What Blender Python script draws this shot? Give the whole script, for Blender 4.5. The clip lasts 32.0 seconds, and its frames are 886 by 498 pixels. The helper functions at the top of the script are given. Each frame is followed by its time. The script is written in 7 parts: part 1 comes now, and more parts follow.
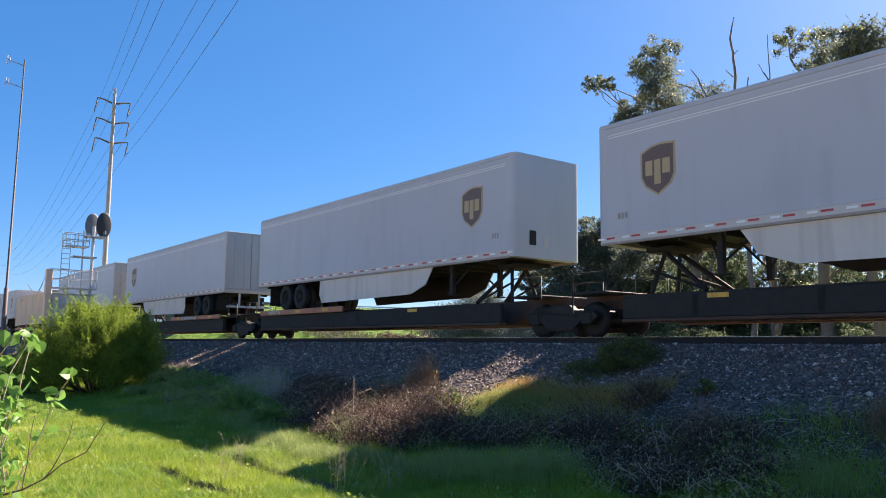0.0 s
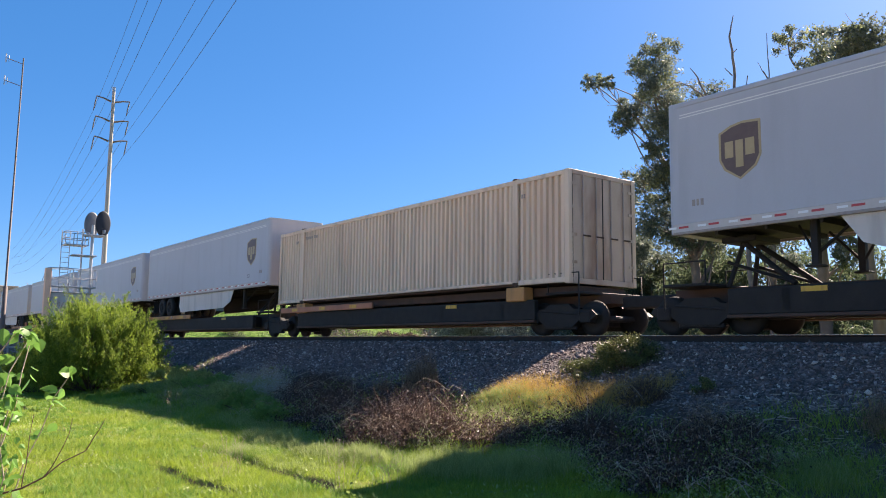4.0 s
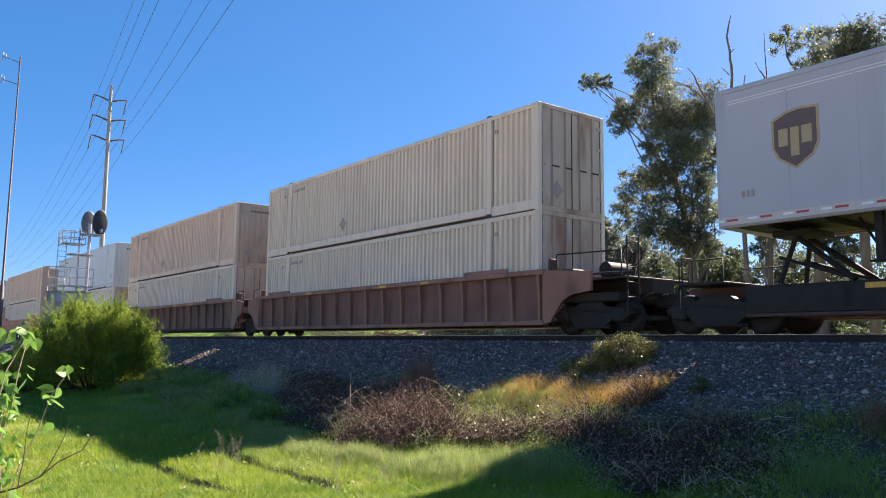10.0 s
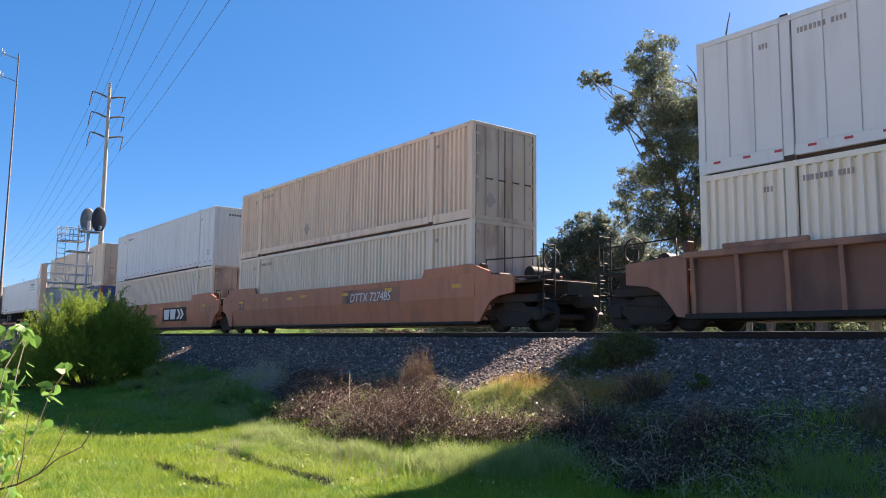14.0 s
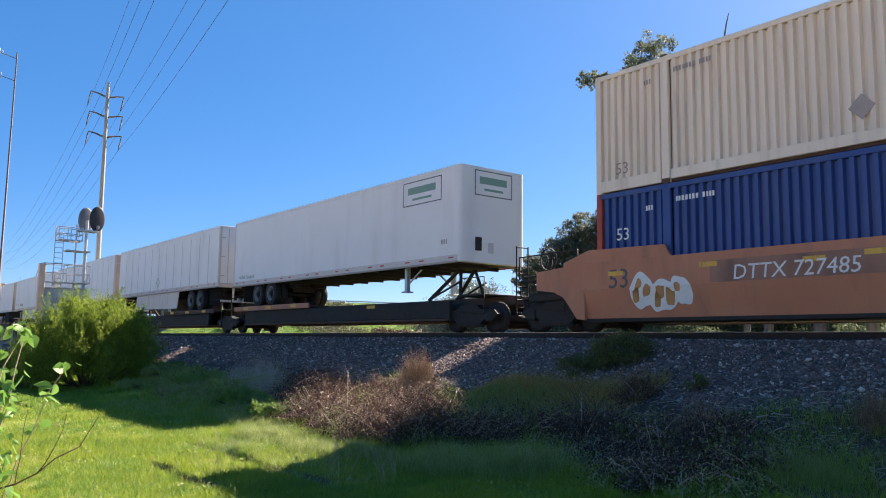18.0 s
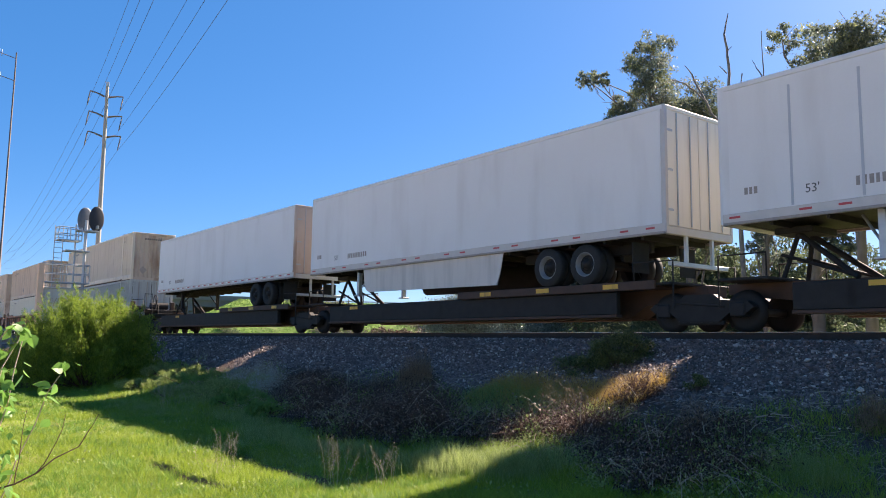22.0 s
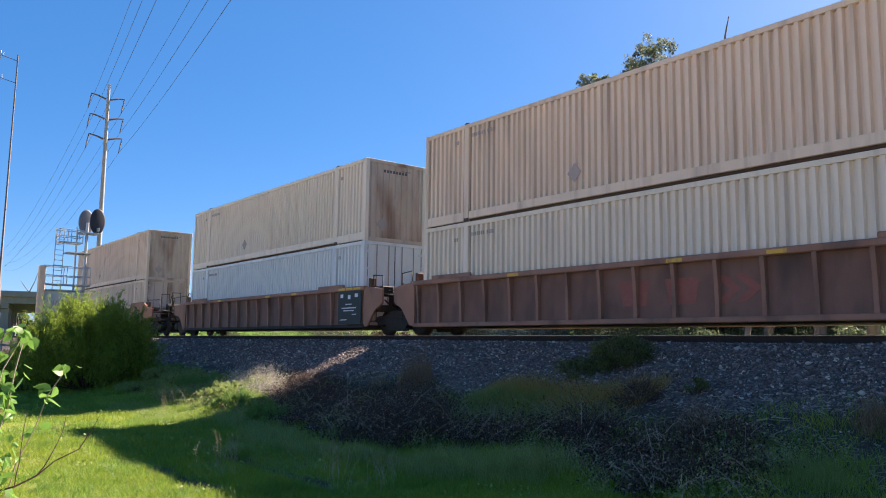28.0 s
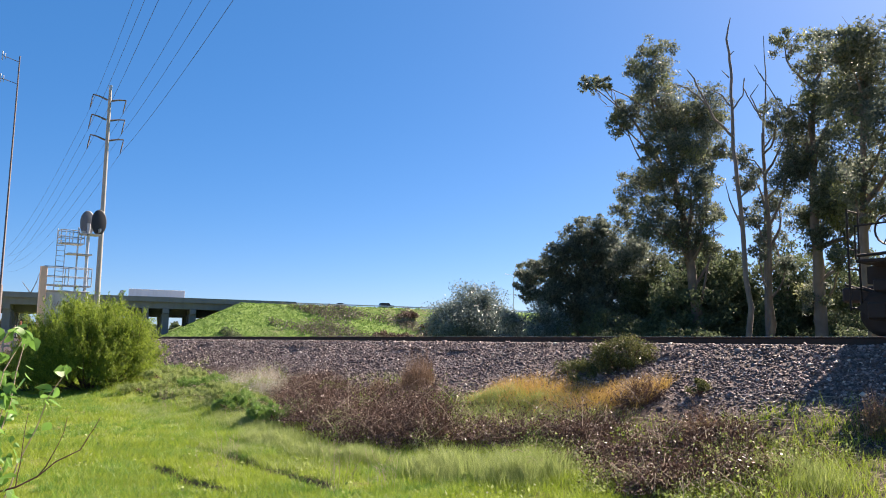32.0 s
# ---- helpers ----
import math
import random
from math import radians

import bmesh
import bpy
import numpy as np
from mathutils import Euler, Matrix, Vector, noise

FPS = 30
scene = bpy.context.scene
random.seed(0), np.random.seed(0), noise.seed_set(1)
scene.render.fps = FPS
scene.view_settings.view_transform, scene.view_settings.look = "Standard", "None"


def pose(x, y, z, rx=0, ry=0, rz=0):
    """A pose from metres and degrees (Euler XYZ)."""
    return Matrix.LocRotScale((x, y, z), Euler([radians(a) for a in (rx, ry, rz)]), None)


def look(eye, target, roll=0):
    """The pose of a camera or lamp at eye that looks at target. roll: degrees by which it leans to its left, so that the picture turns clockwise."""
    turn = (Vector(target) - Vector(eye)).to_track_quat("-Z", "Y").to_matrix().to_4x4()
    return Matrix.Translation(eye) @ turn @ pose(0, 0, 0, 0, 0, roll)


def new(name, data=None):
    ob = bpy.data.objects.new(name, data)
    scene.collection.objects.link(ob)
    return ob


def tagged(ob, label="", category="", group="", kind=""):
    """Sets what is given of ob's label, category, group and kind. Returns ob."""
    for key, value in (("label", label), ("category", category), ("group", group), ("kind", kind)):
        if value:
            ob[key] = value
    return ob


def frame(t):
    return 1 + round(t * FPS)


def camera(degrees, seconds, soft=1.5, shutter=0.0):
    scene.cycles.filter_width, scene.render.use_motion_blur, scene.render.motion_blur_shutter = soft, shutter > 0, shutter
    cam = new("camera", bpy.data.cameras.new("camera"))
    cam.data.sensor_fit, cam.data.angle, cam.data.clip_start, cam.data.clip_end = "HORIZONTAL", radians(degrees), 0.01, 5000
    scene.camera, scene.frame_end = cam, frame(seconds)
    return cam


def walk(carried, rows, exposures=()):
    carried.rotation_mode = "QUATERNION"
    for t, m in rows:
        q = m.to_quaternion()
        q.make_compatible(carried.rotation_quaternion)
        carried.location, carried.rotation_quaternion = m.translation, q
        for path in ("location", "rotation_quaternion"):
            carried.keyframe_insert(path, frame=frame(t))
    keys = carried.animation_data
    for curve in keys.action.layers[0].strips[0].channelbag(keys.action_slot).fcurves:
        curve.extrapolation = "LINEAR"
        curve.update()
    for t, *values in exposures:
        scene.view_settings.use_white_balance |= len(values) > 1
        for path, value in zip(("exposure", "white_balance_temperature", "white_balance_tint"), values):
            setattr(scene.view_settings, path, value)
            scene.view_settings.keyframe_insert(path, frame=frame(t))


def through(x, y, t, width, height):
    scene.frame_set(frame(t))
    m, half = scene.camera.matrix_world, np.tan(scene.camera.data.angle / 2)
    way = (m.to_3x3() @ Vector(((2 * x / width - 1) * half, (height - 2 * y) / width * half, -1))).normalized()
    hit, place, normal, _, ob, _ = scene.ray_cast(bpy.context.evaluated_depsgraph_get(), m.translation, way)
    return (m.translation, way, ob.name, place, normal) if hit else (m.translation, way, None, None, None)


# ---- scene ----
# The camera stands by a railway line on a hand-held phone that sways a little.
# World: x runs along the track in the train's direction, y away from the camera, z = 0 on the rail's top.
EYE = Vector((0, 0, -0.28))
SWAY = [  # seconds, degrees to the left of y, degrees up, lean
    (0, 52.512, 7.110, 0.639), (1, 52.494, 7.025, 0.643), (2, 52.481, 6.968, 0.650), (3, 52.478, 6.989, 0.650),
    (3.5, 52.466, 7.004, 0.635), (5.5, 52.440, 6.994, 0.628), (7, 52.375, 7.007, 0.654),
    (9, 52.308, 6.997, 0.669), (11, 52.251, 6.906, 0.658),
    (13, 52.244, 6.801, 0.646), (14.5, 52.192, 6.734, 0.692),
    (16.5, 52.166, 6.765, 0.715), (18, 52.092, 6.754, 0.737),
    (20, 52.045, 6.785, 0.753), (22, 52.050, 6.759, 0.753),
    (24, 52.076, 6.832, 0.775), (25.5, 52.071, 6.906, 0.794), (27.5, 52.094, 6.935, 0.813),
    (29, 52.143, 7.025, 0.832), (30, 52.174, 7.077, 0.847), (32, 52.197, 7.038, 0.881),
]


def aim(yaw, up, lean):
    a, b = radians(yaw), radians(up)
    return look(EYE, EYE + Vector((-math.sin(a) * math.cos(b), math.cos(a) * math.cos(b), math.sin(b))), lean)


cam = camera(58.9, 32.0, soft=1.0)
walk(cam, [(t, aim(yaw, up, lean)) for t, yaw, up, lean in SWAY], exposures=((0, 1.82, 6450, 19), (30.5, 1.82, 6450, 19), (31.8, 1.63, 6450, 19), (32, 1.63, 6450, 19)))

# ---- daylight: clear sky, sun behind the train ----
SUN = Vector((-0.105, 0.775, 0.623)).normalized()
world = bpy.data.worlds.new("daylight")
scene.world = world
world.use_nodes = True
wn = world.node_tree
sky = wn.nodes.new("ShaderNodeTexSky")
sky.sky_type, sky.sun_disc = "NISHITA", False
sky.sun_elevation = math.asin(SUN.z)
sky.sun_rotation = math.atan2(SUN.x, SUN.y)
sky.air_density, sky.dust_density, sky.ozone_density = 0.7, 0.5, 3.0
tone = wn.nodes.new("ShaderNodeHueSaturation")
tone.inputs["Saturation"].default_value = 1.3
wn.links.new(sky.outputs[0], tone.inputs["Color"])
even = wn.nodes.new("ShaderNodeMix")  # clear, evenly blue air down to the horizon
even.data_type = "RGBA"
even.inputs["Factor"].default_value = 0.5
even.inputs["B"].default_value = (0.30, 1.25, 2.75, 1)
wn.links.new(tone.outputs[0], even.inputs["A"])
wn.links.new(even.outputs["Result"], wn.nodes["Background"].inputs[0])
wn.nodes["Background"].inputs[1].default_value = 0.065
sun = new("sun", bpy.data.lights.new("sun", "SUN"))
sun.data.energy, sun.data.angle, sun.data.color = 5.0, radians(0.55), (1.0, 0.88, 0.70)
sun.matrix_world = look(SUN * 100, (0, 0, 0))


# ---- materials ----
def mat(name, a, b, rough=0.6, metal=0.0, grain=3.0, bump=0.15, dirt=None, dirt_amount=0.0, streak=(9, 9, 0.5), fine=40.0, spec=0.4):
    """Two-tone surface a..b with fine grain, relief and, if wanted, dirt in streaks."""
    m = bpy.data.materials.new(name)
    m.use_nodes = True
    n, l = m.node_tree.nodes, m.node_tree.links
    out = n["Principled BSDF"]
    tc, info = n.new("ShaderNodeTexCoord"), n.new("ShaderNodeObjectInfo")
    add = n.new("ShaderNodeVectorMath")
    add.operation = "MULTIPLY_ADD"
    l.new(info.outputs["Random"], add.inputs[0])
    add.inputs[1].default_value = (37.0, 53.0, 11.0)
    l.new(tc.outputs["Object"], add.inputs[2])
    big, small = n.new("ShaderNodeTexNoise"), n.new("ShaderNodeTexNoise")
    for node, scale, detail in ((big, grain, 4), (small, fine, 3)):
        node.inputs["Scale"].default_value, node.inputs["Detail"].default_value = scale, detail
        l.new(add.outputs[0], node.inputs["Vector"])
    mixf = n.new("ShaderNodeMath")
    mixf.operation = "MULTIPLY_ADD"
    l.new(small.outputs[0], mixf.inputs[0])
    mixf.inputs[1].default_value = 0.5
    half = n.new("ShaderNodeMath")
    half.operation = "MULTIPLY_ADD"
    l.new(big.outputs[0], half.inputs[0])
    half.inputs[1].default_value, half.inputs[2].default_value = 1.3, -0.4
    l.new(half.outputs[0], mixf.inputs[2])
    mix = n.new("ShaderNodeMix")
    mix.data_type, mix.clamp_factor = "RGBA", True
    l.new(mixf.outputs[0], mix.inputs["Factor"])
    mix.inputs["A"].default_value, mix.inputs["B"].default_value = (*a, 1), (*b, 1)
    colour = mix.outputs["Result"]
    if dirt:
        mp = n.new("ShaderNodeMapping")
        mp.inputs["Scale"].default_value = streak
        l.new(add.outputs[0], mp.inputs["Vector"])
        st = n.new("ShaderNodeTexNoise")
        st.inputs["Scale"].default_value, st.inputs["Detail"].default_value = 1.0, 5
        l.new(mp.outputs[0], st.inputs["Vector"])
        ramp = n.new("ShaderNodeMapRange")
        ramp.inputs["From Min"].default_value, ramp.inputs["From Max"].default_value = 0.5, 0.78
        ramp.inputs["To Max"].default_value = dirt_amount
        l.new(st.outputs[0], ramp.inputs["Value"])
        m2 = n.new("ShaderNodeMix")
        m2.data_type = "RGBA"
        l.new(ramp.outputs[0], m2.inputs["Factor"])
        l.new(colour, m2.inputs["A"])
        m2.inputs["B"].default_value = (*dirt, 1)
        colour = m2.outputs["Result"]
    l.new(colour, out.inputs["Base Color"])
    out.inputs["Roughness"].default_value, out.inputs["Metallic"].default_value = rough, metal
    out.inputs["Specular IOR Level"].default_value = spec
    if bump:
        bp = n.new("ShaderNodeBump")
        bp.inputs["Strength"].default_value, bp.inputs["Distance"].default_value = bump, 0.02
        l.new(mixf.outputs[0], bp.inputs["Height"])
        l.new(bp.outputs[0], out.inputs["Normal"])
    return m


def foliage(name, dark, light, through=0.35, rough=0.55, few=1.0):
    """Leaves: each one has its own tone, and lets some light through."""
    m = bpy.data.materials.new(name)
    m.use_nodes = True
    n, l = m.node_tree.nodes, m.node_tree.links
    pb = n["Principled BSDF"]
    geo = n.new("ShaderNodeNewGeometry")
    mix = n.new("ShaderNodeMix")
    mix.data_type = "RGBA"
    power = n.new("ShaderNodeMath")
    power.operation = "POWER"
    l.new(geo.outputs["Random Per Island"], power.inputs[0])
    # above 1 keeps most leaves dark and leaves rare pale ones as painted glints
    power.inputs[1].default_value = few
    l.new(power.outputs[0], mix.inputs["Factor"])
    mix.inputs["A"].default_value, mix.inputs["B"].default_value = (*dark, 1), (*light, 1)
    l.new(mix.outputs["Result"], pb.inputs["Base Color"])
    pb.inputs["Roughness"].default_value = rough
    pb.inputs["Specular IOR Level"].default_value = 0.35
    tr = n.new("ShaderNodeBsdfTranslucent")
    l.new(mix.outputs["Result"], tr.inputs["Color"])
    sh = n.new("ShaderNodeMixShader")
    sh.inputs[0].default_value = through
    l.new(pb.outputs[0], sh.inputs[1])
    l.new(tr.outputs[0], sh.inputs[2])
    l.new(sh.outputs[0], n["Material Output"].inputs["Surface"])
    return m


RUST = (0.16, 0.075, 0.035)
GRIME = (0.10, 0.085, 0.07)
cream = mat("cream paint", (0.765, 0.63, 0.485), (0.835, 0.71, 0.57), 0.55, 0, 0.5, 0.05, RUST, 0.28, (4, 4, 0.25))
cream_old = mat("old cream paint", (0.75, 0.565, 0.415), (0.83, 0.645, 0.495), 0.6, 0, 0.5, 0.06, RUST, 0.45, (3.5, 3.5, 0.22))
cream_pale = mat("pale cream paint", (0.82, 0.72, 0.58), (0.87, 0.78, 0.65), 0.5, 0, 0.5, 0.05, RUST, 0.2, (4, 4, 0.3))
# Rust-stained; the darker base also puts the end faces' shade into the colour.
cream_end = mat("stained, shade-darkened cream end paint", (0.47, 0.35, 0.27), (0.64, 0.50, 0.40), 0.65, 0, 0.9, 0.12, (0.22, 0.10, 0.055), 0.95, (1.3, 1.3, 0.4))
white_box = mat("white panel paint", (0.66, 0.65, 0.63), (0.73, 0.72, 0.70), 0.4, 0, 0.7, 0.05, GRIME, 0.2, (3, 3, 0.3))
white_trailer = mat("white trailer skin", (0.72, 0.69, 0.675), (0.79, 0.76, 0.745), 0.35, 0, 0.6, 0.04, (0.36, 0.30, 0.24), 0.22, (1.5, 1.5, 0.3))
grey_trailer = mat("silver grey trailer skin", (0.43, 0.43, 0.455), (0.50, 0.50, 0.525), 0.4, 0.1, 0.3, 0.03, GRIME, 0.14, (1.6, 1.6, 0.3))
blue_box = mat("blue container paint", (0.026, 0.058, 0.19), (0.042, 0.085, 0.26), 0.45, 0, 0.8, 0.08, (0.12, 0.13, 0.16), 0.5, (6, 6, 0.3))
grey_box = mat("blue-grey container paint", (0.40, 0.405, 0.40), (0.48, 0.485, 0.475), 0.55, 0, 0.8, 0.08, GRIME, 0.5, (6, 6, 0.3))
red_post = mat("red post paint", (0.35, 0.05, 0.03), (0.42, 0.08, 0.04), 0.5)
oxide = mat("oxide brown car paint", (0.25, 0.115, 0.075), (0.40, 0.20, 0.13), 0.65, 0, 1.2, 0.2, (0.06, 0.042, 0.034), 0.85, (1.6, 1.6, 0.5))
# Panel paints: grime streaks, base darkened to paint in recess shade between ribs.
oxide_panel = mat("grimy oxide paint with recess shade", (0.15, 0.075, 0.055), (0.26, 0.13, 0.09), 0.7, 0, 1.2, 0.2, (0.05, 0.037, 0.03), 0.85, (1.6, 1.6, 0.5))
ochre_panel = mat("grimy ochre paint with recess shade", (0.25, 0.115, 0.06), (0.36, 0.18, 0.10), 0.65, 0, 0.9, 0.12, (0.12, 0.065, 0.045), 0.7, (2.0, 2.0, 0.5))
terracotta = mat("terracotta car paint", (0.45, 0.165, 0.085), (0.55, 0.23, 0.125), 0.6, 0, 0.9, 0.12, (0.16, 0.09, 0.065), 0.5, (2.5, 2.5, 0.5))
ochre_car = mat("faded ochre car paint", (0.36, 0.165, 0.085), (0.44, 0.22, 0.12), 0.6, 0, 0.9, 0.12, (0.16, 0.08, 0.05), 0.6, (2.5, 2.5, 0.5))
# The peach tint puts warm flare light on the pillar into its colour.
pillar_paint = mat("peach paint carrying the flare glow", (0.72, 0.47, 0.33), (0.84, 0.58, 0.43), 0.7, 0, 1.5, 0.1, GRIME, 0.3, (3, 3, 0.5))
ochre = mat("ochre platform paint", (0.50, 0.23, 0.075), (0.58, 0.29, 0.10), 0.6, 0, 0.9, 0.12, (0.16, 0.08, 0.05), 0.7, (2.5, 2.5, 0.5))
dull_orange = mat("dull orange-brown car paint", (0.36, 0.145, 0.08), (0.45, 0.205, 0.12), 0.6, 0, 0.9, 0.12, (0.14, 0.08, 0.06), 0.5, (2.5, 2.5, 0.5))
yellow = mat("yellow paint", (0.68, 0.36, 0.04), (0.76, 0.43, 0.07), 0.5, 0, 3, 0.1, GRIME, 0.6)
black_steel = mat("grimy black steel", (0.016, 0.014, 0.013), (0.035, 0.029, 0.025), 0.7, 0.2, 4, 0.25)
brown_steel = mat("rusty brown steel", (0.06, 0.036, 0.026), (0.11, 0.06, 0.04), 0.75, 0.1, 3, 0.25)
tyre = mat("black tyre rubber", (0.015, 0.015, 0.015), (0.03, 0.029, 0.028), 0.8, 0, 9, 0.2)
rim_white = mat("pale steel wheel", (0.15, 0.15, 0.15), (0.26, 0.26, 0.255), 0.5, 0.3, 6)
alloy = mat("dull aluminium rail", (0.50, 0.44, 0.40), (0.60, 0.54, 0.49), 0.45, 0.4, 4, 0.05)
skirt_mat = mat("white skirt panel", (0.61, 0.55, 0.50), (0.70, 0.64, 0.585), 0.5, 0, 0.7, 0.05, GRIME, 0.3, (3, 3, 0.4))
tape_red = mat("red reflective tape", (0.44, 0.05, 0.05), (0.52, 0.07, 0.07), 0.35, 0, 8, 0)
tape_white = mat("white reflective tape", (0.75, 0.75, 0.75), (0.82, 0.82, 0.82), 0.35, 0, 8, 0)
shield_brown = mat("dark brown emblem vinyl", (0.13, 0.085, 0.07), (0.165, 0.11, 0.09), 0.4, 0, 8, 0)
shield_gold = mat("golden emblem vinyl", (0.42, 0.31, 0.16), (0.48, 0.37, 0.21), 0.4, 0, 8, 0)
ink = mat("black stencil paint", (0.07, 0.07, 0.07), (0.12, 0.115, 0.11), 0.6, 0, 12, 0)
chalk = mat("white stencil paint", (0.68, 0.66, 0.62), (0.78, 0.76, 0.72), 0.6, 0, 12, 0)
green_ink = mat("green lettering vinyl", (0.16, 0.27, 0.21), (0.2, 0.32, 0.26), 0.5, 0, 12, 0)
maroon = mat("maroon emblem paint", (0.26, 0.07, 0.05), (0.32, 0.10, 0.07), 0.5, 0, 8, 0)
rail_side = mat("rusty rail steel", (0.045, 0.028, 0.02), (0.08, 0.048, 0.034), 0.7, 0.3, 6, 0.2)
rail_top = mat("polished rail head", (0.45, 0.44, 0.43), (0.6, 0.58, 0.56), 0.25, 1.0, 6, 0.05)
tie_wood = mat("creosoted tie wood", (0.05, 0.038, 0.03), (0.10, 0.08, 0.06), 0.85, 0, 6, 0.4)
galv = mat("galvanised steel", (0.42, 0.43, 0.44), (0.55, 0.56, 0.57), 0.45, 0.6, 6, 0.08)
signal_grey = mat("dark grey signal paint", (0.11, 0.125, 0.145), (0.16, 0.175, 0.20), 0.55, 0, 6, 0.05)
signal_black = mat("matt black signal paint", (0.016, 0.02, 0.028), (0.026, 0.03, 0.04), 0.6, 0, 6, 0.05)
lens_dark = mat("dark signal lens", (0.02, 0.02, 0.02), (0.03, 0.028, 0.028), 0.1, 0, 5, 0)
bungalow_mat = mat("pale grey cabinet paint", (0.50, 0.48, 0.46), (0.60, 0.57, 0.53), 0.5, 0, 2, 0.06, GRIME, 0.4, (4, 4, 0.6))
pole_steel = mat("weathered grey pole", (0.27, 0.26, 0.245), (0.37, 0.355, 0.335), 0.7, 0.1, 2, 0.15)
mast_mat = mat("dark brown mast steel", (0.10, 0.08, 0.075), (0.16, 0.13, 0.12), 0.7, 0.2, 3, 0.1)
wire_mat = mat("dark cable", (0.03, 0.03, 0.035), (0.05, 0.05, 0.055), 0.6, 0.3, 5, 0)
concrete = mat("bridge concrete", (0.15, 0.155, 0.165), (0.20, 0.205, 0.215), 0.85, 0, 0.25, 0.2, (0.12, 0.11, 0.10), 0.5, (0.6, 0.6, 0.1), 4)
bark = mat("pale eucalyptus bark", (0.10, 0.078, 0.062), (0.22, 0.18, 0.15), 0.8, 0, 1.6, 0.4, (0.09, 0.06, 0.045), 0.6, (3, 3, 0.5))
dead_wood = mat("grey dead wood", (0.11, 0.095, 0.088), (0.20, 0.18, 0.17), 0.85, 0, 2, 0.3)
twig = mat("dry brown twigs", (0.05, 0.025, 0.017), (0.17, 0.10, 0.07), 0.85, 0, 5, 0.1)
twig_pale = mat("bleached dry stalks", (0.30, 0.23, 0.16), (0.48, 0.39, 0.28), 0.85, 0, 5, 0.1)
leaf_euc = foliage("eucalyptus leaves", (0.06, 0.082, 0.064), (0.205, 0.23, 0.175), 0.55, 0.5)
# Lighter, yellower copy of leaf_euc that paints sunlit clumps into the crowns.
leaf_euc_gold = foliage("sunny eucalyptus leaves", (0.10, 0.125, 0.065), (0.27, 0.29, 0.14), 0.55, 0.5)
leaf_dark = foliage("dark shrub leaves", (0.05, 0.075, 0.04), (0.15, 0.18, 0.095), 0.5, 0.65)
leaf_silver = foliage("silvery shrub leaves", (0.05, 0.072, 0.06), (0.30, 0.36, 0.32), 0.3, 0.35)
leaf_bush = foliage("fresh green bush leaves", (0.10, 0.16, 0.02), (0.30, 0.39, 0.05), 0.55)
leaf_vine = foliage("bright vine leaves", (0.07, 0.17, 0.02), (0.18, 0.34, 0.07), 0.5, 0.35)
grass_mat = foliage("fresh spring grass", (0.16, 0.235, 0.02), (0.33, 0.42, 0.045), 0.48)
grass_green = foliage("deep green grass", (0.08, 0.17, 0.018), (0.22, 0.36, 0.05), 0.45)
grass_tall = foliage("tall green grass", (0.16, 0.22, 0.05), (0.40, 0.46, 0.17), 0.5)
bank_grass = foliage("rough embankment grass", (0.13, 0.23, 0.045), (0.22, 0.34, 0.08), 0.4)
scrub_dry = foliage("grey-brown dry scrub", (0.10, 0.085, 0.06), (0.27, 0.24, 0.18), 0.3)
grass_dry = foliage("golden dry grass", (0.36, 0.23, 0.05), (0.56, 0.38, 0.11), 0.45)
# Mostly dark brown; the rare pale leaves paint in sun glints.
dead_leaf = foliage("withered brown leaves with painted glints", (0.045, 0.023, 0.017), (0.50, 0.36, 0.28), 0.28, 0.4, 4.0)
rust_grass = foliage("rusty dry plume grass", (0.20, 0.125, 0.075), (0.42, 0.29, 0.18), 0.35)
olive_leaf = foliage("dark olive bush leaves", (0.03, 0.045, 0.012), (0.20, 0.20, 0.06), 0.3, 0.4)


def stones_material():
    """Crushed rock, each stone its own grey, mauve or pale tone."""
    m = bpy.data.materials.new("crushed track ballast")
    m.use_nodes = True
    n, l = m.node_tree.nodes, m.node_tree.links
    geo = n.new("ShaderNodeNewGeometry")
    ramp = n.new("ShaderNodeValToRGB")
    r = ramp.color_ramp
    r.elements[0].color, r.elements[1].color = (0.06, 0.044, 0.036, 1), (0.60, 0.52, 0.44, 1)
    for pos, c in ((0.35, (0.125, 0.088, 0.08, 1)), (0.75, (0.205, 0.15, 0.138, 1)), (0.93, (0.36, 0.30, 0.27, 1))):
        e = r.elements.new(pos)
        e.color = c
    l.new(geo.outputs["Random Per Island"], ramp.inputs[0])
    l.new(ramp.outputs[0], n["Principled BSDF"].inputs["Base Color"])
    n["Principled BSDF"].inputs["Roughness"].default_value = 0.8
    return m


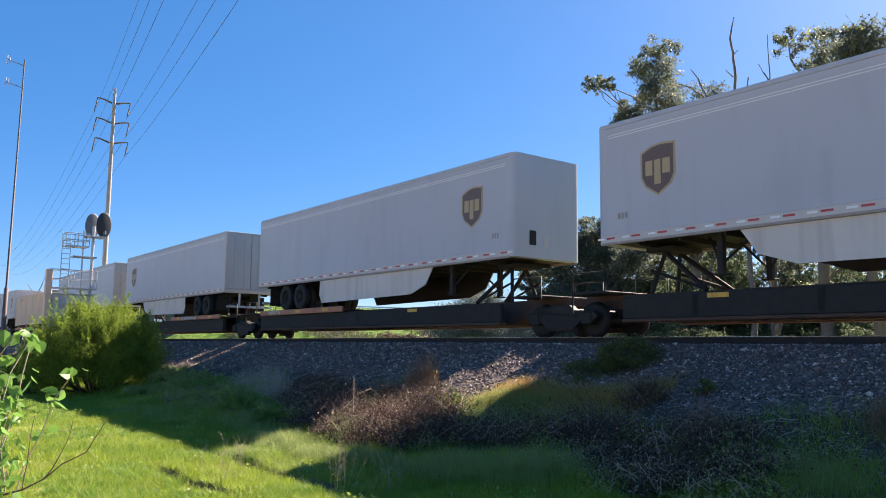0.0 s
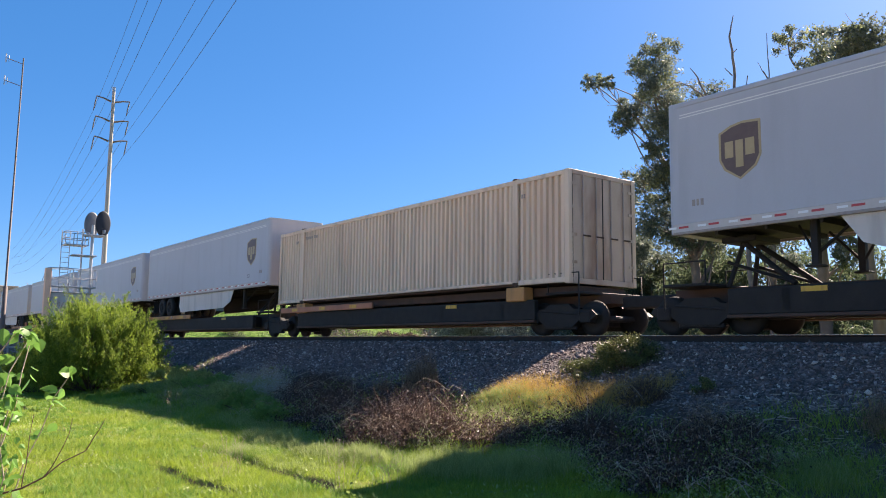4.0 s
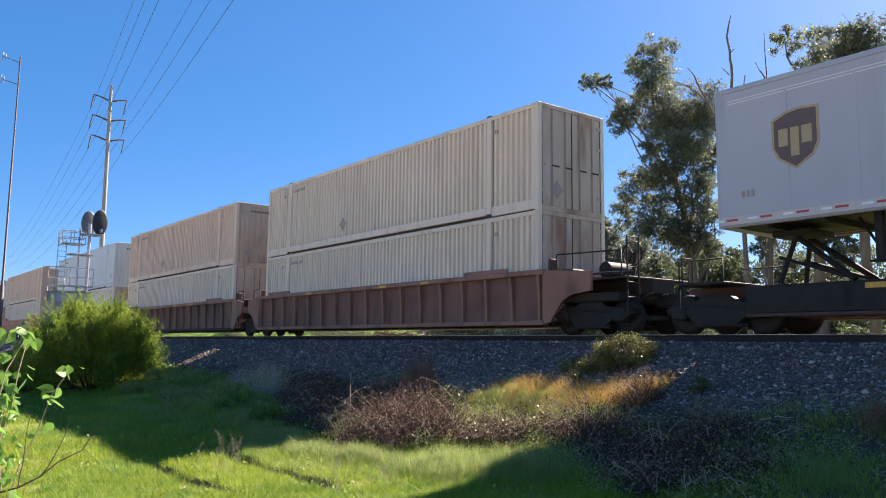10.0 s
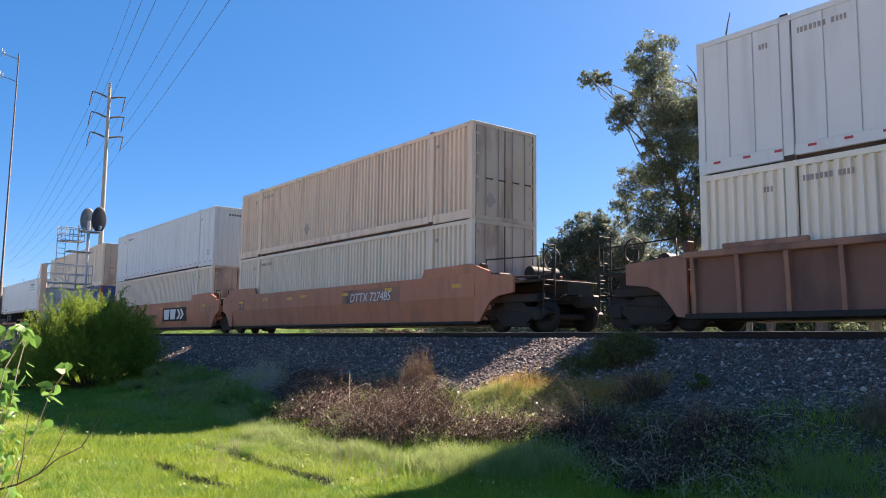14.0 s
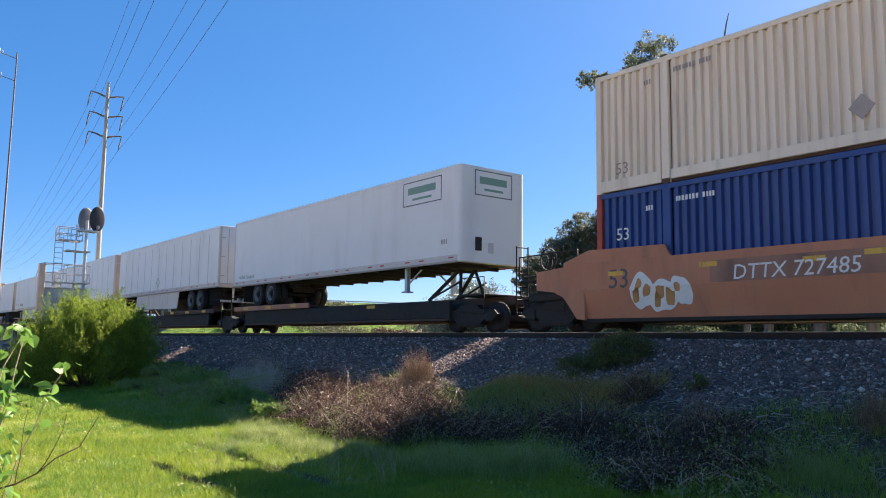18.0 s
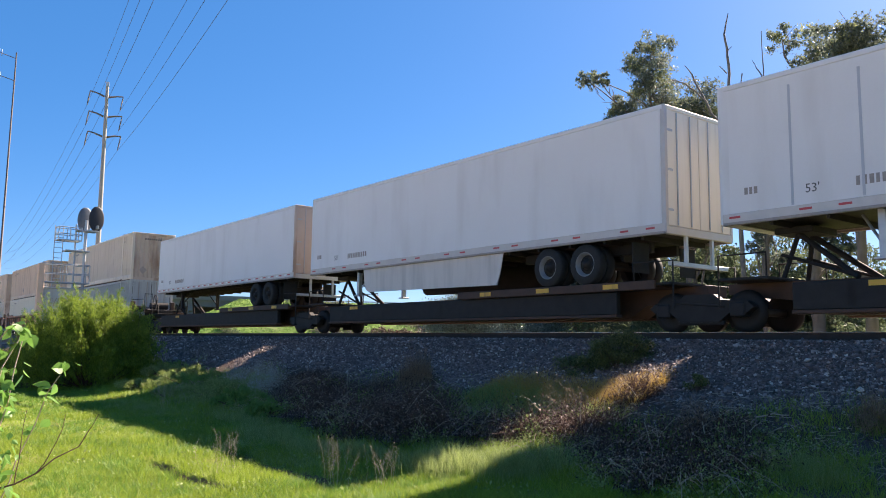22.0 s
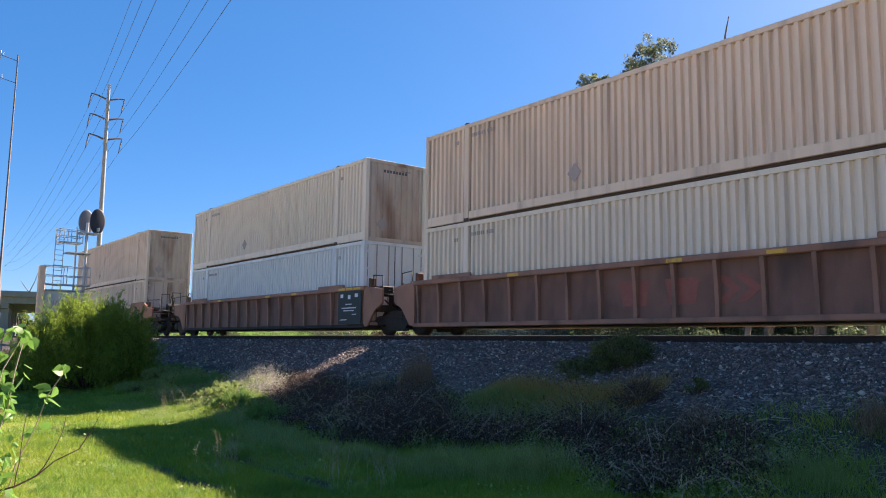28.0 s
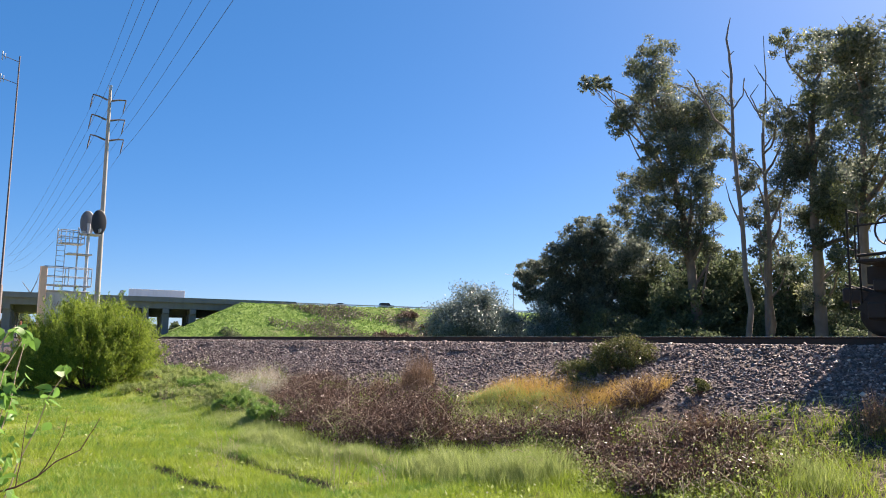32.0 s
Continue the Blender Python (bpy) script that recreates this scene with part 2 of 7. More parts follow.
def soil_material(name, layers):
    """Ground: noise at three sizes blends the tones in layers."""
    m = bpy.data.materials.new(name)
    m.use_nodes = True
    n, l = m.node_tree.nodes, m.node_tree.links
    tc = n.new("ShaderNodeTexCoord")
    colour = None
    height = None
    for scale, lo, hi, c in layers:
        if colour is None:
            rgb = n.new("ShaderNodeRGB")
            rgb.outputs[0].default_value = (*c, 1)
            colour = rgb.outputs[0]
            continue
        no, mr, mx = n.new("ShaderNodeTexNoise"), n.new("ShaderNodeMapRange"), n.new("ShaderNodeMix")
        no.inputs["Scale"].default_value, no.inputs["Detail"].default_value = scale, 6
        l.new(tc.outputs["Object"], no.inputs["Vector"])
        mr.inputs["From Min"].default_value, mr.inputs["From Max"].default_value = lo, hi
        l.new(no.outputs[0], mr.inputs["Value"])
        mx.data_type = "RGBA"
        l.new(mr.outputs[0], mx.inputs["Factor"])
        l.new(colour, mx.inputs["A"])
        mx.inputs["B"].default_value = (*c, 1)
        colour, height = mx.outputs["Result"], no.outputs[0]
    pb = n["Principled BSDF"]
    l.new(colour, pb.inputs["Base Color"])
    pb.inputs["Roughness"].default_value, pb.inputs["Specular IOR Level"].default_value = 0.9, 0.2
    bp = n.new("ShaderNodeBump")
    bp.inputs["Strength"].default_value, bp.inputs["Distance"].default_value = 0.5, 0.06
    l.new(height, bp.inputs["Height"])
    l.new(bp.outputs[0], pb.inputs["Normal"])
    return m


rut_soil = soil_material("bare brown rut soil", [(1, 0, 1, (0.09, 0.06, 0.04)), (2.0, 0.45, 0.65, (0.15, 0.11, 0.06)), (12, 0.5, 0.7, (0.12, 0.13, 0.03))])
weed_soil = soil_material("weedy litter soil", [(1, 0, 1, (0.085, 0.055, 0.042)), (1.2, 0.55, 0.65, (0.11, 0.11, 0.04)), (4, 0.5, 0.7, (0.16, 0.11, 0.08)), (25, 0.45, 0.65, (0.05, 0.035, 0.03))])
meadow = soil_material("grassy soil", [(1, 0, 1, (0.15, 0.19, 0.022)), (0.35, 0.42, 0.62, (0.20, 0.25, 0.03)), (2.5, 0.5, 0.7, (0.22, 0.19, 0.06)), (14, 0.45, 0.75, (0.075, 0.095, 0.016))])
# Added behind the camera, out of view, to bounce warm light onto the train.
bounce_ground = soil_material("unseen pale bounce ground", [(1, 0, 1, (0.42, 0.35, 0.29)), (0.3, 0.42, 0.62, (0.34, 0.27, 0.21)), (3, 0.5, 0.7, (0.46, 0.40, 0.34)), (20, 0.45, 0.7, (0.30, 0.25, 0.21))])
far_meadow = soil_material("embankment grass", [(1, 0, 1, (0.17, 0.26, 0.05)), (0.03, 0.5, 0.58, (0.19, 0.19, 0.09)), (0.3, 0.45, 0.65, (0.12, 0.20, 0.035)), (1.6, 0.5, 0.68, (0.24, 0.33, 0.08))])
rock_bed = soil_material("ballast bed", [(1, 0, 1, (0.10, 0.07, 0.06)), (0.5, 0.45, 0.65, (0.075, 0.055, 0.046)), (16, 0.5, 0.62, (0.17, 0.125, 0.11)), (34, 0.55, 0.64, (0.36, 0.29, 0.26))])


# ---- mesh tools ----
class Mesh:
    """Collects boxes, tubes and prisms into one mesh."""

    def __init__(self):
        self.v, self.f, self.s = [], [], []

    def add(self, verts, faces, smooth=False):
        o = len(self.v)
        self.v += [tuple(p) for p in verts]
        self.f += [tuple(i + o for i in f) for f in faces]
        self.s += [smooth] * len(faces)
        return self

    def box(self, x0, x1, y0, y1, z0, z1, c=0.0):
        if c <= 0:
            v = [(x, y, z) for x in (x0, x1) for y in (y0, y1) for z in (z0, z1)]
            return self.add(v, [(0, 1, 3, 2), (4, 6, 7, 5), (0, 4, 5, 1), (2, 3, 7, 6), (0, 2, 6, 4), (1, 5, 7, 3)])
        key, v, fs = {}, [], []
        lo, hi = (x0, y0, z0), (x1, y1, z1)
        for i in range(8):
            sg = [(i >> k) & 1 for k in range(3)]
            for ax in range(3):
                q = [hi[k] - c if sg[k] else lo[k] + c for k in range(3)]
                q[ax] = hi[ax] if sg[ax] else lo[ax]
                key[i, ax] = len(v)
                v.append(q)
        for ax in range(3):
            b, d = (ax + 1) % 3, (ax + 2) % 3
            for s in (0, 1):
                ids = [s << ax | bb << b | dd << d for bb, dd in ((0, 0), (1, 0), (1, 1), (0, 1))]
                f = [key[i, ax] for i in ids]
                fs.append(f if s else f[::-1])
            for bb in (0, 1):
                for dd in (0, 1):
                    i, j = bb << b | dd << d, 1 << ax | bb << b | dd << d
                    f = [key[i, b], key[j, b], key[j, d], key[i, d]]
                    fs.append(f if bb != dd else f[::-1])
        for i in range(8):
            f = [key[i, 0], key[i, 1], key[i, 2]]
            fs.append(f if bin(i).count("1") % 2 else f[::-1])
        return self.add(v, fs)

    def prism(self, profile, y0, y1):
        """The x, z outline, drawn out from y0 to y1."""
        k = len(profile)
        v = [(x, y0, z) for x, z in profile] + [(x, y1, z) for x, z in profile]
        f = [(i, (i + 1) % k, (i + 1) % k + k, i + k) for i in range(k)]
        return self.add(v, f + [tuple(range(k))[::-1], tuple(range(k, 2 * k))])

    def plate(self, profile, x0, x1):
        """The y, z outline, drawn out from x0 to x1."""
        k = len(profile)
        v = [(x0, y, z) for y, z in profile] + [(x1, y, z) for y, z in profile]
        f = [(i, (i + 1) % k, (i + 1) % k + k, i + k) for i in range(k)]
        return self.add(v, f + [tuple(range(k))[::-1], tuple(range(k, 2 * k))])

    def tube(self, pts, radii, n=8, cap=True):
        pts = [Vector(q) for q in pts]
        if not isinstance(radii, (list, tuple)):
            radii = [radii] * len(pts)
        v, f = [], []
        side = None
        for i, q in enumerate(pts):
            d = (pts[min(i + 1, len(pts) - 1)] - pts[max(i - 1, 0)]).normalized()
            if side is None:
                side = d.orthogonal().normalized()
            side = (side - d * side.dot(d)).normalized()
            up = d.cross(side)
            v += [q + (side * math.cos(a) + up * math.sin(a)) * radii[i] for a in (math.tau * k / n for k in range(n))]
            if i:
                o = (i - 1) * n
                f += [(o + k, o + (k + 1) % n, o + n + (k + 1) % n, o + n + k) for k in range(n)]
        self.add(v, f, True)
        if cap:
            o = len(v) - n
            self.add(v[:n], [tuple(range(n))[::-1]])
            self.add(v[o:], [tuple(range(n))])
        return self

    def wheel(self, x, y, z, outline, n=24):
        """Turned about an axle along y: outline of (y, radius)."""
        k = len(outline)
        v = [(x + r * math.cos(a), y + yy, z + r * math.sin(a)) for a in (math.tau * j / n for j in range(n)) for yy, r in outline]
        f = [(j * k + i, j * k + i + 1, (j + 1) % n * k + i + 1, (j + 1) % n * k + i) for j in range(n) for i in range(k - 1)]
        return self.add(v, f, True)

    def data(self, name="mesh"):
        me = bpy.data.meshes.new(name)
        me.from_pydata(self.v, [], self.f)
        me.polygons.foreach_set("use_smooth", self.s)
        me.update()
        return me


def fast(name, verts, faces):
    """A mesh from number arrays."""
    me = bpy.data.meshes.new(name)
    verts, faces = np.asarray(verts, np.float32), np.asarray(faces, np.int32)
    m, k = faces.shape
    me.vertices.add(len(verts))
    me.vertices.foreach_set("co", verts.ravel())
    me.loops.add(m * k)
    me.loops.foreach_set("vertex_index", faces.ravel())
    me.polygons.add(m)
    me.polygons.foreach_set("loop_start", np.arange(0, m * k, k, dtype=np.int32))
    me.update(calc_edges=True)
    return me


def part(name, mesh, material, parent, label="", at=None):
    """One mesh object under a thing or a part."""
    me = mesh.data(name) if isinstance(mesh, Mesh) else mesh
    if material and not me.materials:
        me.materials.append(material)
    ob = new(name, me)
    ob.parent = parent
    if at is not None:
        ob.matrix_basis = at
    if label:
        ob["label"] = label
    return ob


def thing(name, label, category, group="", kind="", at=None):
    ob = new(name)
    ob.empty_display_size = 0.3
    if at is not None:
        ob.matrix_basis = at
    return tagged(ob, label, category, group, kind)


def lone(name, mesh, material, label, category="", group="", kind="", at=None):
    me = mesh.data(name) if isinstance(mesh, Mesh) else mesh
    if material and not me.materials:
        me.materials.append(material)
    ob = new(name, me)
    if at is not None:
        ob.matrix_basis = at
    return tagged(ob, label, category, group, kind)


LETTERS = {}


def lettering(text, size, parent, material, m, label="", name="lettering", shear=0.0):
    """Raised paint letters in the built-in font; local x runs along the text, local z out of the wall."""
    key = text, size, material.name, shear
    if key not in LETTERS:
        cu = bpy.data.curves.new("lettering", "FONT")
        cu.body, cu.size, cu.extrude, cu.shear = text, size, 0.002, shear
        cu.align_x, cu.resolution_u = "CENTER", 2
        ob = new("lettering", cu)
        bpy.context.view_layer.update()
        LETTERS[key] = bpy.data.meshes.new_from_object(ob.evaluated_get(bpy.context.evaluated_depsgraph_get()))
        LETTERS[key].materials.clear()
        LETTERS[key].materials.append(material)
        bpy.data.objects.remove(ob)
    return part(name, LETTERS[key], material, parent, label, m)


CACHE = {}


def cached(key, make):
    if key not in CACHE:
        CACHE[key] = make()
    return CACHE[key]


def block(name, parent, material, x0, x1, y0, y1, z0, z1, c=0.01, label=""):
    """A chamfered bar or plate; alike ones share their mesh."""
    dx, dy, dz = round(x1 - x0, 3), round(y1 - y0, 3), round(z1 - z0, 3)
    me = cached(("block", dx, dy, dz, c, material.name), lambda: Mesh().box(-dx / 2, dx / 2, -dy / 2, dy / 2, -dz / 2, dz / 2, min(c, 0.3 * min(dx, dy, dz))).data(name))
    return part(name, me, material, parent, label, Matrix.Translation(((x0 + x1) / 2, (y0 + y1) / 2, (z0 + z1) / 2)))


# ---- the lie of the land ----
TRACK = 15.54  # y of the track's middle


def smooth01(t):
    t = np.clip(t, 0, 1)
    return t * t * (3 - 2 * t)


PATCH = np.random.default_rng(404).random((97, 97))


def patchy(x, y, size):
    """Smooth random values, 0 to 1, in patches of the given size (arrays)."""
    a, b = np.asarray(x, float) / size + 1000, np.asarray(y, float) / size + 1000
    i, j = np.floor(a).astype(int), np.floor(b).astype(int)
    u, v = smooth01(a - i), smooth01(b - j)
    p = lambda k, l: PATCH[(i + k) % 97, (j + l) % 97]
    return (p(0, 0) * (1 - u) + p(1, 0) * u) * (1 - v) + (p(0, 1) * (1 - u) + p(1, 1) * u) * v


def lie(x, y):
    """Height of the ground (arrays), without the ballast bed."""
    x, y = np.asarray(x, float), np.asarray(y, float)
    near = -2.20 + 0.62 * smooth01((y - 6.0) / 5.0)
    far = -1.0 - 0.25 * smooth01((y - 22) / 20)
    z = np.where(y < TRACK, near, far)
    z = z + (0.02 + 0.03 * (y > 7)) * np.sin(x * 0.9 + 1.3 * np.sin(y * 0.7)) * np.sin(y * 1.1 + 0.4 * x) * (y < 12) * (y > -30) + 0.012 * np.sin(2.3 * x + y) * (y < 12) * (y > -30)
    z = z + 0.09 * (patchy(x, y, 1.1) - 0.5) * (y > 1) * (y < 12) * (x > -60) * (x < 6)
    # two worn wheel ruts through the grass
    for k in (0, 1):
        z = z - 0.12 * in_rut(x, y, k)
    return z


def in_rut(x, y, k):
    """0 to 1: how deep the worn wheel rut k lies at x, y."""
    line = (4.15 + 0.015 * np.sin(0.9 * x)) if k == 0 else 5.5 - 0.1 * np.maximum(0, -x - 15) + 0.02 * np.sin(0.8 * x + 1)
    line = line + 0.16 * (patchy(x, 3.0 * k + 0 * y, 0.9) - 0.5)
    runs = ((-13.4, -9.4), (-20.0, -17.8)) if k == 0 else ((-14.8, -8.8), (-26.5, -23.2), (-18.5, -17.4))
    long = sum(smooth01((x - a) / 0.8) * smooth01((b - x) / 0.8) for a, b in runs)
    worn = np.clip(long * (0.35 + 1.1 * patchy(x, 7.0 + 5.0 * k + 0 * y, 0.55)), 0.0, 1)
    wide = 0.10 + 0.12 * patchy(x, 20 + y, 0.35)
    return np.exp(-(np.abs(y - line) / wide) ** 3) * worn


def make_ground():
    xs = np.concatenate([[-3000, -1500, -800, -400, -250, -160, -110, -80], np.arange(-60, 6.01, 0.2), [10, 16, 30, 60, 120, 300, 800, 2000]])
    ys = np.concatenate([[-2000, -800, -300, -100, -40, -15, -6, -2, 0], np.arange(1, 3.4, 0.2), np.arange(3.4, 6.1, 0.045), np.arange(6.1, 13.01, 0.2), [14, 15.5, 15.6, 18, 20, 24, 30, 40, 60, 100, 200, 400, 900, 2000, 3500]])
    gx, gy = np.meshgrid(xs, ys, indexing="ij")
    v = np.stack([gx, gy, lie(gx, gy)], -1).reshape(-1, 3)
    nx, ny = gx.shape
    i, j = np.meshgrid(np.arange(nx - 1), np.arange(ny - 1), indexing="ij")
    a = (i * ny + j).ravel()
    me = fast("ground", v, np.stack([a, a + ny, a + ny + 1, a + 1], -1))
    me.polygons.foreach_set("use_smooth", [True] * len(me.polygons))
    cx, cy = 0.5 * (gx[:-1, :-1] + gx[1:, 1:]).ravel(), 0.5 * (gy[:-1, :-1] + gy[1:, 1:]).ravel()
    bare = np.maximum(in_rut(cx, cy, 0), in_rut(cx, cy, 1)) > 0.3
    weedy = (cy > 7.9 + 0.10 * np.maximum(0, -cx - 12) + 0.4 * np.sin(0.9 * cx) + 0.25 * np.sin(2.7 * cx)) & (cy < 14) & (cx > -20.5) & (cx < 3)
    me.materials.append(meadow), me.materials.append(rut_soil), me.materials.append(weed_soil), me.materials.append(bounce_ground)
    # slot 3 is the added bounce ground behind the camera
    me.polygons.foreach_set("material_index", np.where(bare, 1, np.where(weedy, 2, np.where((cy < 0.2 + 1.2 * np.sin(0.37 * cx) * np.sin(0.11 * cx)) & (cy > -100), 3, 0))).astype(np.int32))
    lone("ground", me, meadow, "grassy ground with worn wheel ruts, added pale bounce ground out of view", "ground", kind="structure")


def bed_height(y, x=0.0):
    """Height of the ballast bed across the track."""
    wob = 0.05 * np.sin(0.8 * x) + 0.04 * np.sin(2.1 * x + 1)
    up = -0.19 - np.maximum(0, 13.75 - y) * 0.40 - np.maximum(0, y - 17.4) * 0.5
    return up + wob * (y < 13.2)


def make_bed():
    xs = np.concatenate([np.arange(-600, -80, 20), np.arange(-80, 8.01, 0.25), np.arange(20, 300, 20)])
    ys = np.concatenate([np.arange(9.4, 13.9, 0.15), [14.3, 15.5, 16.8, 17.4, 18.2, 19.2]])
    gx, gy = np.meshgrid(xs, ys, indexing="ij")
    z = bed_height(gy, gx)
    v = np.stack([gx, gy, z], -1).reshape(-1, 3)
    nx, ny = gx.shape
    i, j = np.meshgrid(np.arange(nx - 1), np.arange(ny - 1), indexing="ij")
    a = (i * ny + j).ravel()
    me = fast("ballast_bed", v, np.stack([a, a + ny, a + ny + 1, a + 1], -1))
    me.materials.append(rock_bed), me.materials.append(weed_soil)
    cx, cy = 0.5 * (gx[:-1, :-1] + gx[1:, 1:]).ravel(), 0.5 * (gy[:-1, :-1] + gy[1:, 1:]).ravel()
    me.polygons.foreach_set("material_index", (cy < 11.15 + 0.3 * np.sin(1.1 * cx) + 0.15 * np.sin(3.7 * cx)).astype(np.int32))
    lone("ballast_bed", me, rock_bed, "grey-mauve crushed stone bed under the rails", "ballast", kind="structure")


def make_stones():
    rng = np.random.default_rng(5)
    base = np.array([(1, 0, 0), (-1, 0, 0), (0, 1, 0), (0, -1, 0), (0, 0, 1), (0, 0, -1)], float)
    tri = np.array([(0, 2, 4), (2, 1, 4), (1, 3, 4), (3, 0, 4), (2, 0, 5), (1, 2, 5), (3, 1, 5), (0, 3, 5)])
    n = 62000
    x = -3 - 62 * rng.random(n) ** 1.7
    y = 14.25 - 4.6 * rng.random(n)
    keep = rng.random(n) < np.clip((y - 10.9 - 0.3 * np.sin(1.1 * x)) / 0.9, 0.07, 1)
    x, y = x[keep], y[keep]
    far = rng.random(4000)
    x, y = np.concatenate([x, -80 * far]), np.concatenate([y, 14.3 + 2.9 * rng.random(4000)])
    n = len(x)
    size = 0.017 + 0.024 * rng.random(n) ** 2 + 0.0004 * np.abs(x)
    size[rng.random(n) < 0.02] *= 1.7
    shape = base[None] * (0.6 + 0.7 * rng.random((n, 6, 1))) + 0.25 * rng.standard_normal((n, 6, 3))
    q = rng.standard_normal((n, 4))
    q /= np.linalg.norm(q, axis=1)[:, None]
    w, a, b, c = q.T
    rot = np.stack([1 - 2 * (b * b + c * c), 2 * (a * b - c * w), 2 * (a * c + b * w), 2 * (a * b + c * w), 1 - 2 * (a * a + c * c), 2 * (b * c - a * w), 2 * (a * c - b * w), 2 * (b * c + a * w), 1 - 2 * (a * a + b * b)], -1).reshape(n, 3, 3)
    v = np.einsum("nij,nkj->nki", rot, shape) * size[:, None, None]
    v[..., 2] *= 0.75
    v += np.stack([x, y, bed_height(y, x) + size * 0.25], -1)[:, None]
    f = tri[None] + (np.arange(n) * 6)[:, None, None]
    lone("ballast_stones", fast("ballast_stones", v.reshape(-1, 3), f.reshape(-1, 3)), stones_material(), "loose angular crushed stones on the track bed", "gravel", kind="stuff")


def make_track():
    t = thing("railway_track", "single railway track of two steel rails on wooden ties", "track", kind="structure", at=pose(0, TRACK, 0))
    prof = [(-0.075, -0.18), (0.075, -0.18), (0.075, -0.165), (0.012, -0.145), (0.012, -0.04), (0.036, -0.03), (0.036, -0.004), (-0.036, -0.004), (-0.036, -0.03), (-0.012, -0.04), (-0.012, -0.145), (-0.075, -0.165)]
    for s in (-1, 1):
        r = part("rail", Mesh().plate([(s * 0.755 + a, b) for a, b in prof], -650, 300), rail_side, t, "rusty steel rail with a polished head")
        part("rail_head", Mesh().box(-650, 300, s * 0.755 - 0.035, s * 0.755 + 0.035, -0.004, 0.0), rail_top, r)
    me = Mesh().box(-0.11, 0.11, -1.3, 1.3, -0.34, -0.172, 0.012).data("tie")
    for i in range(150):
        part("tie", me, tie_wood, t, at=pose(2 - 0.5 * i + 0.03 * math.sin(i * 7.1), 0.03 * math.sin(i * 3.7), 0.004 * math.sin(i * 5), 0, 0, 0.8 * math.sin(i * 2.3)))


# ---- the train ----
MOVERS = []  # (thing, place along the train, height)


def ride(ob, u, z=0.0, turn=0):
    MOVERS.append((ob, u, z, turn))


def travelled(t):
    """How far the train has rolled, in metres, at t seconds."""
    q = (t - 16) / 16
    return 239.659 * q - 1.7275 * q ** 2 - 1.0910 * q ** 3 + 0.0804 * q ** 4


BOX_L, BOX_H, HALF = 16.15, 2.896, 1.295


def corrugated(x0, x1, z0, z1, pitch=0.205, deep=0.078, back=0.09):
    """A pressed steel wall facing -y, its outer face on y = 0."""
    n = max(2, round((x1 - x0) / pitch))
    p = (x1 - x0) / n
    front = []
    for i in range(n):
        a = x0 + i * p
        front += [(a, deep), (a + 0.34 * p, deep), (a + 0.45 * p, 0), (a + 0.89 * p, 0)]
    front.append((x1, deep))
    outline = front + [(x1, back), (x0, back)]
    k = len(outline)
    v = [(x, y, z0) for x, y in outline] + [(x, y, z1) for x, y in outline]
    f = [(i, (i + 1) % k, (i + 1) % k + k, i + k) for i in range(k)]
    return Mesh().add(v, f)


def panelled(x0, x1, z0, z1):
    """A flat plate wall facing -y with narrow raised joints."""
    return Mesh().box(x0, x1, 0.03, 0.06, z0, z1)


def panel_row(wall, x0, x1, z0, z1, material, pitch=0.62):
    """The single plates of a flat wall, each a little apart from the next."""
    n = max(1, round((x1 - x0) / pitch))
    p = (x1 - x0) / n
    for i in range(n):
        block("panel", wall, material, x0 + i * p + 0.012, x0 + (i + 1) * p - 0.012, 0.0, 0.029, z0, z1, 0.006)


def scratchy_bars(parent, side_y, x, z, width, rows, height, material, turn=0, name="stencil_bar"):
    """Lines of writing too worn to read: short bars."""
    rng = random.Random(int(x * 31 + z * 17))
    for k in range(rows):
        a = x
        while a < x + width:
            w = height * (0.45 + 0.25 * rng.random())
            s = 1 if side_y > 0 else -1
            block(name, parent, material, a, a + w * 0.8, side_y, side_y + s * 0.004, z - k * height * 1.5, z - k * height * 1.5 + height, 0)
            a += w * 1.25 if rng.random() > 0.15 else w * 2.2


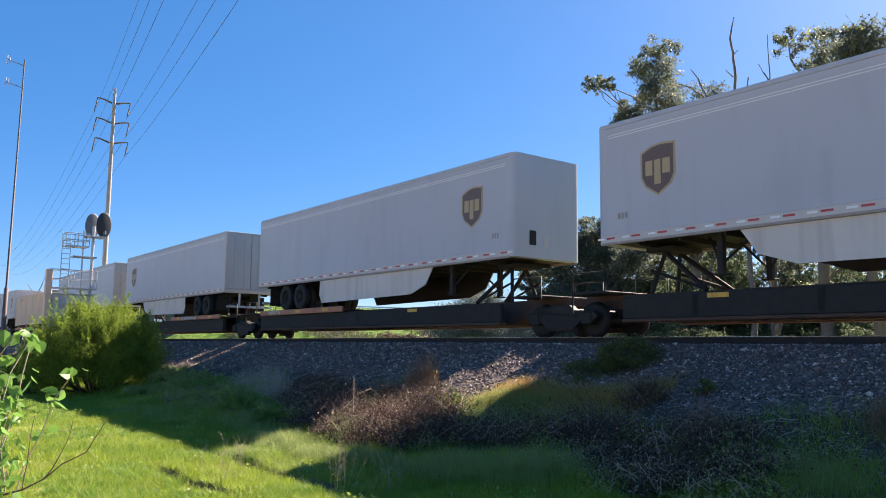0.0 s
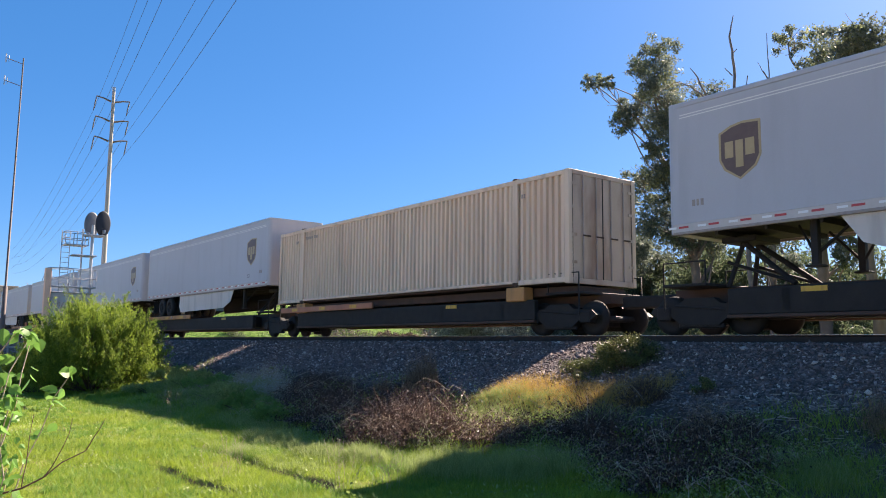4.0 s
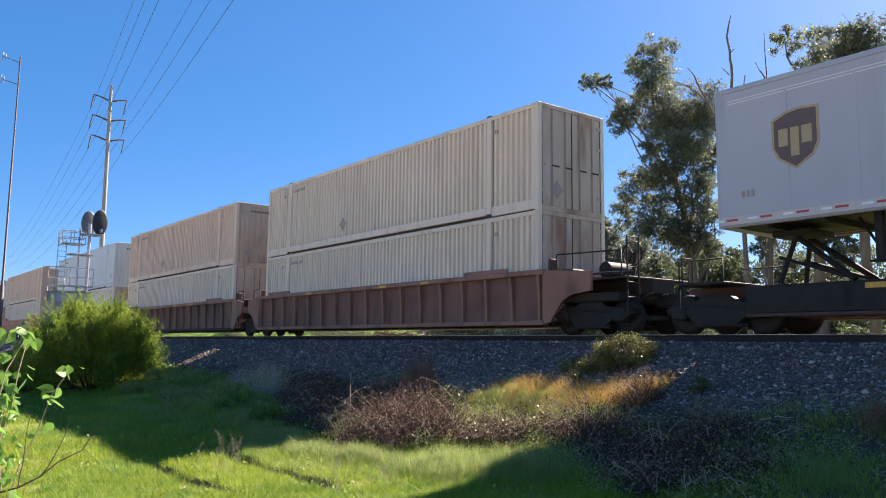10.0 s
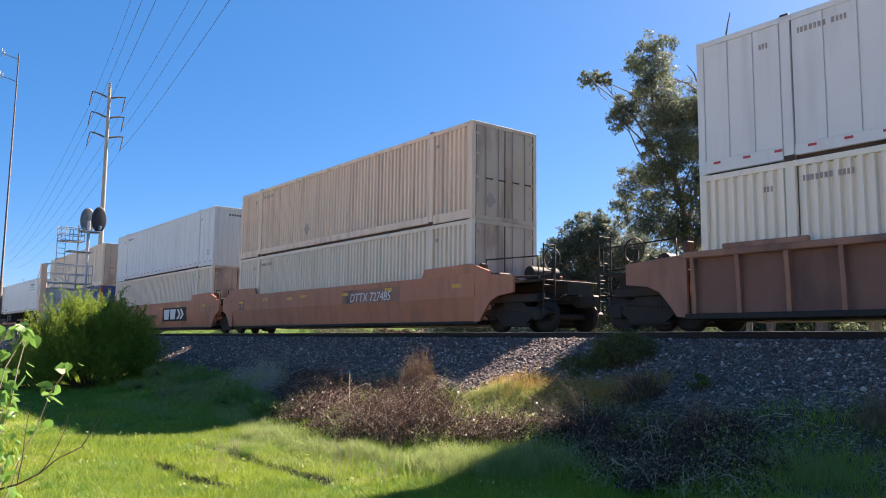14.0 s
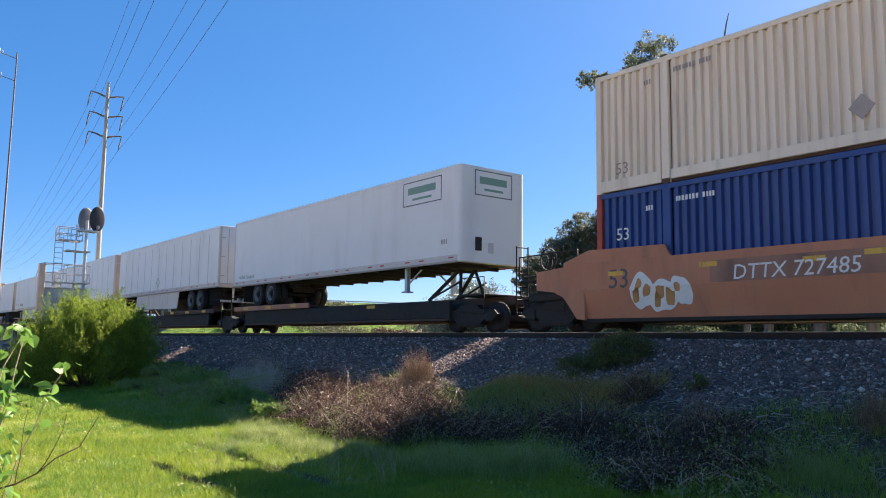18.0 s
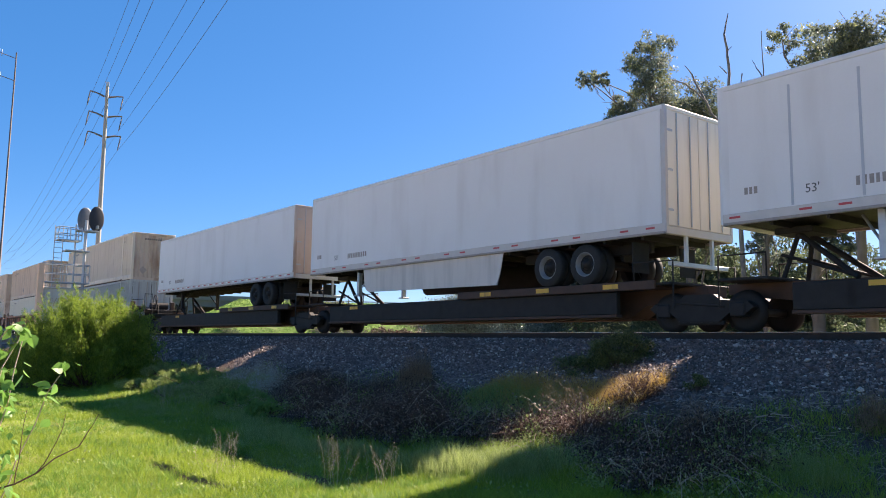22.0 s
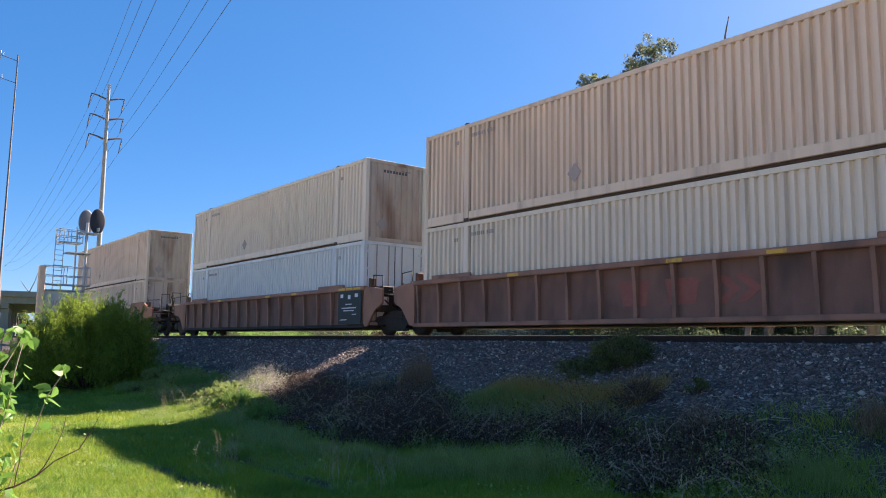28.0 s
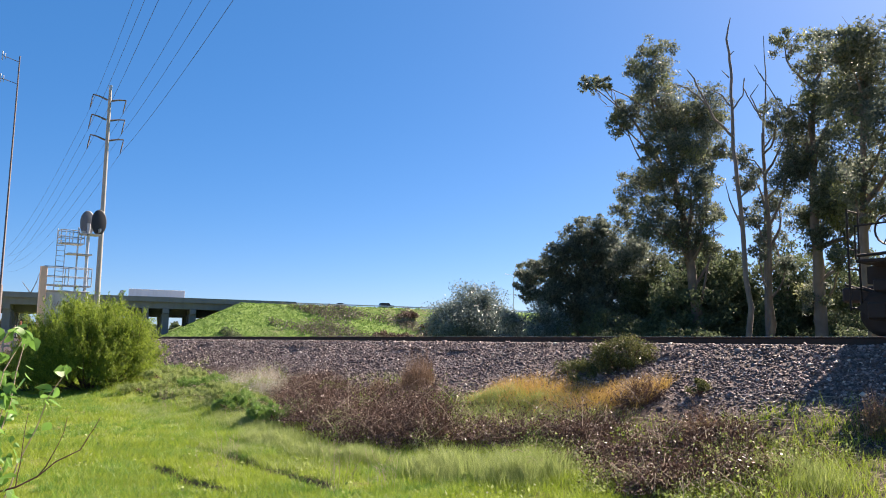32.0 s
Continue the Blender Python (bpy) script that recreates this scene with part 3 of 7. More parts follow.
def container(u, z, material, skin="corrugated", doors_front=False, label="", upper=False, post=None, end_material=None, mark="", mark_ink=None, marks=True, mark_x=-7.3, mark_z=1.75):
    c = thing("shipping_container", label, "container", "containers on the train")
    post = post or material
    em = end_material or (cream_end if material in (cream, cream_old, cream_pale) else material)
    hx = BOX_L / 2
    mid = 6.096
    low, top = (0.30 if upper else 0.16), 0.13
    spans = ((-hx + 0.16, -mid - 0.12), (-mid + 0.12, mid - 0.12), (mid + 0.12, hx - 0.16))
    for s in (-1, 1):
        for a, b in spans:
            me = cached(("wall", skin, a, low, material.name), lambda: (corrugated(a, b, low, BOX_H - top) if skin == "corrugated" else panelled(a, b, low, BOX_H - top)).data("side_wall"))
            wall = part("side_wall", me, material, c, at=pose(0, -HALF + 0.02, 0) if s < 0 else pose(0, HALF - 0.02, 0, 0, 0, 180))
            if skin != "corrugated" and s < 0:
                panel_row(wall, a, b, low, BOX_H - top, material)
        block("top_rail", c, material, -hx + 0.1, hx - 0.1, min(s * HALF, s * (HALF - 0.08)), max(s * HALF, s * (HALF - 0.08)), BOX_H - top, BOX_H - 0.01)
        for a, b in ((-hx + 0.1, -mid - 0.12), (-mid + 0.12, mid - 0.12), (mid + 0.12, hx - 0.1)):
            block("bottom_rail", c, material, a, b, min(s * (HALF - 0.005), s * (HALF - 0.09)), max(s * (HALF - 0.005), s * (HALF - 0.09)), 0.03 if abs(a) > 7 or b > 7 else 0.08, low)
        for x in (-mid, mid):
            block("lifting_post", c, material, x - 0.1, x + 0.1, min(s * HALF, s * (HALF - 0.1)), max(s * HALF, s * (HALF - 0.1)), 0.0, BOX_H)
            block("corner_casting", c, brown_steel, x - 0.09, x + 0.09, min(s * (HALF + 0.004), s * (HALF - 0.12)), max(s * (HALF + 0.004), s * (HALF - 0.12)), BOX_H - 0.02, BOX_H + 0.03)
            block("corner_casting", c, brown_steel, x - 0.1, x + 0.1, min(s * (HALF + 0.004), s * (HALF - 0.12)), max(s * (HALF + 0.004), s * (HALF - 0.12)), 0.0, 0.11)
        for e in (-1, 1):
            block("corner_post", c, post, min(e * hx, e * (hx - 0.16)), max(e * hx, e * (hx - 0.16)), min(s * HALF, s * (HALF - 0.14)), max(s * HALF, s * (HALF - 0.14)), 0, BOX_H)
    block("roof", c, material, -hx + 0.05, hx - 0.05, -HALF + 0.02, HALF - 0.02, BOX_H - 0.06, BOX_H - 0.015)
    block("floor_frame", c, brown_steel, -hx + 0.05, hx - 0.05, -HALF + 0.1, HALF - 0.1, 0.02, 0.14)
    # closed end
    e = -1 if doors_front else 1
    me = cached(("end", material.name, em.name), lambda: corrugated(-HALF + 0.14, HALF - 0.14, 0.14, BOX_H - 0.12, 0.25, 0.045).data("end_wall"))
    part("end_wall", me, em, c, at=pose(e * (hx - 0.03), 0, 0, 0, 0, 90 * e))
    # door end
    d = -e
    for s in (-1, 1):
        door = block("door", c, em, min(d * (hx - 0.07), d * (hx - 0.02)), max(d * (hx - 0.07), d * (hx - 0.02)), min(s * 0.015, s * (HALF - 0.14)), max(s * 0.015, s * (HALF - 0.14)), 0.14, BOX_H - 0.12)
        for y in (0.28, 0.78):
            rod = cached(("rod",), lambda: Mesh().tube([(0, 0, -1.33), (0, 0, 1.33)], 0.02, 8).data("locking_rod"))
            part("locking_rod", rod, mat_faded, door, at=pose(d * 0.055, s * (y - 0.585), 0.0))
            block("door_handle", door, brown_steel, d * 0.07 - 0.012, d * 0.07 + 0.012, s * (y - 0.585) - 0.02, s * (y - 0.585) + 0.26, -0.25, -0.21)
    for z0, z1 in ((0.0, 0.14), (BOX_H - 0.12, BOX_H)):
        for q in (-1, 1):
            block("end_sill", c, em, min(q * hx, q * (hx - 0.1)), max(q * hx, q * (hx - 0.1)), -HALF + 0.14, HALF - 0.14, z0, z1)
    if marks:
        mi = mark_ink or worn_ink
        if mark:
            lettering(mark, 0.40, c, mi, pose(mark_x, -HALF + 0.012, mark_z, 90, 0, 0), "stencilled number")
        scratchy_bars(c, -HALF + 0.016, -mid + 0.25, 2.46, 0.9, 1, 0.11, mi)
        scratchy_bars(c, -HALF + 0.016, -mid - 0.55, 2.35, 0.2, 1, 0.11, mi)
        scratchy_bars(c, -HALF + 0.016, mid + 0.25, 2.35, 0.2, 1, 0.11, mi)
        if skin == "corrugated" and upper:
            part("faded_diamond", cached(("diamond",), lambda: Mesh().prism([(0, -0.24), (0.24, 0), (0, 0.24), (-0.24, 0)], -0.004, 0.004).data("faded_diamond")), mat_faded, c, "faded dark diamond placard", pose(-1.9, -HALF + 0.014, 0.75))
            part("faded_diamond", CACHE["diamond",], mat_faded, c, "faded dark diamond placard", pose(hx - 0.02 + 0.02, -0.6, 0.6, 0, 0, 90))
    for k, (dy, w) in enumerate(((-0.55, 1.1), (0.25, 0.5))):
        for q in range(int(w / 0.13)):
            y0 = dy + q * 0.13
            block("stencil_bar", c, ink, min(e * (hx - 0.03), e * (hx - 0.026)), max(e * (hx - 0.03), e * (hx - 0.026)), y0, y0 + 0.085, BOX_H - (0.42 if k == 0 else 0.30), BOX_H - (0.32 if k == 0 else 0.27), 0)
    for y in (-HALF + 0.15, -0.012, HALF - 0.17):
        block("door_seal", c, tyre, min(d * (hx - 0.06), d * (hx - 0.012)), max(d * (hx - 0.06), d * (hx - 0.012)), y, y + 0.015, 0.14, BOX_H - 0.12, 0)
    for hz in (0.5, 1.2, 1.9, 2.5):
        for q in (-1, 1):
            y0 = q * (HALF - 0.2)
            block("door_hinge", c, em, min(d * (hx - 0.03), d * (hx + 0.006)), max(d * (hx - 0.03), d * (hx + 0.006)), y0 - 0.09, y0 + 0.09, hz, hz + 0.07, 0)
    if skin != "corrugated":
        for i in range(24):
            x = -hx + 0.35 + i * 0.67
            block("reflector", c, tape_red, x, x + 0.16, -HALF - 0.004, -HALF + 0.0, 0.2, 0.25, 0)
    ride(c, u, z)
    return c


worn_ink = mat("worn grey stencil paint", (0.26, 0.22, 0.20), (0.40, 0.34, 0.30), 0.7, 0, 14, 0)
mat_faded = mat("faded grey placard", (0.34, 0.275, 0.245), (0.44, 0.36, 0.32), 0.7, 0, 6, 0.05)


def truck_mesh():
    m = Mesh()
    for s in (-1, 1):
        y = s * 1.0
        m.prism([(-1.25, 0.50), (-1.1, 0.62), (-0.5, 0.66), (-0.35, 0.78), (0.35, 0.78), (0.5, 0.66), (1.1, 0.62), (1.25, 0.50), (1.05, 0.36), (0.75, 0.42), (0.45, 0.20), (-0.45, 0.20), (-0.75, 0.42), (-1.05, 0.36)], y - 0.09, y + 0.09)
        for x in (-0.14, 0.14):
            m.tube([(x, y, 0.25), (x, y, 0.6)], 0.08, 8)
        for x in (-0.89, 0.89):
            m.box(x - 0.17, x + 0.17, y - 0.13, y + 0.13, 0.30, 0.60, 0.03)
        m.box(-0.55, 0.55, y - 0.05, y + 0.05, 0.14, 0.24, 0.02)
        m.tube([(-0.6, y * 1.08, 0.62), (0.6, y * 1.08, 0.52)], 0.03, 6)
    m.box(-0.2, 0.2, -1.0, 1.0, 0.42, 0.72, 0.03)
    for x in (-0.42, 0.42):
        m.box(x - 0.06, x + 0.06, -0.9, 0.9, 0.24, 0.40, 0.02)
    return m


def bogie(parent, x):
    t = part("truck", cached(("truck",), lambda: truck_mesh().data("truck")), black_steel, parent, "grimy cast steel truck frame", pose(x, 0, 0))
    for wx in (-0.89, 0.89):
        def ws():
            m = Mesh()
            for s in (-1, 1):
                m.wheel(0, s * 0.755, 0.42, [(-0.065, 0.0), (-0.065, 0.30), (-0.065, 0.42), (0.04, 0.422), (0.065, 0.45) if s < 0 else (0.065, 0.41), (0.065, 0.30), (0.03, 0.28), (0.03, 0.14), (0.065, 0.12), (0.065, 0.0)])
            m.tube([(0, -1.12, 0.42), (0, 1.12, 0.42)], 0.085, 10)
            return m.data("wheelset")
        part("wheelset", cached(("wheelset",), ws), black_steel, t, "worn steel wheels on an axle", pose(wx, 0, 0))


def coupler(parent, x0, x1):
    block("coupler", parent, black_steel, min(x0, x1), max(x0, x1), -0.14, 0.14, 0.66, 0.96, 0.04, "black knuckle coupler")


def ladder(parent, x, y, z0, z1, wide=0.4):
    m = Mesh()
    for a in (-wide / 2, wide / 2):
        m.tube([(x + a, y, z0), (x + a, y, z1)], 0.018, 6)
    k = int((z1 - z0) / 0.3)
    for i in range(k):
        z = z0 + 0.15 + i * 0.3
        m.tube([(x - wide / 2, y, z), (x + wide / 2, y, z)], 0.014, 6)
    part("ladder", m, black_steel, parent, "steel rung ladder")


def well_end(parent, paint, e, reach, free, zt=1.62):
    """End platform of a well car, towards e."""
    m = Mesh()
    m.prism([(e * 8.35, 1.50), (e * 9.0, 1.42), (e * reach, 1.30), (e * reach, 0.98), (e * 9.1, 0.90), (e * 8.35, 0.85)], -0.42, 0.42)
    part("end_sill", m, black_steel, parent)
    for s in (-1, 1):
        y0, y1 = sorted((s * 1.44, s * 1.36))
        m = Mesh().prism([(e * 8.35, zt), (e * 8.9, zt - 0.04), (e * min(reach, 9.95), min(1.50, zt - 0.08)), (e * min(reach, 9.95), 1.04), (e * 9.35, 0.97), (e * 9.05, 0.84), (e * 8.85, 0.62), (e * 8.6, 0.30), (e * 8.35, 0.28)], y0, y1)
        part("end_wing", m, paint, parent)
    for s in (-1, 1):
        # brown in place of car paint puts the guides' shade into their colour
        block("corner_guide", parent, brown_steel, min(e * 8.40, e * 8.52), max(e * 8.40, e * 8.52), min(s * 1.30, s * 1.05), max(s * 1.30, s * 1.05), 1.4, 1.92, 0.02)
        m = Mesh().tube([(e * 8.62, s * 1.38, 0.42), (e * 8.62, s * 1.38, 1.66)], 0.018, 6).tube([(e * 9.05, s * 1.38, 0.42), (e * 9.05, s * 1.38, 1.62)], 0.018, 6)
        for z in (0.46, 0.76, 1.06, 1.36):
            m.tube([(e * 8.62, s * 1.4, z), (e * 9.05, s * 1.4, z)], 0.016, 6)
        part("ladder", m, black_steel, parent, "steel rung ladder")
    m = Mesh()
    for k, y in enumerate((-0.75, -0.2, 0.5)):
        m.tube([(e * 8.6, y, 1.2), (e * 9.0, y - 0.1, 1.05 - 0.1 * k), (e * (reach - 0.2), y + 0.05, 0.8), (e * (reach + 0.25), y, 0.95)], 0.028, 6)
    part("air_hose", m, black_steel, parent, "black brake hoses")
    m = Mesh().box(min(e * 8.62, e * 9.2), max(e * 8.62, e * 9.2), -1.25, -0.8, 1.37, 1.62, 0.03).tube([(e * 9.0, -1.0, 1.5), (e * (reach - 0.1), -1.0, 1.45)], 0.03, 6)
    m.tube([(e * 8.7, -1.28, 1.66), (e * 8.7, -1.28, 2.0), (e * (reach - 0.2), -1.28, 1.95), (e * (reach - 0.2), -1.28, 1.36)], 0.02, 6)
    part("brake_gear", m, black_steel, parent, "black brake cylinder and hand rail")
    block("undergear", parent, black_steel, min(e * 8.6, e * (reach - 0.4)), max(e * 8.6, e * (reach - 0.4)), -1.15, 1.15, 0.78, 1.0, 0.03, "grimy black cross bearer")
    block("walkway", parent, black_steel, min(e * 8.7, e * (reach - 0.15)), max(e * 8.7, e * (reach - 0.15)), -1.2, 1.2, 1.30, 1.36, 0.01, "steel end walkway grating")
    if free:
        coupler(parent, e * (reach - 0.1), e * (reach + 0.62))
        for s in (-1, 1):
            y0 = s * 1.25
            m = Mesh()
            for a in (0.0, 0.42):
                m.tube([(e * (reach - 0.06), y0 - s * a, 0.45), (e * (reach - 0.06), y0 - s * a, 2.28 if s < 0 else 1.9)], 0.02, 6)
            for z in (0.5, 0.85, 1.2, 1.55, 2.25 if s < 0 else 1.9):
                m.tube([(e * (reach - 0.06), y0, z), (e * (reach - 0.06), y0 - s * 0.42, z)], 0.018, 6)
            part("grab_ladder", m, black_steel, parent, "end ladder with grab irons")
        m = Mesh()
        m.wheel(e * (reach - 0.5), -0.5, 1.95, [(-0.03, 0.29), (0.0, 0.31), (0.03, 0.29), (0.0, 0.27), (-0.03, 0.29)], 18)
        for a in range(3):
            m.tube([(e * (reach - 0.5), -0.5, 1.95), (e * (reach - 0.5) + 0.28 * math.cos(a * 2.1), -0.5, 1.95 + 0.28 * math.sin(a * 2.1))], 0.012, 5)
        m.tube([(e * (reach - 0.5), -0.5, 1.3), (e * (reach - 0.5), -0.4, 1.95)], 0.05, 8)
        part("hand_brake_wheel", m, black_steel, parent, "hand brake wheel on a stand")
        m = Mesh().tube([(e * (reach - 1.35), -0.5, 1.62), (e * (reach - 1.35), 0.5, 1.62)], 0.2, 14)
        m.box(e * (reach - 1.35) - 0.12, e * (reach - 1.35) + 0.12, -0.3, 0.3, 1.34, 1.5, 0.02)
        part("air_reservoir", m, black_steel, parent, "black air tank")


def well_car(u, paint, style, front, rear, label, number="", sign="", sign_ink=None, shade=None, placard="", number_x=-3.2, zt=1.62, panel=None):
    """front, rear: 'joint' (shared truck, with or without carrying it) or 'free' (own truck and coupler)."""
    c = thing("well_car", label, "railcar", "cars of the train")
    shade = shade or paint
    panel = panel or paint
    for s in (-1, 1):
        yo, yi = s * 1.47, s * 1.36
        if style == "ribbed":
            # plate colour carries the shade between the ribs
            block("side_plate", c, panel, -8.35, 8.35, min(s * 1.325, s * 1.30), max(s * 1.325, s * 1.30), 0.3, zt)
            for i in range(17):
                x = -8.2 + i * 1.025
                me = cached(("rib", paint.name, zt), lambda: Mesh().plate([(0.0, 0.35), (-0.09, 0.35), (-0.095, 0.8), (-0.12, zt - 0.42), (-0.15, zt - 0.16), (-0.15, zt - 0.11), (0.0, zt - 0.11)], -0.045, 0.045).data("side_rib"))
                part("side_rib", me, paint, c, at=pose(x, -1.325, 0) if s < 0 else pose(x, 1.325, 0, 0, 0, 180))
            block("top_sill", c, paint, -8.4, 8.4, min(s * 1.49, s * 1.30), max(s * 1.49, s * 1.30), zt - 0.11, zt + 0.03, 0.02)
            block("bottom_sill", c, shade, -8.4, 8.4, min(yo, s * 1.28), max(yo, s * 1.28), 0.24, 0.36, 0.015)
        else:
            # smooth side: upright above, leaning inwards below a crease
            m = Mesh().plate([(s * 1.46, zt), (s * 1.46, 0.98), (s * 1.31, 0.30), (s * 1.22, 0.30), (s * 1.36, 0.98), (s * 1.36, zt)], -8.4, 8.4)
            part("side_plate", m, paint, c)
            block("bottom_sill", c, black_steel, -8.4, 8.4, min(s * 1.33, s * 1.2), max(s * 1.33, s * 1.2), 0.22, 0.31, 0.015)
            # stepped top edge: raised towards both ends and the middle
            m = Mesh().prism([(5.9, zt - 0.01), (6.05, zt + 0.26), (8.2, zt + 0.30), (9.0, zt + 0.05), (9.0, zt - 0.3), (8.4, zt - 0.3), (8.4, zt - 0.01)], min(s * 1.455, s * 1.37), max(s * 1.455, s * 1.37))
            part("raised_end_plate", m, paint, c)
            m = Mesh().prism([(-5.9, zt - 0.01), (-6.05, zt + 0.26), (-8.2, zt + 0.30), (-9.0, zt + 0.05), (-9.0, zt - 0.3), (-8.4, zt - 0.3), (-8.4, zt - 0.01)], min(s * 1.455, s * 1.37), max(s * 1.455, s * 1.37))
            part("raised_end_plate", m, paint, c)
            for k, x in enumerate((-7.6, -5.2, -3.0, -1.9, 1.2, 3.9, 7.4)):
                block("yellow_marker", c, yellow, x, x + 0.42, min(s * 1.466, s * 1.46), max(s * 1.466, s * 1.46), 1.27 + 0.05 * (k % 2), 1.37 + 0.05 * (k % 2), 0)
        if style == "ribbed":
            for x in (-6.6, 6.1):
                block("raised_lip", c, paint, x - 0.9, x + 0.9, min(s * 1.45, s * 1.37), max(s * 1.45, s * 1.37), zt + 0.02, zt + 0.14, 0.02)
            for k, x in enumerate((-4.1, 0.9, 3.2)):
                block("yellow_marker", c, yellow, x, x + 0.4, min(s * 1.496, s * 1.49), max(s * 1.496, s * 1.49), zt - 0.09, zt - 0.01, 0)
    block("well_floor", c, black_steel, -8.3, 8.3, -1.3, 1.3, 0.24, 0.34, 0.01)
    for e, kind in ((1, front), (-1, rear)):
        reach = 10.95 if kind == "free" else 9.45
        well_end(c, paint, e, reach, kind == "free", zt)
        if kind == "free":
            bogie(c, e * 9.62)
        elif e < 0:
            bogie(c, e * 9.8)
    if number:
        if style == "ribbed":
            block("number_board", c, paint, -6.1, -3.4, -1.479, -1.472, 0.8, 1.15, 0)
            lettering(number, 0.3, c, chalk, pose(-4.75, -1.481, 0.87, 90, 0, 0), "white stencilled car number", shear=0.12)
        else:
            block("number_board", c, oxide, number_x - 1.75, number_x + 1.75, -1.4645, -1.46, 0.99, 1.44, 0)
            lettering(number, 0.42, c, chalk, pose(number_x, -1.467, 1.03, 90, 0, 0), "white stencilled car number", shear=0.12)
    if style == "ribbed" and placard:
        x0, w0 = (6.75, 1.5) if placard == "front" else (-8.3, 1.0)
        panel = block("placard_panel", c, placard_black, x0, x0 + w0, -1.478, -1.471, 0.38 if placard == "front" else 0.62, zt - 0.02 if placard == "front" else 1.38, 0, "black panel with small white markings")
        if placard == "front":
            for x, z, w, h in ((-0.6, 0.30, 0.18, 0.12), (-0.1, 0.24, 0.16, 0.14), (0.34, 0.30, 0.2, 0.12), (-0.25, 0.05, 0.4, 0.03), (-0.5, -0.08, 0.95, 0.035), (-0.4, -0.17, 0.7, 0.03), (0.2, -0.3, 0.25, 0.03), (-0.6, -0.48, 0.45, 0.03)):
                block("stencil_bar", panel, chalk, x, x + w, -0.008, -0.0036, z, z + h, 0)
            for x in (0.0, 0.5, 1.0):
                block("yellow_marker", c, yellow, x0 + x + 0.02, x0 + x + 0.45, -1.497, -1.49, zt - 0.08, zt + 0.0, 0)
        else:
            lettering("125T", 0.3, panel, chalk, pose(0, -0.005, -0.1, 90, 0, 0), "white stencilled capacity")
            for z in (-0.22, -0.3):
                block("stencil_bar", panel, chalk, -0.4, 0.35, -0.008, -0.0036, z, z + 0.03, 0)
    if style == "smooth" and paint is terracotta:
        lettering("53", 0.62, c, ink, pose(-7.3, -1.462, 0.99, 90, 0, 0), "dark stencilled number")
    if sign == "emblem":
        block("emblem_panel", c, sign_ink[0], 1.8, 5.3, -1.47, -1.461, 0.62, 1.32, 0)
        b = sign_ink[1]
        for x in (2.0, 2.95):
            part("emblem_block", Mesh().prism([(x + 0.1, 0.72), (x + 0.75, 0.72), (x + 0.85, 1.24), (x, 1.24)], -1.476, -1.47), b, c)
        for x in (3.95, 4.4):
            part("emblem_chevron", Mesh().prism([(x, 0.72), (x + 0.25, 0.72), (x + 0.6, 0.98), (x + 0.25, 1.24), (x, 1.24), (x + 0.35, 0.98)], -1.476, -1.47), b, c)
    if sign == "faded":
        for x in (-0.5, 0.75):
            part("emblem_block", Mesh().prism([(x + 0.1, 0.64), (x + 0.75, 0.64), (x + 0.85, 1.2), (x, 1.2)], -1.330, -1.3255), maroon, c, "faded maroon emblem shape")
        for x in (1.95, 2.4):
            part("emblem_chevron", Mesh().prism([(x, 0.64), (x + 0.25, 0.64), (x + 0.6, 0.92), (x + 0.25, 1.2), (x, 1.2), (x + 0.35, 0.92)], -1.330, -1.3255), maroon, c, "faded maroon emblem shape")
    if sign == "scrawl":
        rng = random.Random(int(u))

        def skin_y(z, off):
            return -1.46 - off + max(0.0, 0.98 - z) * 0.22

        def blob(x0, x1, low, high, off, lean, material):
            """One swollen sprayed letter shape, lying on the creased side."""
            v, f, k = [], [], 14
            for j in range(k + 1):
                q = j / k
                bulge = math.sin(math.pi * min(max(q, 0.02), 0.98)) ** 0.45
                mid = (low + high) / 2 + 0.05 * math.sin(5 * q + x0 * 3)
                for z in (mid - (mid - low) * bulge * (1 + 0.12 * math.sin(9 * q + x0)), max(min(0.98, mid + 0.2), mid - 0.2), mid + (high - mid) * bulge * (1 + 0.12 * math.sin(7 * q + 2 * x0))):
                    v.append((x0 + (x1 - x0) * q + lean * (z - mid), skin_y(z, off), z))
            for j in range(k):
                f += [(3 * j, 3 * j + 3, 3 * j + 4, 3 * j + 1), (3 * j + 1, 3 * j + 4, 3 * j + 5, 3 * j + 2)]
            part("paint_scrawl", Mesh().add(v, f), material, c, "sprayed paint scrawl")

        for x, w, low, high, lean in ((0.9, 1.3, 0.50, 1.36, 0.5), (1.9, 0.8, 0.44, 1.22, -0.3), (2.5, 1.4, 0.55, 1.42, 0.3), (3.6, 0.7, 0.42, 1.30, 0.6), (4.1, 1.5, 0.48, 1.25, -0.4)):
            blob(x, x + w, low, high, 0.004, lean, mat_scrawl)
            blob(x + 0.12, x + 0.8 * w, low + 0.10, high - 0.05, 0.007, lean + 0.2, mat_scrawl_fill)
        blob(-7.0, -6.35, 0.5, 1.28, 0.004, 0.0, chalk)
        blob(-6.5, -5.75, 0.42, 1.12, 0.005, 0.2, chalk)
        blob(-5.9, -5.4, 0.55, 1.2, 0.004, -0.2, chalk)
        for x, z in ((-6.75, 1.05), (-6.55, 0.9), (-6.2, 0.85), (-5.95, 0.7), (-5.75, 0.95), (-6.85, 0.75), (-6.3, 0.62)):
            a = 0.06 + 0.05 * rng.random()
            blob(x - a, x + a, z - a * 1.4, z + a * 1.4, 0.009, 0.3 * rng.random(), ochre)
    ride(c, u)
    return c


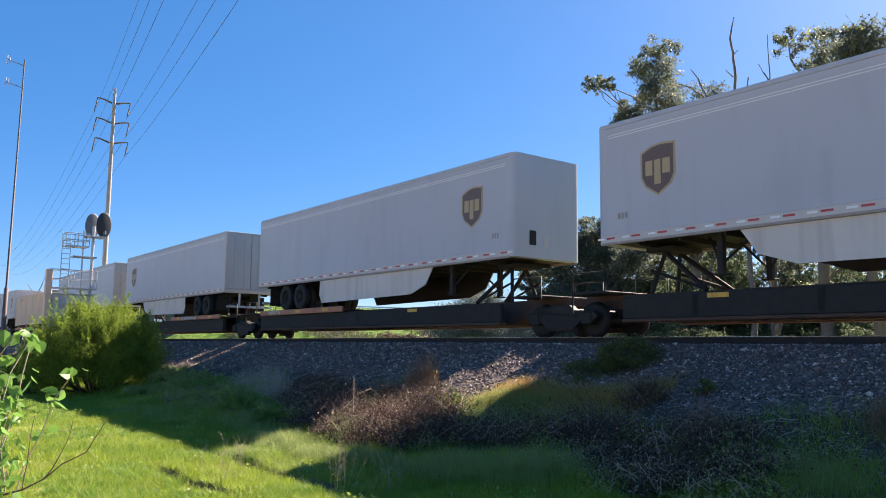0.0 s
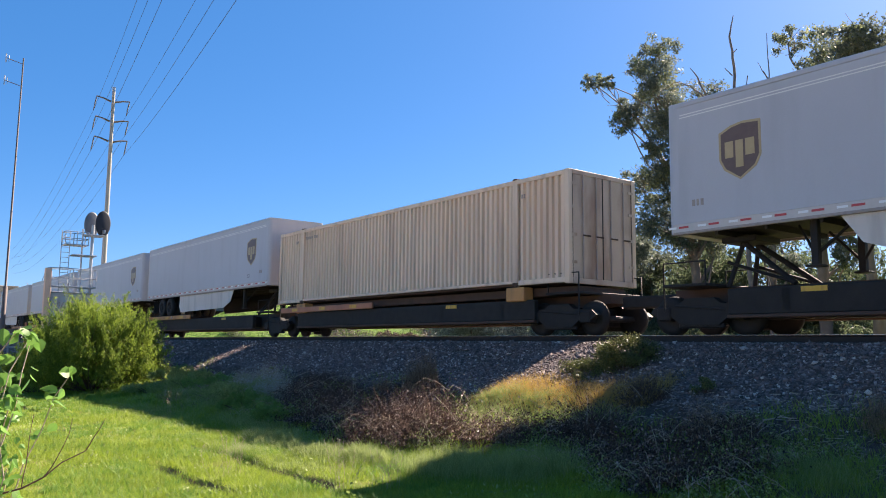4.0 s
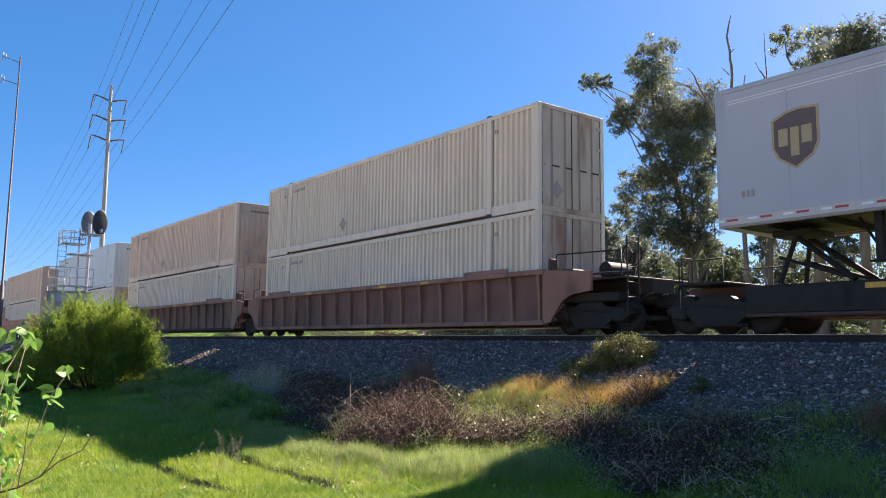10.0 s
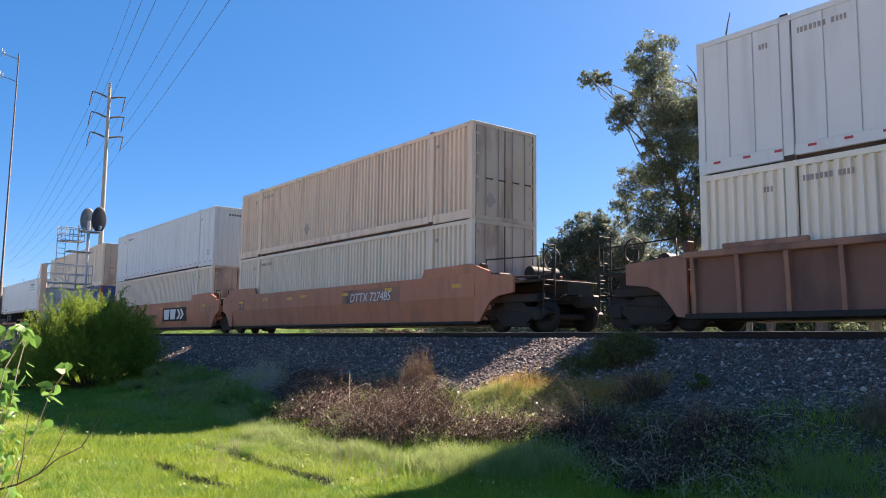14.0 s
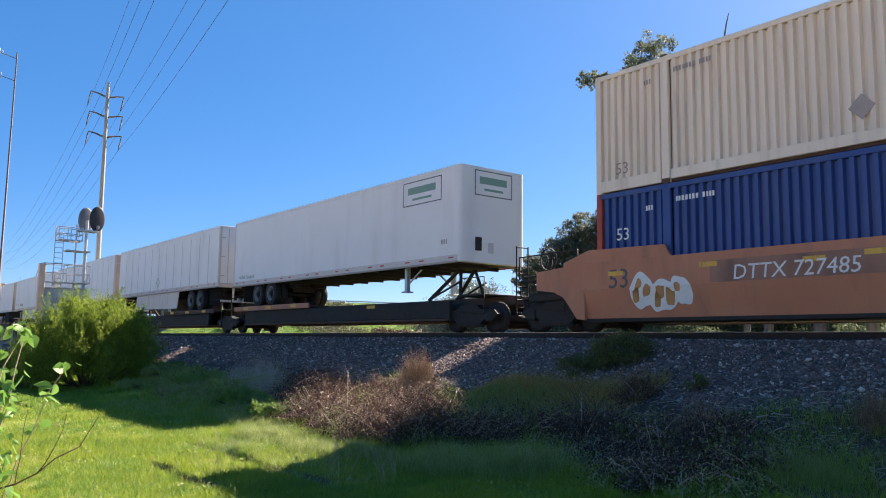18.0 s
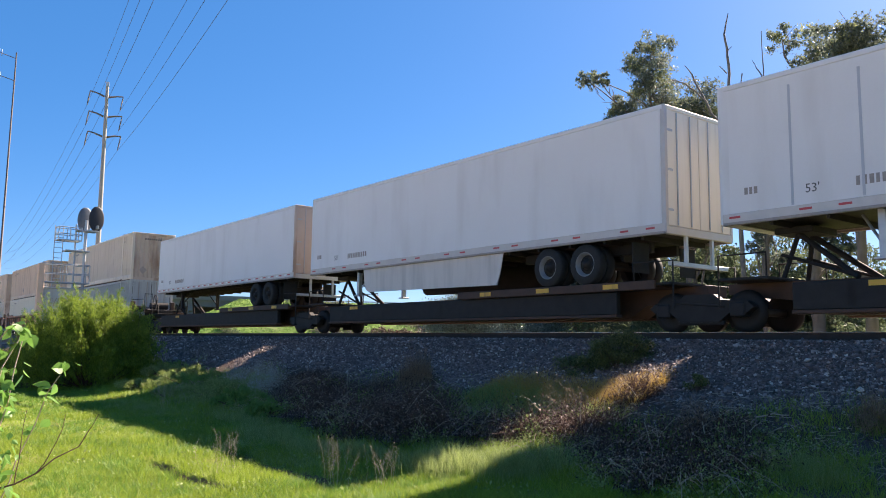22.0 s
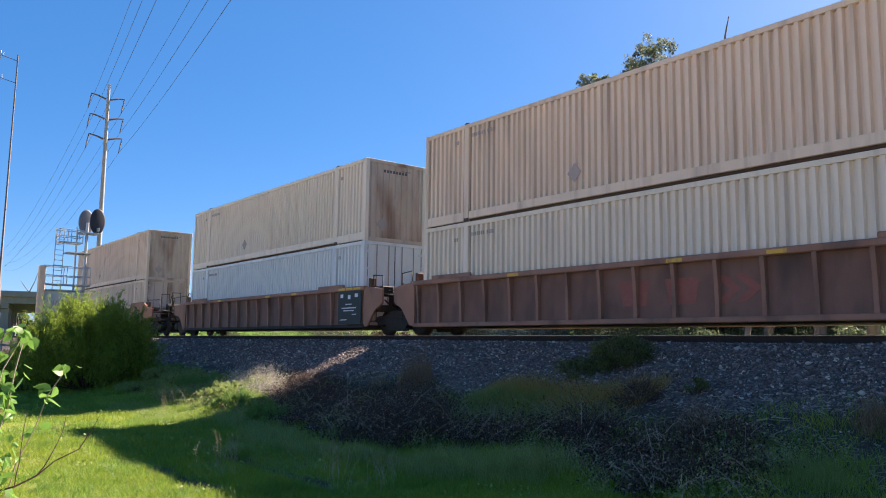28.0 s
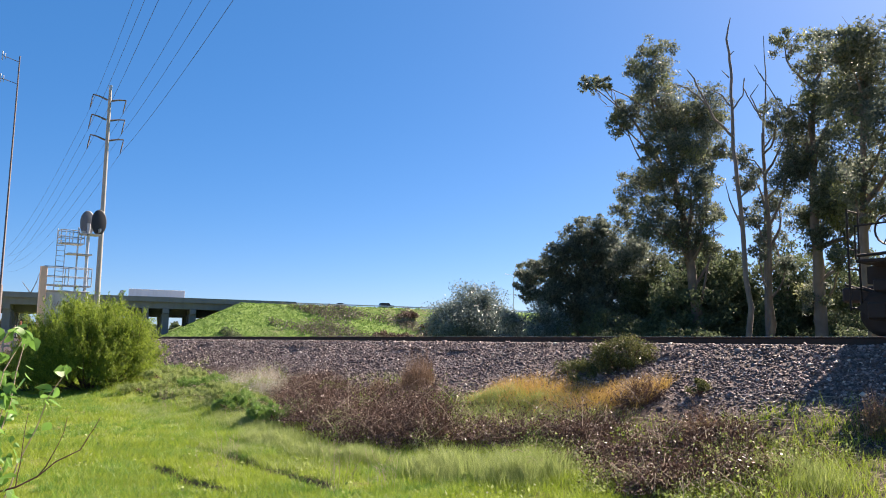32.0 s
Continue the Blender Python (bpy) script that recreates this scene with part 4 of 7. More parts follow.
panel_tan = mat("dull tan panel paint", (0.42, 0.215, 0.13), (0.50, 0.275, 0.17), 0.6, 0, 2, 0.05, GRIME, 0.3)
placard_black = mat("blackened green panel paint", (0.014, 0.024, 0.024), (0.022, 0.034, 0.033), 0.55, 0, 4, 0.05)
mat_scrawl = mat("dark sprayed paint", (0.21, 0.115, 0.085), (0.30, 0.165, 0.12), 0.6, 0, 3, 0)
mat_scrawl_fill = mat("dull sprayed fill paint", (0.36, 0.175, 0.115), (0.46, 0.24, 0.16), 0.6, 0, 3, 0)


def spine_car(u, wheels_end, front, rear, paint, label, words="", number="", container_load=False, pitch=(8.75, 8.75)):
    """One unit of a spine car; wheels_end: +1 or -1, the end that carries the trailer's wheels."""
    c = thing("spine_car", label, "railcar", "cars of the train")
    rf, rr = pitch
    m = Mesh().prism([(-rr + 0.25, 1.02), (rf - 0.25, 1.02), (rf - 0.25, 0.80), (rf - 1.9, 0.62), (rf - 2.4, 0.34), (-rr + 2.4, 0.34), (-rr + 1.9, 0.62), (-rr + 0.25, 0.80)], -0.36, 0.36)
    part("centre_sill", m, brown_steel, c, "rusty brown centre sill")
    w = wheels_end
    for s in (-1, 1):
        a, b = sorted((w * 0.9, w * 7.75))
        block("platform_sill", c, paint, a, b, min(s * 1.33, s * 1.26), max(s * 1.33, s * 1.26), 0.93, 1.13, 0.015, "worn painted platform edge")
        block("wheel_platform", c, brown_steel, a, b, min(s * 1.26, s * 0.40), max(s * 1.26, s * 0.40), 0.98, 1.04, 0.01)
        for k in range(3):
            x = a + 1.0 + k * 2.2
            block("yellow_marker", c, yellow, x, x + 0.45, min(s * 1.336, s * 1.33), max(s * 1.336, s * 1.33), 0.98, 1.09, 0)
        block("side_beam", c, black_steel, -rr + 2.1, rf - 2.1, min(s * 1.2, s * 1.05), max(s * 1.2, s * 1.05), 0.40, 0.93, 0.02)
        block("beam_flange", c, brown_steel, -rr + 2.1, rf - 2.1, min(s * 1.24, s * 1.0), max(s * 1.24, s * 1.0), 0.33, 0.40, 0.01)
        for x in (-5.5, -2.8, 0.0, 2.8, 5.5):
            block("cross_bearer", c, black_steel, x - 0.09, x + 0.09, min(s * 1.2, s * 0.36), max(s * 1.2, s * 0.36), 0.46, 0.9, 0.01)
        a, b = sorted((-w * 3.0, -w * 5.2))
        block("yellow_marker", c, yellow, a, a + 0.5, min(s * 1.21, s * 1.2), max(s * 1.21, s * 1.2), 0.8, 0.9, 0)
    # hitch stand under the kingpin
    if not container_load:
        hx = -w * 6.9
        m = Mesh()
        for s in (-1, 1):
            m.tube([(hx + w * 1.25, s * 0.55, 1.02), (hx, s * 0.28, 1.98)], 0.06, 8)
            m.tube([(hx - w * 0.25, s * 0.5, 1.02), (hx, s * 0.28, 1.98)], 0.05, 8)
            m.tube([(hx + w * 1.25, s * 0.55, 1.04), (hx - w * 0.25, s * 0.5, 1.55)], 0.035, 8)
        m.box(hx - 0.4, hx + 0.4, -0.5, 0.5, 1.97, 2.1, 0.02)
        part("hitch_stand", m, black_steel, c, "black trailer hitch stand")
    else:
        for x in (-6.1, 6.1):
            for s in (-1, 1):
                block("pedestal", c, ochre, x - 0.35, x + 0.35, min(s * 1.3, s * 0.95), max(s * 1.3, s * 0.95), 0.9, 1.27, 0.02)
        block("container_bolster", c, brown_steel, -8.0, 8.0, -0.9, 0.9, 1.02, 1.25, 0.02)
    for e, kind, r in ((1, front, rf), (-1, rear, rr)):
        m = Mesh().box(e * (r - 1.1) - 0.55, e * (r - 1.1) + 0.55, -1.25, 1.25, 1.02, 1.08, 0.01)
        for s in (-1, 1):
            m.tube([(e * (r - 0.55), s * 1.2, 0.5), (e * (r - 0.55), s * 1.2, 1.55), (e * (r - 1.6), s * 1.2, 1.55), (e * (r - 1.6), s * 1.2, 1.05)], 0.02, 6)
        part("end_platform", m, black_steel, c, "end platform with grab rails")
        if kind == "free":
            coupler(c, e * (r - 0.1), e * (r + 0.75))
            bogie(c, e * (r - 1.35))
        elif e < 0:
            bogie(c, e * r)
    if words:
        half = 0.068 * len(words)
        block("word_plate", c, oxide, w * 3.6 - half, w * 3.6 + half, -1.3355, -1.331, 0.94, 1.12, 0, "dark brown lettering plate")
        lettering(words, 0.19, c, chalk, pose(w * 3.6, -1.338, 0.965, 90, 0, 0), "white stencilled words")
    if number:
        lettering(number, 0.2, c, chalk, pose(w * 6.4, -1.338, 0.96, 90, 0, 0), "white stencilled car number")
    ride(c, u)
    return c


def hub_mesh():
    m = Mesh().wheel(0, 0, 0, [(-0.012, 0.25), (-0.03, 0.22), (-0.03, 0.13), (-0.05, 0.12), (-0.14, 0.085), (-0.15, 0.0)], 20)
    for k in range(10):
        a = math.tau * k / 10
        m.box(0.165 * math.cos(a) - 0.013, 0.165 * math.cos(a) + 0.013, -0.055, -0.028, 0.165 * math.sin(a) - 0.013, 0.165 * math.sin(a) + 0.013)
    return m.data("hub")


def trailer_wheel(parent, x, rims):
    part("axle", cached(("axle",), lambda: Mesh().tube([(0, -0.8, 0.5), (0, 0.8, 0.5)], 0.08, 8).data("axle")), black_steel, parent, at=pose(x, 0, 1.13))
    me = cached(("tyre",), lambda: Mesh().wheel(0, 0, 0, [(-0.13, 0.30), (-0.13, 0.46), (-0.10, 0.495), (0.10, 0.495), (0.13, 0.46), (0.13, 0.30)], 28).data("tyre"))
    rim = cached(("rim", rims.name), lambda: Mesh().wheel(0, 0, 0, [(-0.12, 0.31), (-0.135, 0.295), (-0.12, 0.275), (-0.03, 0.25), (-0.01, 0.2)], 24).data("rim"))
    for s in (-1, 1):
        w = part("tyre", me, tyre, parent, "black road tyre", pose(x, s * 1.09, 1.63))
        flip = pose(0, 0, 0, 0, 0, 0 if s < 0 else 180)
        part("rim", rim, rims, w, "steel wheel rim", flip)
        part("hub", cached(("hub",), hub_mesh), black_steel, w, "grimy wheel hub with bolts", flip)
        part("tyre", me, tyre, parent, "black road tyre", pose(x, s * 0.79, 1.63))


def trailer(u, front, skin, label, ribs=0, skirts=True, emblem=False, lines=False, rims=None, roof_z=5.05, yellow_rear=False, number="", words="", diamond=False, tape="both", sign=False, doors=None, blunt=False, sunk=0.0):
    """A 53 foot road trailer on a spine car. Built nose towards +x; front = -1 turns it round."""
    t = thing("semi_trailer", label, "trailer", "road trailers on the train")
    hx, zb = BOX_L / 2, 2.17 - sunk
    roof_z -= sunk
    near = -front  # local side that faces the camera
    for s in (-1, 1):
        def wall():
            return Mesh().box(-hx + 0.12, hx - 0.3, 0.0, 0.05, zb + 0.2, roof_z - 0.12).data("side_wall")
        me = cached(("tw", skin.name, round(roof_z, 3)), wall)
        for i in range(ribs):
            x = -hx + 0.12 + (BOX_L - 0.42) * (i + 1) / (ribs + 1)
            block("wall_joint", t, grey_trailer, x - 0.025, x + 0.025, min(s * (HALF + 0.007), s * (HALF - 0.002)), max(s * (HALF + 0.007), s * (HALF - 0.002)), zb + 0.22, roof_z - 0.30, 0.002)
        part("side_wall", me, skin, t, at=pose(0, -HALF, 0) if s < 0 else pose(-0.18, HALF, 0, 0, 0, 180))
        y0, y1 = sorted((s * (HALF + 0.012), s * (HALF - 0.07)))
        block("bottom_rail", t, alloy if not yellow_rear else skirt_mat, -hx + 0.02, hx - 0.12, y0, y1, zb, zb + 0.2, 0.012, "aluminium bottom rail")
        block("rail_lip", t, worn_ink, -hx + 0.04, hx - 0.14, min(s * (HALF + 0.02), s * (HALF - 0.06)), max(s * (HALF + 0.02), s * (HALF - 0.06)), zb - 0.035, zb + 0.025, 0.006)
        block("top_rail", t, skin, -hx + 0.05, hx - 0.2, y0, y1, roof_z - 0.12, roof_z, 0.02)
        if lines:
            for k in (0.30, 0.36):
                block("pin_line", t, chalk, -hx + 0.15, hx - 0.35, min(s * (HALF + 0.003), s * HALF), max(s * (HALF + 0.003), s * HALF), roof_z - k, roof_z - k + 0.022, 0)
        if s == near:
            for i in range(22):
                x = -hx + 0.3 + i * 0.73
                if tape == "both" or i % 3 != 2:
                    block("tape_strip", t, tape_red, x, x + 0.24, min(s * (HALF + 0.016), s * (HALF + 0.012)), max(s * (HALF + 0.016), s * (HALF + 0.012)), zb + 0.095, zb + 0.14, 0)
                if tape == "both":
                    block("tape_strip", t, tape_white, x + 0.3, x + 0.5, min(s * (HALF + 0.016), s * (HALF + 0.012)), max(s * (HALF + 0.016), s * (HALF + 0.012)), zb + 0.095, zb + 0.14, 0)
        if skirts:
            prof = [(-2.75, 2.18), (4.3, 2.18), (4.22, 1.62), (4.12, 1.44), (3.95, 1.36), (-2.5, 1.28), (-2.62, 1.6), (-2.7, 1.9)] if blunt else [(-2.7, 2.18), (4.4, 2.18), (4.0, 1.62), (3.2, 1.36), (-2.55, 1.30), (-2.75, 1.6)]
            m = Mesh().prism(prof, min(s * (HALF - 0.05), s * (HALF - 0.08)), max(s * (HALF - 0.05), s * (HALF - 0.08)))
            part("side_skirt", m, skirt_mat, t, "pale side skirt panel")
            if s != near:
                # added black sheet inside the far skirt, standing in for underside shade
                part("skirt_liner", Mesh().prism(prof, min(s * (HALF - 0.085), s * (HALF - 0.1)), max(s * (HALF - 0.085), s * (HALF - 0.1))), black_steel, t, "added black sheet for the shade under the trailer")
        # landing gear
        x = 5.0
        m = Mesh().box(x - 0.07, x + 0.07, s * 0.95 - 0.07, s * 0.95 + 0.07, 1.30, 2.18, 0.01)
        m.box(x - 0.15, x + 0.15, s * 0.95 - 0.13, s * 0.95 + 0.13, 1.27, 1.31, 0.005)
        m.tube([(x, s * 0.95, 1.5), (x - 0.6, s * 0.6, 2.15)], 0.03, 6)
        m.tube([(x, s * 0.95, 1.5), (x + 0.5, s * 0.6, 2.15)], 0.03, 6)
        part("landing_leg", m, galv if rims else black_steel, t, "folded landing leg")
        block("mud_flap", t, tyre, -hx + 1.0, -hx + 1.02, min(s * 1.2, s * 0.6), max(s * 1.2, s * 0.6), 1.35, 2.05, 0)
    # nose with rounded upright edges
    r = 0.16
    prof = [(-HALF, hx - 0.302)] + [(-HALF + r - r * math.cos(a), hx - r + r * math.sin(a)) for a in (0, 0.4, 0.8, 1.2, math.pi / 2)] + [(HALF - r + r * math.cos(a), hx - r + r * math.sin(a)) for a in (math.pi / 2, 1.2, 0.8, 0.4, 0)] + [(HALF, hx - 0.302)]
    k = len(prof)
    m = Mesh().add([(x, y, zb) for y, x in prof] + [(x, y, roof_z) for y, x in prof], [(i, i + 1, i + 1 + k, i + k) for i in range(k - 1)])
    m.add([(x, y, roof_z - 0.004) for y, x in prof], [tuple(range(k))])
    m.add([(x, y, zb + 0.002) for y, x in prof], [tuple(range(k))[::-1]])
    part("nose", m, skin, t, "rounded trailer nose")
    block("nose_box", t, black_steel, hx, hx + 0.03, near * 0.6 - 0.12, near * 0.6 + 0.12, zb + 0.35, zb + 0.75, 0.01, "connector box")
    block("nose_plate", t, alloy, hx, hx + 0.008, near * 0.1 - 0.1, near * 0.1 + 0.1, zb + 0.3, zb + 0.62, 0)
    scratchy_bars(t, near * HALF, hx - 0.9, zb + 0.55, 0.25, 1, 0.14, worn_ink)
    block("roof", t, skin, -hx + 0.03, hx - 0.3, -HALF + 0.03, HALF - 0.03, roof_z - 0.05, roof_z - 0.01)
    block("floor", t, black_steel, -hx + 0.05, hx - 0.3, -HALF + 0.08, HALF - 0.08, zb + 0.02, zb + 0.12)
    for i in range(14):
        block("floor_beam", t, black_steel, -hx + 0.7 + i * 1.1, -hx + 0.76 + i * 1.1, -HALF + 0.1, HALF - 0.1, zb - 0.1, zb + 0.02, 0)
    # rear frame and doors
    rear = doors or (cream_end if yellow_rear else skin)
    for s in (-1, 1):
        block("rear_post", t, alloy if not yellow_rear else rear, -hx, -hx + 0.12, min(s * HALF, s * (HALF - 0.1)), max(s * HALF, s * (HALF - 0.1)), zb, roof_z, 0.01)
        door = block("rear_door", t, rear, -hx + 0.015, -hx + 0.06, min(s * 0.012, s * (HALF - 0.1)), max(s * 0.012, s * (HALF - 0.1)), zb + 0.16, roof_z - 0.1)
        for y in (0.35, 0.85):
            rod = cached(("trod",), lambda: Mesh().tube([(0, 0, -1.28), (0, 0, 1.28)], 0.016, 6).data("lock_rod"))
            part("lock_rod", rod, galv, door, at=pose(-0.04, s * (y - 0.6), 0))
        for z in (0.4, 1.3, 2.2):
            block("hinge", door, galv, -0.035, -0.02, s * 0.5 - 0.1, s * 0.5 + 0.1, z - 1.38, z - 1.33, 0)
    block("rear_sill", t, alloy if not yellow_rear else galv, -hx, -hx + 0.12, -HALF + 0.02, HALF - 0.02, zb - 0.03, zb + 0.15, 0.01)
    block("rear_header", t, rear, -hx, -hx + 0.1, -HALF + 0.1, HALF - 0.1, roof_z - 0.1, roof_z, 0.01)
    m = Mesh().box(-hx + 0.02, -hx + 0.12, -1.1, 1.1, 1.45, 1.55, 0.01)
    for s in (-1, 1):
        m.box(-hx + 0.03, -hx + 0.1, s * 0.5 - 0.04, s * 0.5 + 0.04, 1.5, zb, 0)
    part("rear_guard", m, galv, t, "underride guard bar")
    m = Mesh().box(-7.1, -2.9, -0.55, -0.42, 1.85, 2.1, 0.01).box(-7.1, -2.9, 0.42, 0.55, 1.85, 2.1, 0.01)
    for x in (-6.2, -5.0, -3.8):
        m.box(x - 0.05, x + 0.05, -0.5, 0.5, 1.7, 1.95, 0.01)
    m.tube([(-5.6, -0.35, 1.72), (-5.6, 0.35, 1.72)], 0.13, 10)
    part("axle_carriage", m, black_steel, t, "black sliding axle carriage")
    for x in (-5.65, -4.4):
        trailer_wheel(t, x, rims or tyre)
    side = near * (HALF + 0.003)
    flip = pose(0, 0, 0, 90, 0, 0) if near < 0 else pose(0, 0, 0, 90, 0, 180)
    if emblem:
        def shield(w, h, y):
            pts = [(-w, h * 0.72), (-w * 0.4, h * 0.93), (0.15 * w, h), (w, h * 0.95), (w, -h * 0.25), (w * 0.75, -h * 0.62), (0, -h), (-w * 0.75, -h * 0.62), (-w, -h * 0.25)]
            return Mesh().prism(pts, -0.002 - y, y)
        ex = 6.3
        e = part("emblem", cached(("shield",), lambda: shield(0.47, 0.60, 0.004).data("emblem")), shield_gold, t, "golden shield emblem", Matrix.Translation((ex, side, 3.72)) @ (pose(0, 0, 0) if near < 0 else pose(0, 0, 0, 0, 0, 180)))
        part("emblem_field", cached(("shield2",), lambda: shield(0.42, 0.55, 0.007).data("emblem_field")), shield_brown, e, "dark brown shield field")
        for k, (x0, z0, wd, hh) in enumerate(((-0.33, -0.12, 0.19, 0.34), (-0.09, -0.34, 0.17, 0.56), (0.13, -0.12, 0.2, 0.34))):
            block("emblem_bar", e, shield_gold, x0, x0 + wd, -0.013, -0.009, z0, z0 + hh, 0)
    if number:
        lettering(number, 0.24, t, ink, Matrix.Translation((hx - 2.0, side, zb + 0.42)) @ flip, "black stencilled number")
    if number and front < 0:
        scratchy_bars(t, near * HALF, hx - 4.0, zb + 0.42, 1.25, 1, 0.17, worn_ink)
    if words:
        lettering(words, 0.22, t, green_ink, Matrix.Translation((-hx + 1.4, side, zb + 0.3)) @ flip, "green lettering", shear=0.2)
    if diamond:
        for q in (-1, 0, 1):
            shape = [(0.27 * q, 0.0), (0.05 * q, 0.27), (0.05 * q, 0.22), (0.20 * q, 0.0), (0.05 * q, -0.22), (0.05 * q, -0.27)] if q else [(-0.02, -0.3), (0.02, -0.3), (0.02, 0.3), (-0.02, 0.3)]
            part("diamond_logo", Mesh().prism(shape, -0.003, 0.003), green_ink, t, "small diamond mark", Matrix.Translation((0.5, side, zb + 0.62)) @ (pose(0, 0, 0) if near < 0 else pose(0, 0, 0, 0, 0, 180)))
    if sign:
        b = pose(0, 0, 0) if near < 0 else pose(0, 0, 0, 0, 0, 180)
        for m4, wd in ((Matrix.Translation((hx - 1.9, side, 4.35)) @ b, 1.0), (pose(hx + 0.003, 0, 4.45, 0, 0, 90), 0.75)):
            f = Mesh()
            for z in (-0.38, 0.36):
                f.box(-wd, wd, -0.004, 0.0, z, z + 0.03)
            for x in (-wd, wd - 0.03):
                f.box(x, x + 0.03, -0.004, 0.0, -0.38, 0.39)
            e = part("sign_frame", f, ink, t, "black outlined name sign", m4)
            block("sign_bar", e, green_ink, -wd * 0.75, wd * 0.7, -0.004, 0.0, -0.02, 0.2, 0)
            block("sign_bar", e, green_ink, -wd * 0.5, wd * 0.5, -0.004, 0.0, -0.22, -0.15, 0)
    ride(t, u, 0.0, 0 if front > 0 else 180)
    return t


def make_train():
    grey_l = "silver-grey road trailer with golden shield emblem"
    G = dict(skin=grey_trailer, emblem=True, lines=True)
    trailer(235.8, -1, label=grey_l + ", white skirts", **G)
    trailer(216.7, 1, label=grey_l + ", nose forward", **G)
    trailer(196.75, -1, label=grey_l + ", doors forward", **G)
    trailer(177.85, -1, label=grey_l + ", dull scuffed rear doors", doors=alloy, **G)
    container(158.75, 1.29, cream_old, doors_front=True, label="dusty cream corrugated container alone on a spine car")
    trailer(141.55, 1, label=grey_l + " and pale nose", number="53", **G)
    trailer(124.15, 1, label=grey_l + ", clean pale skirt", blunt=True, **G)
    trailer(106.75, 1, label=grey_l + ", scuffed lower rail", **G)
    trailer(88.9, -1, label=grey_l + ", panel joints showing", doors=alloy, **dict(G, ribs=11))
    W = dict(skin=white_trailer, rims=rim_white, blunt=True)
    trailer(-55.5, 1, label="plain white road trailer with an outlined name sign", skirts=False, sign=True, words="AirRide Equipped", tape="red", sunk=0.11, **W)
    trailer(-73.4, -1, label="white ribbed road trailer with a small diamond mark", ribs=12, diamond=True, tape="red", **W)
    trailer(-90.6, -1, label="white ribbed road trailer with rusty rear doors", ribs=11, number="53'", tape="red", doors=cream_end, **W)
    trailer(-108.0, -1, label="plain white road trailer with pale skirts", number="53'", tape="red", doors=cream_pale, **W)
    trailer(-125.4, -1, label="white road trailer with dull yellowed doors, no skirts", ribs=0, skirts=False, yellow_rear=True, number="53'", rims=None, skin=white_trailer)
    s1 = "brown spine car with ochre wheel platforms carrying a trailer"
    sp = [(235.8, 1, "joint", "joint", 9.6, 9.55, "", ""), (216.7, -1, "joint", "joint", 9.55, 10.0, "", "TTRX 552111"), (196.75, 1, "joint", "joint", 10.0, 9.45, "ALL PURPOSE SPINE CAR", ""),
          (177.85, 1, "joint", "free", 9.45, 8.85, "", "TTRX 552111"), (158.75, -1, "free", "joint", 8.85, 8.6, "", ""), (141.55, -1, "joint", "joint", 8.6, 8.7, "53", ""),
          (124.15, -1, "joint", "joint", 8.7, 8.7, "ALL PURPOSE SPINE CAR", ""), (106.75, -1, "joint", "joint", 8.7, 8.9, "", ""), (88.9, 1, "joint", "free", 8.9, 9.6, "", "TTRX 554472"),
          (-55.5, -1, "free", "joint", 9.6, 8.95, "", ""), (-73.4, 1, "joint", "joint", 8.95, 8.6, "", ""), (-90.6, 1, "joint", "joint", 8.6, 8.7, "", ""),
          (-108.0, 1, "joint", "joint", 8.7, 8.7, "", ""), (-125.4, 1, "joint", "free", 8.7, 9.6, "", "")]
    for i, (u, w, f, r, pf, pr, words, num) in enumerate(sp):
        spine_car(u, w, f, r, ochre if i in (5, 6, 7) else (brown_steel if i > 9 else terracotta), s1 if u != 158.75 else "brown spine car carrying one container", words, num, u == 158.75, (pf, pr))
    cl, up = "dusty cream corrugated 53 foot container", 3.25
    lo = 0.352
    container(67.6, up, cream, doors_front=True, upper=True, label=cl + " stacked on another, doors forward")
    container(67.6, lo, cream, doors_front=True, label="pale cream corrugated container low in a well car")
    container(48.05, up, cream_old, upper=True, label=cl + " with a rust-streaked end")
    container(48.05, lo, cream, doors_front=True, label="pale cream corrugated container with patched panels")
    container(28.5, up, white_box, skin="plate", upper=True, mark="53", mark_x=7.4, mark_z=0.55, label="white flat-panelled container with narrow joints")
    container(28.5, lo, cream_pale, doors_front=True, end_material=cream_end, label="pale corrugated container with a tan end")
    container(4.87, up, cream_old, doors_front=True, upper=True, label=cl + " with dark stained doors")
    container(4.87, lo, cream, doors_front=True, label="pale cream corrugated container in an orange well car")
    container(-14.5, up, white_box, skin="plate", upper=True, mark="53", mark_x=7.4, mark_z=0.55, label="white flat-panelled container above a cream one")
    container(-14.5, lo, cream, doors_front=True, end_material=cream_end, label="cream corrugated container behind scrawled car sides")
    container(-34.2, up, cream, doors_front=True, upper=True, mark="53", mark_z=0.4, label=cl + " above a blue one, doors scuffed")
    container(-34.2, lo, blue_box, doors_front=True, post=red_post, mark_ink=chalk, mark="53", label="deep blue corrugated container with red corner posts")
    container(-146.6, up, cream, upper=True, label=cl + " above a grey one")
    container(-146.6, lo, grey_box, doors_front=True, label="blue-grey corrugated container in an ochre well car")
    container(-169.85, up, cream_old, upper=True, label=cl + " streaked with dark stains")
    container(-169.85, lo, cream_pale, doors_front=True, label="pale cream corrugated container with stencilled doors")
    container(-189.5, up, cream_old, upper=True, label=cl + " with rusty end wall")
    container(-189.5, lo, cream, doors_front=True, label="cream corrugated container low in a brown well car")
    container(-209.1, up, cream, upper=True, end_material=cream_end, label=cl + " with a brown weathered end")
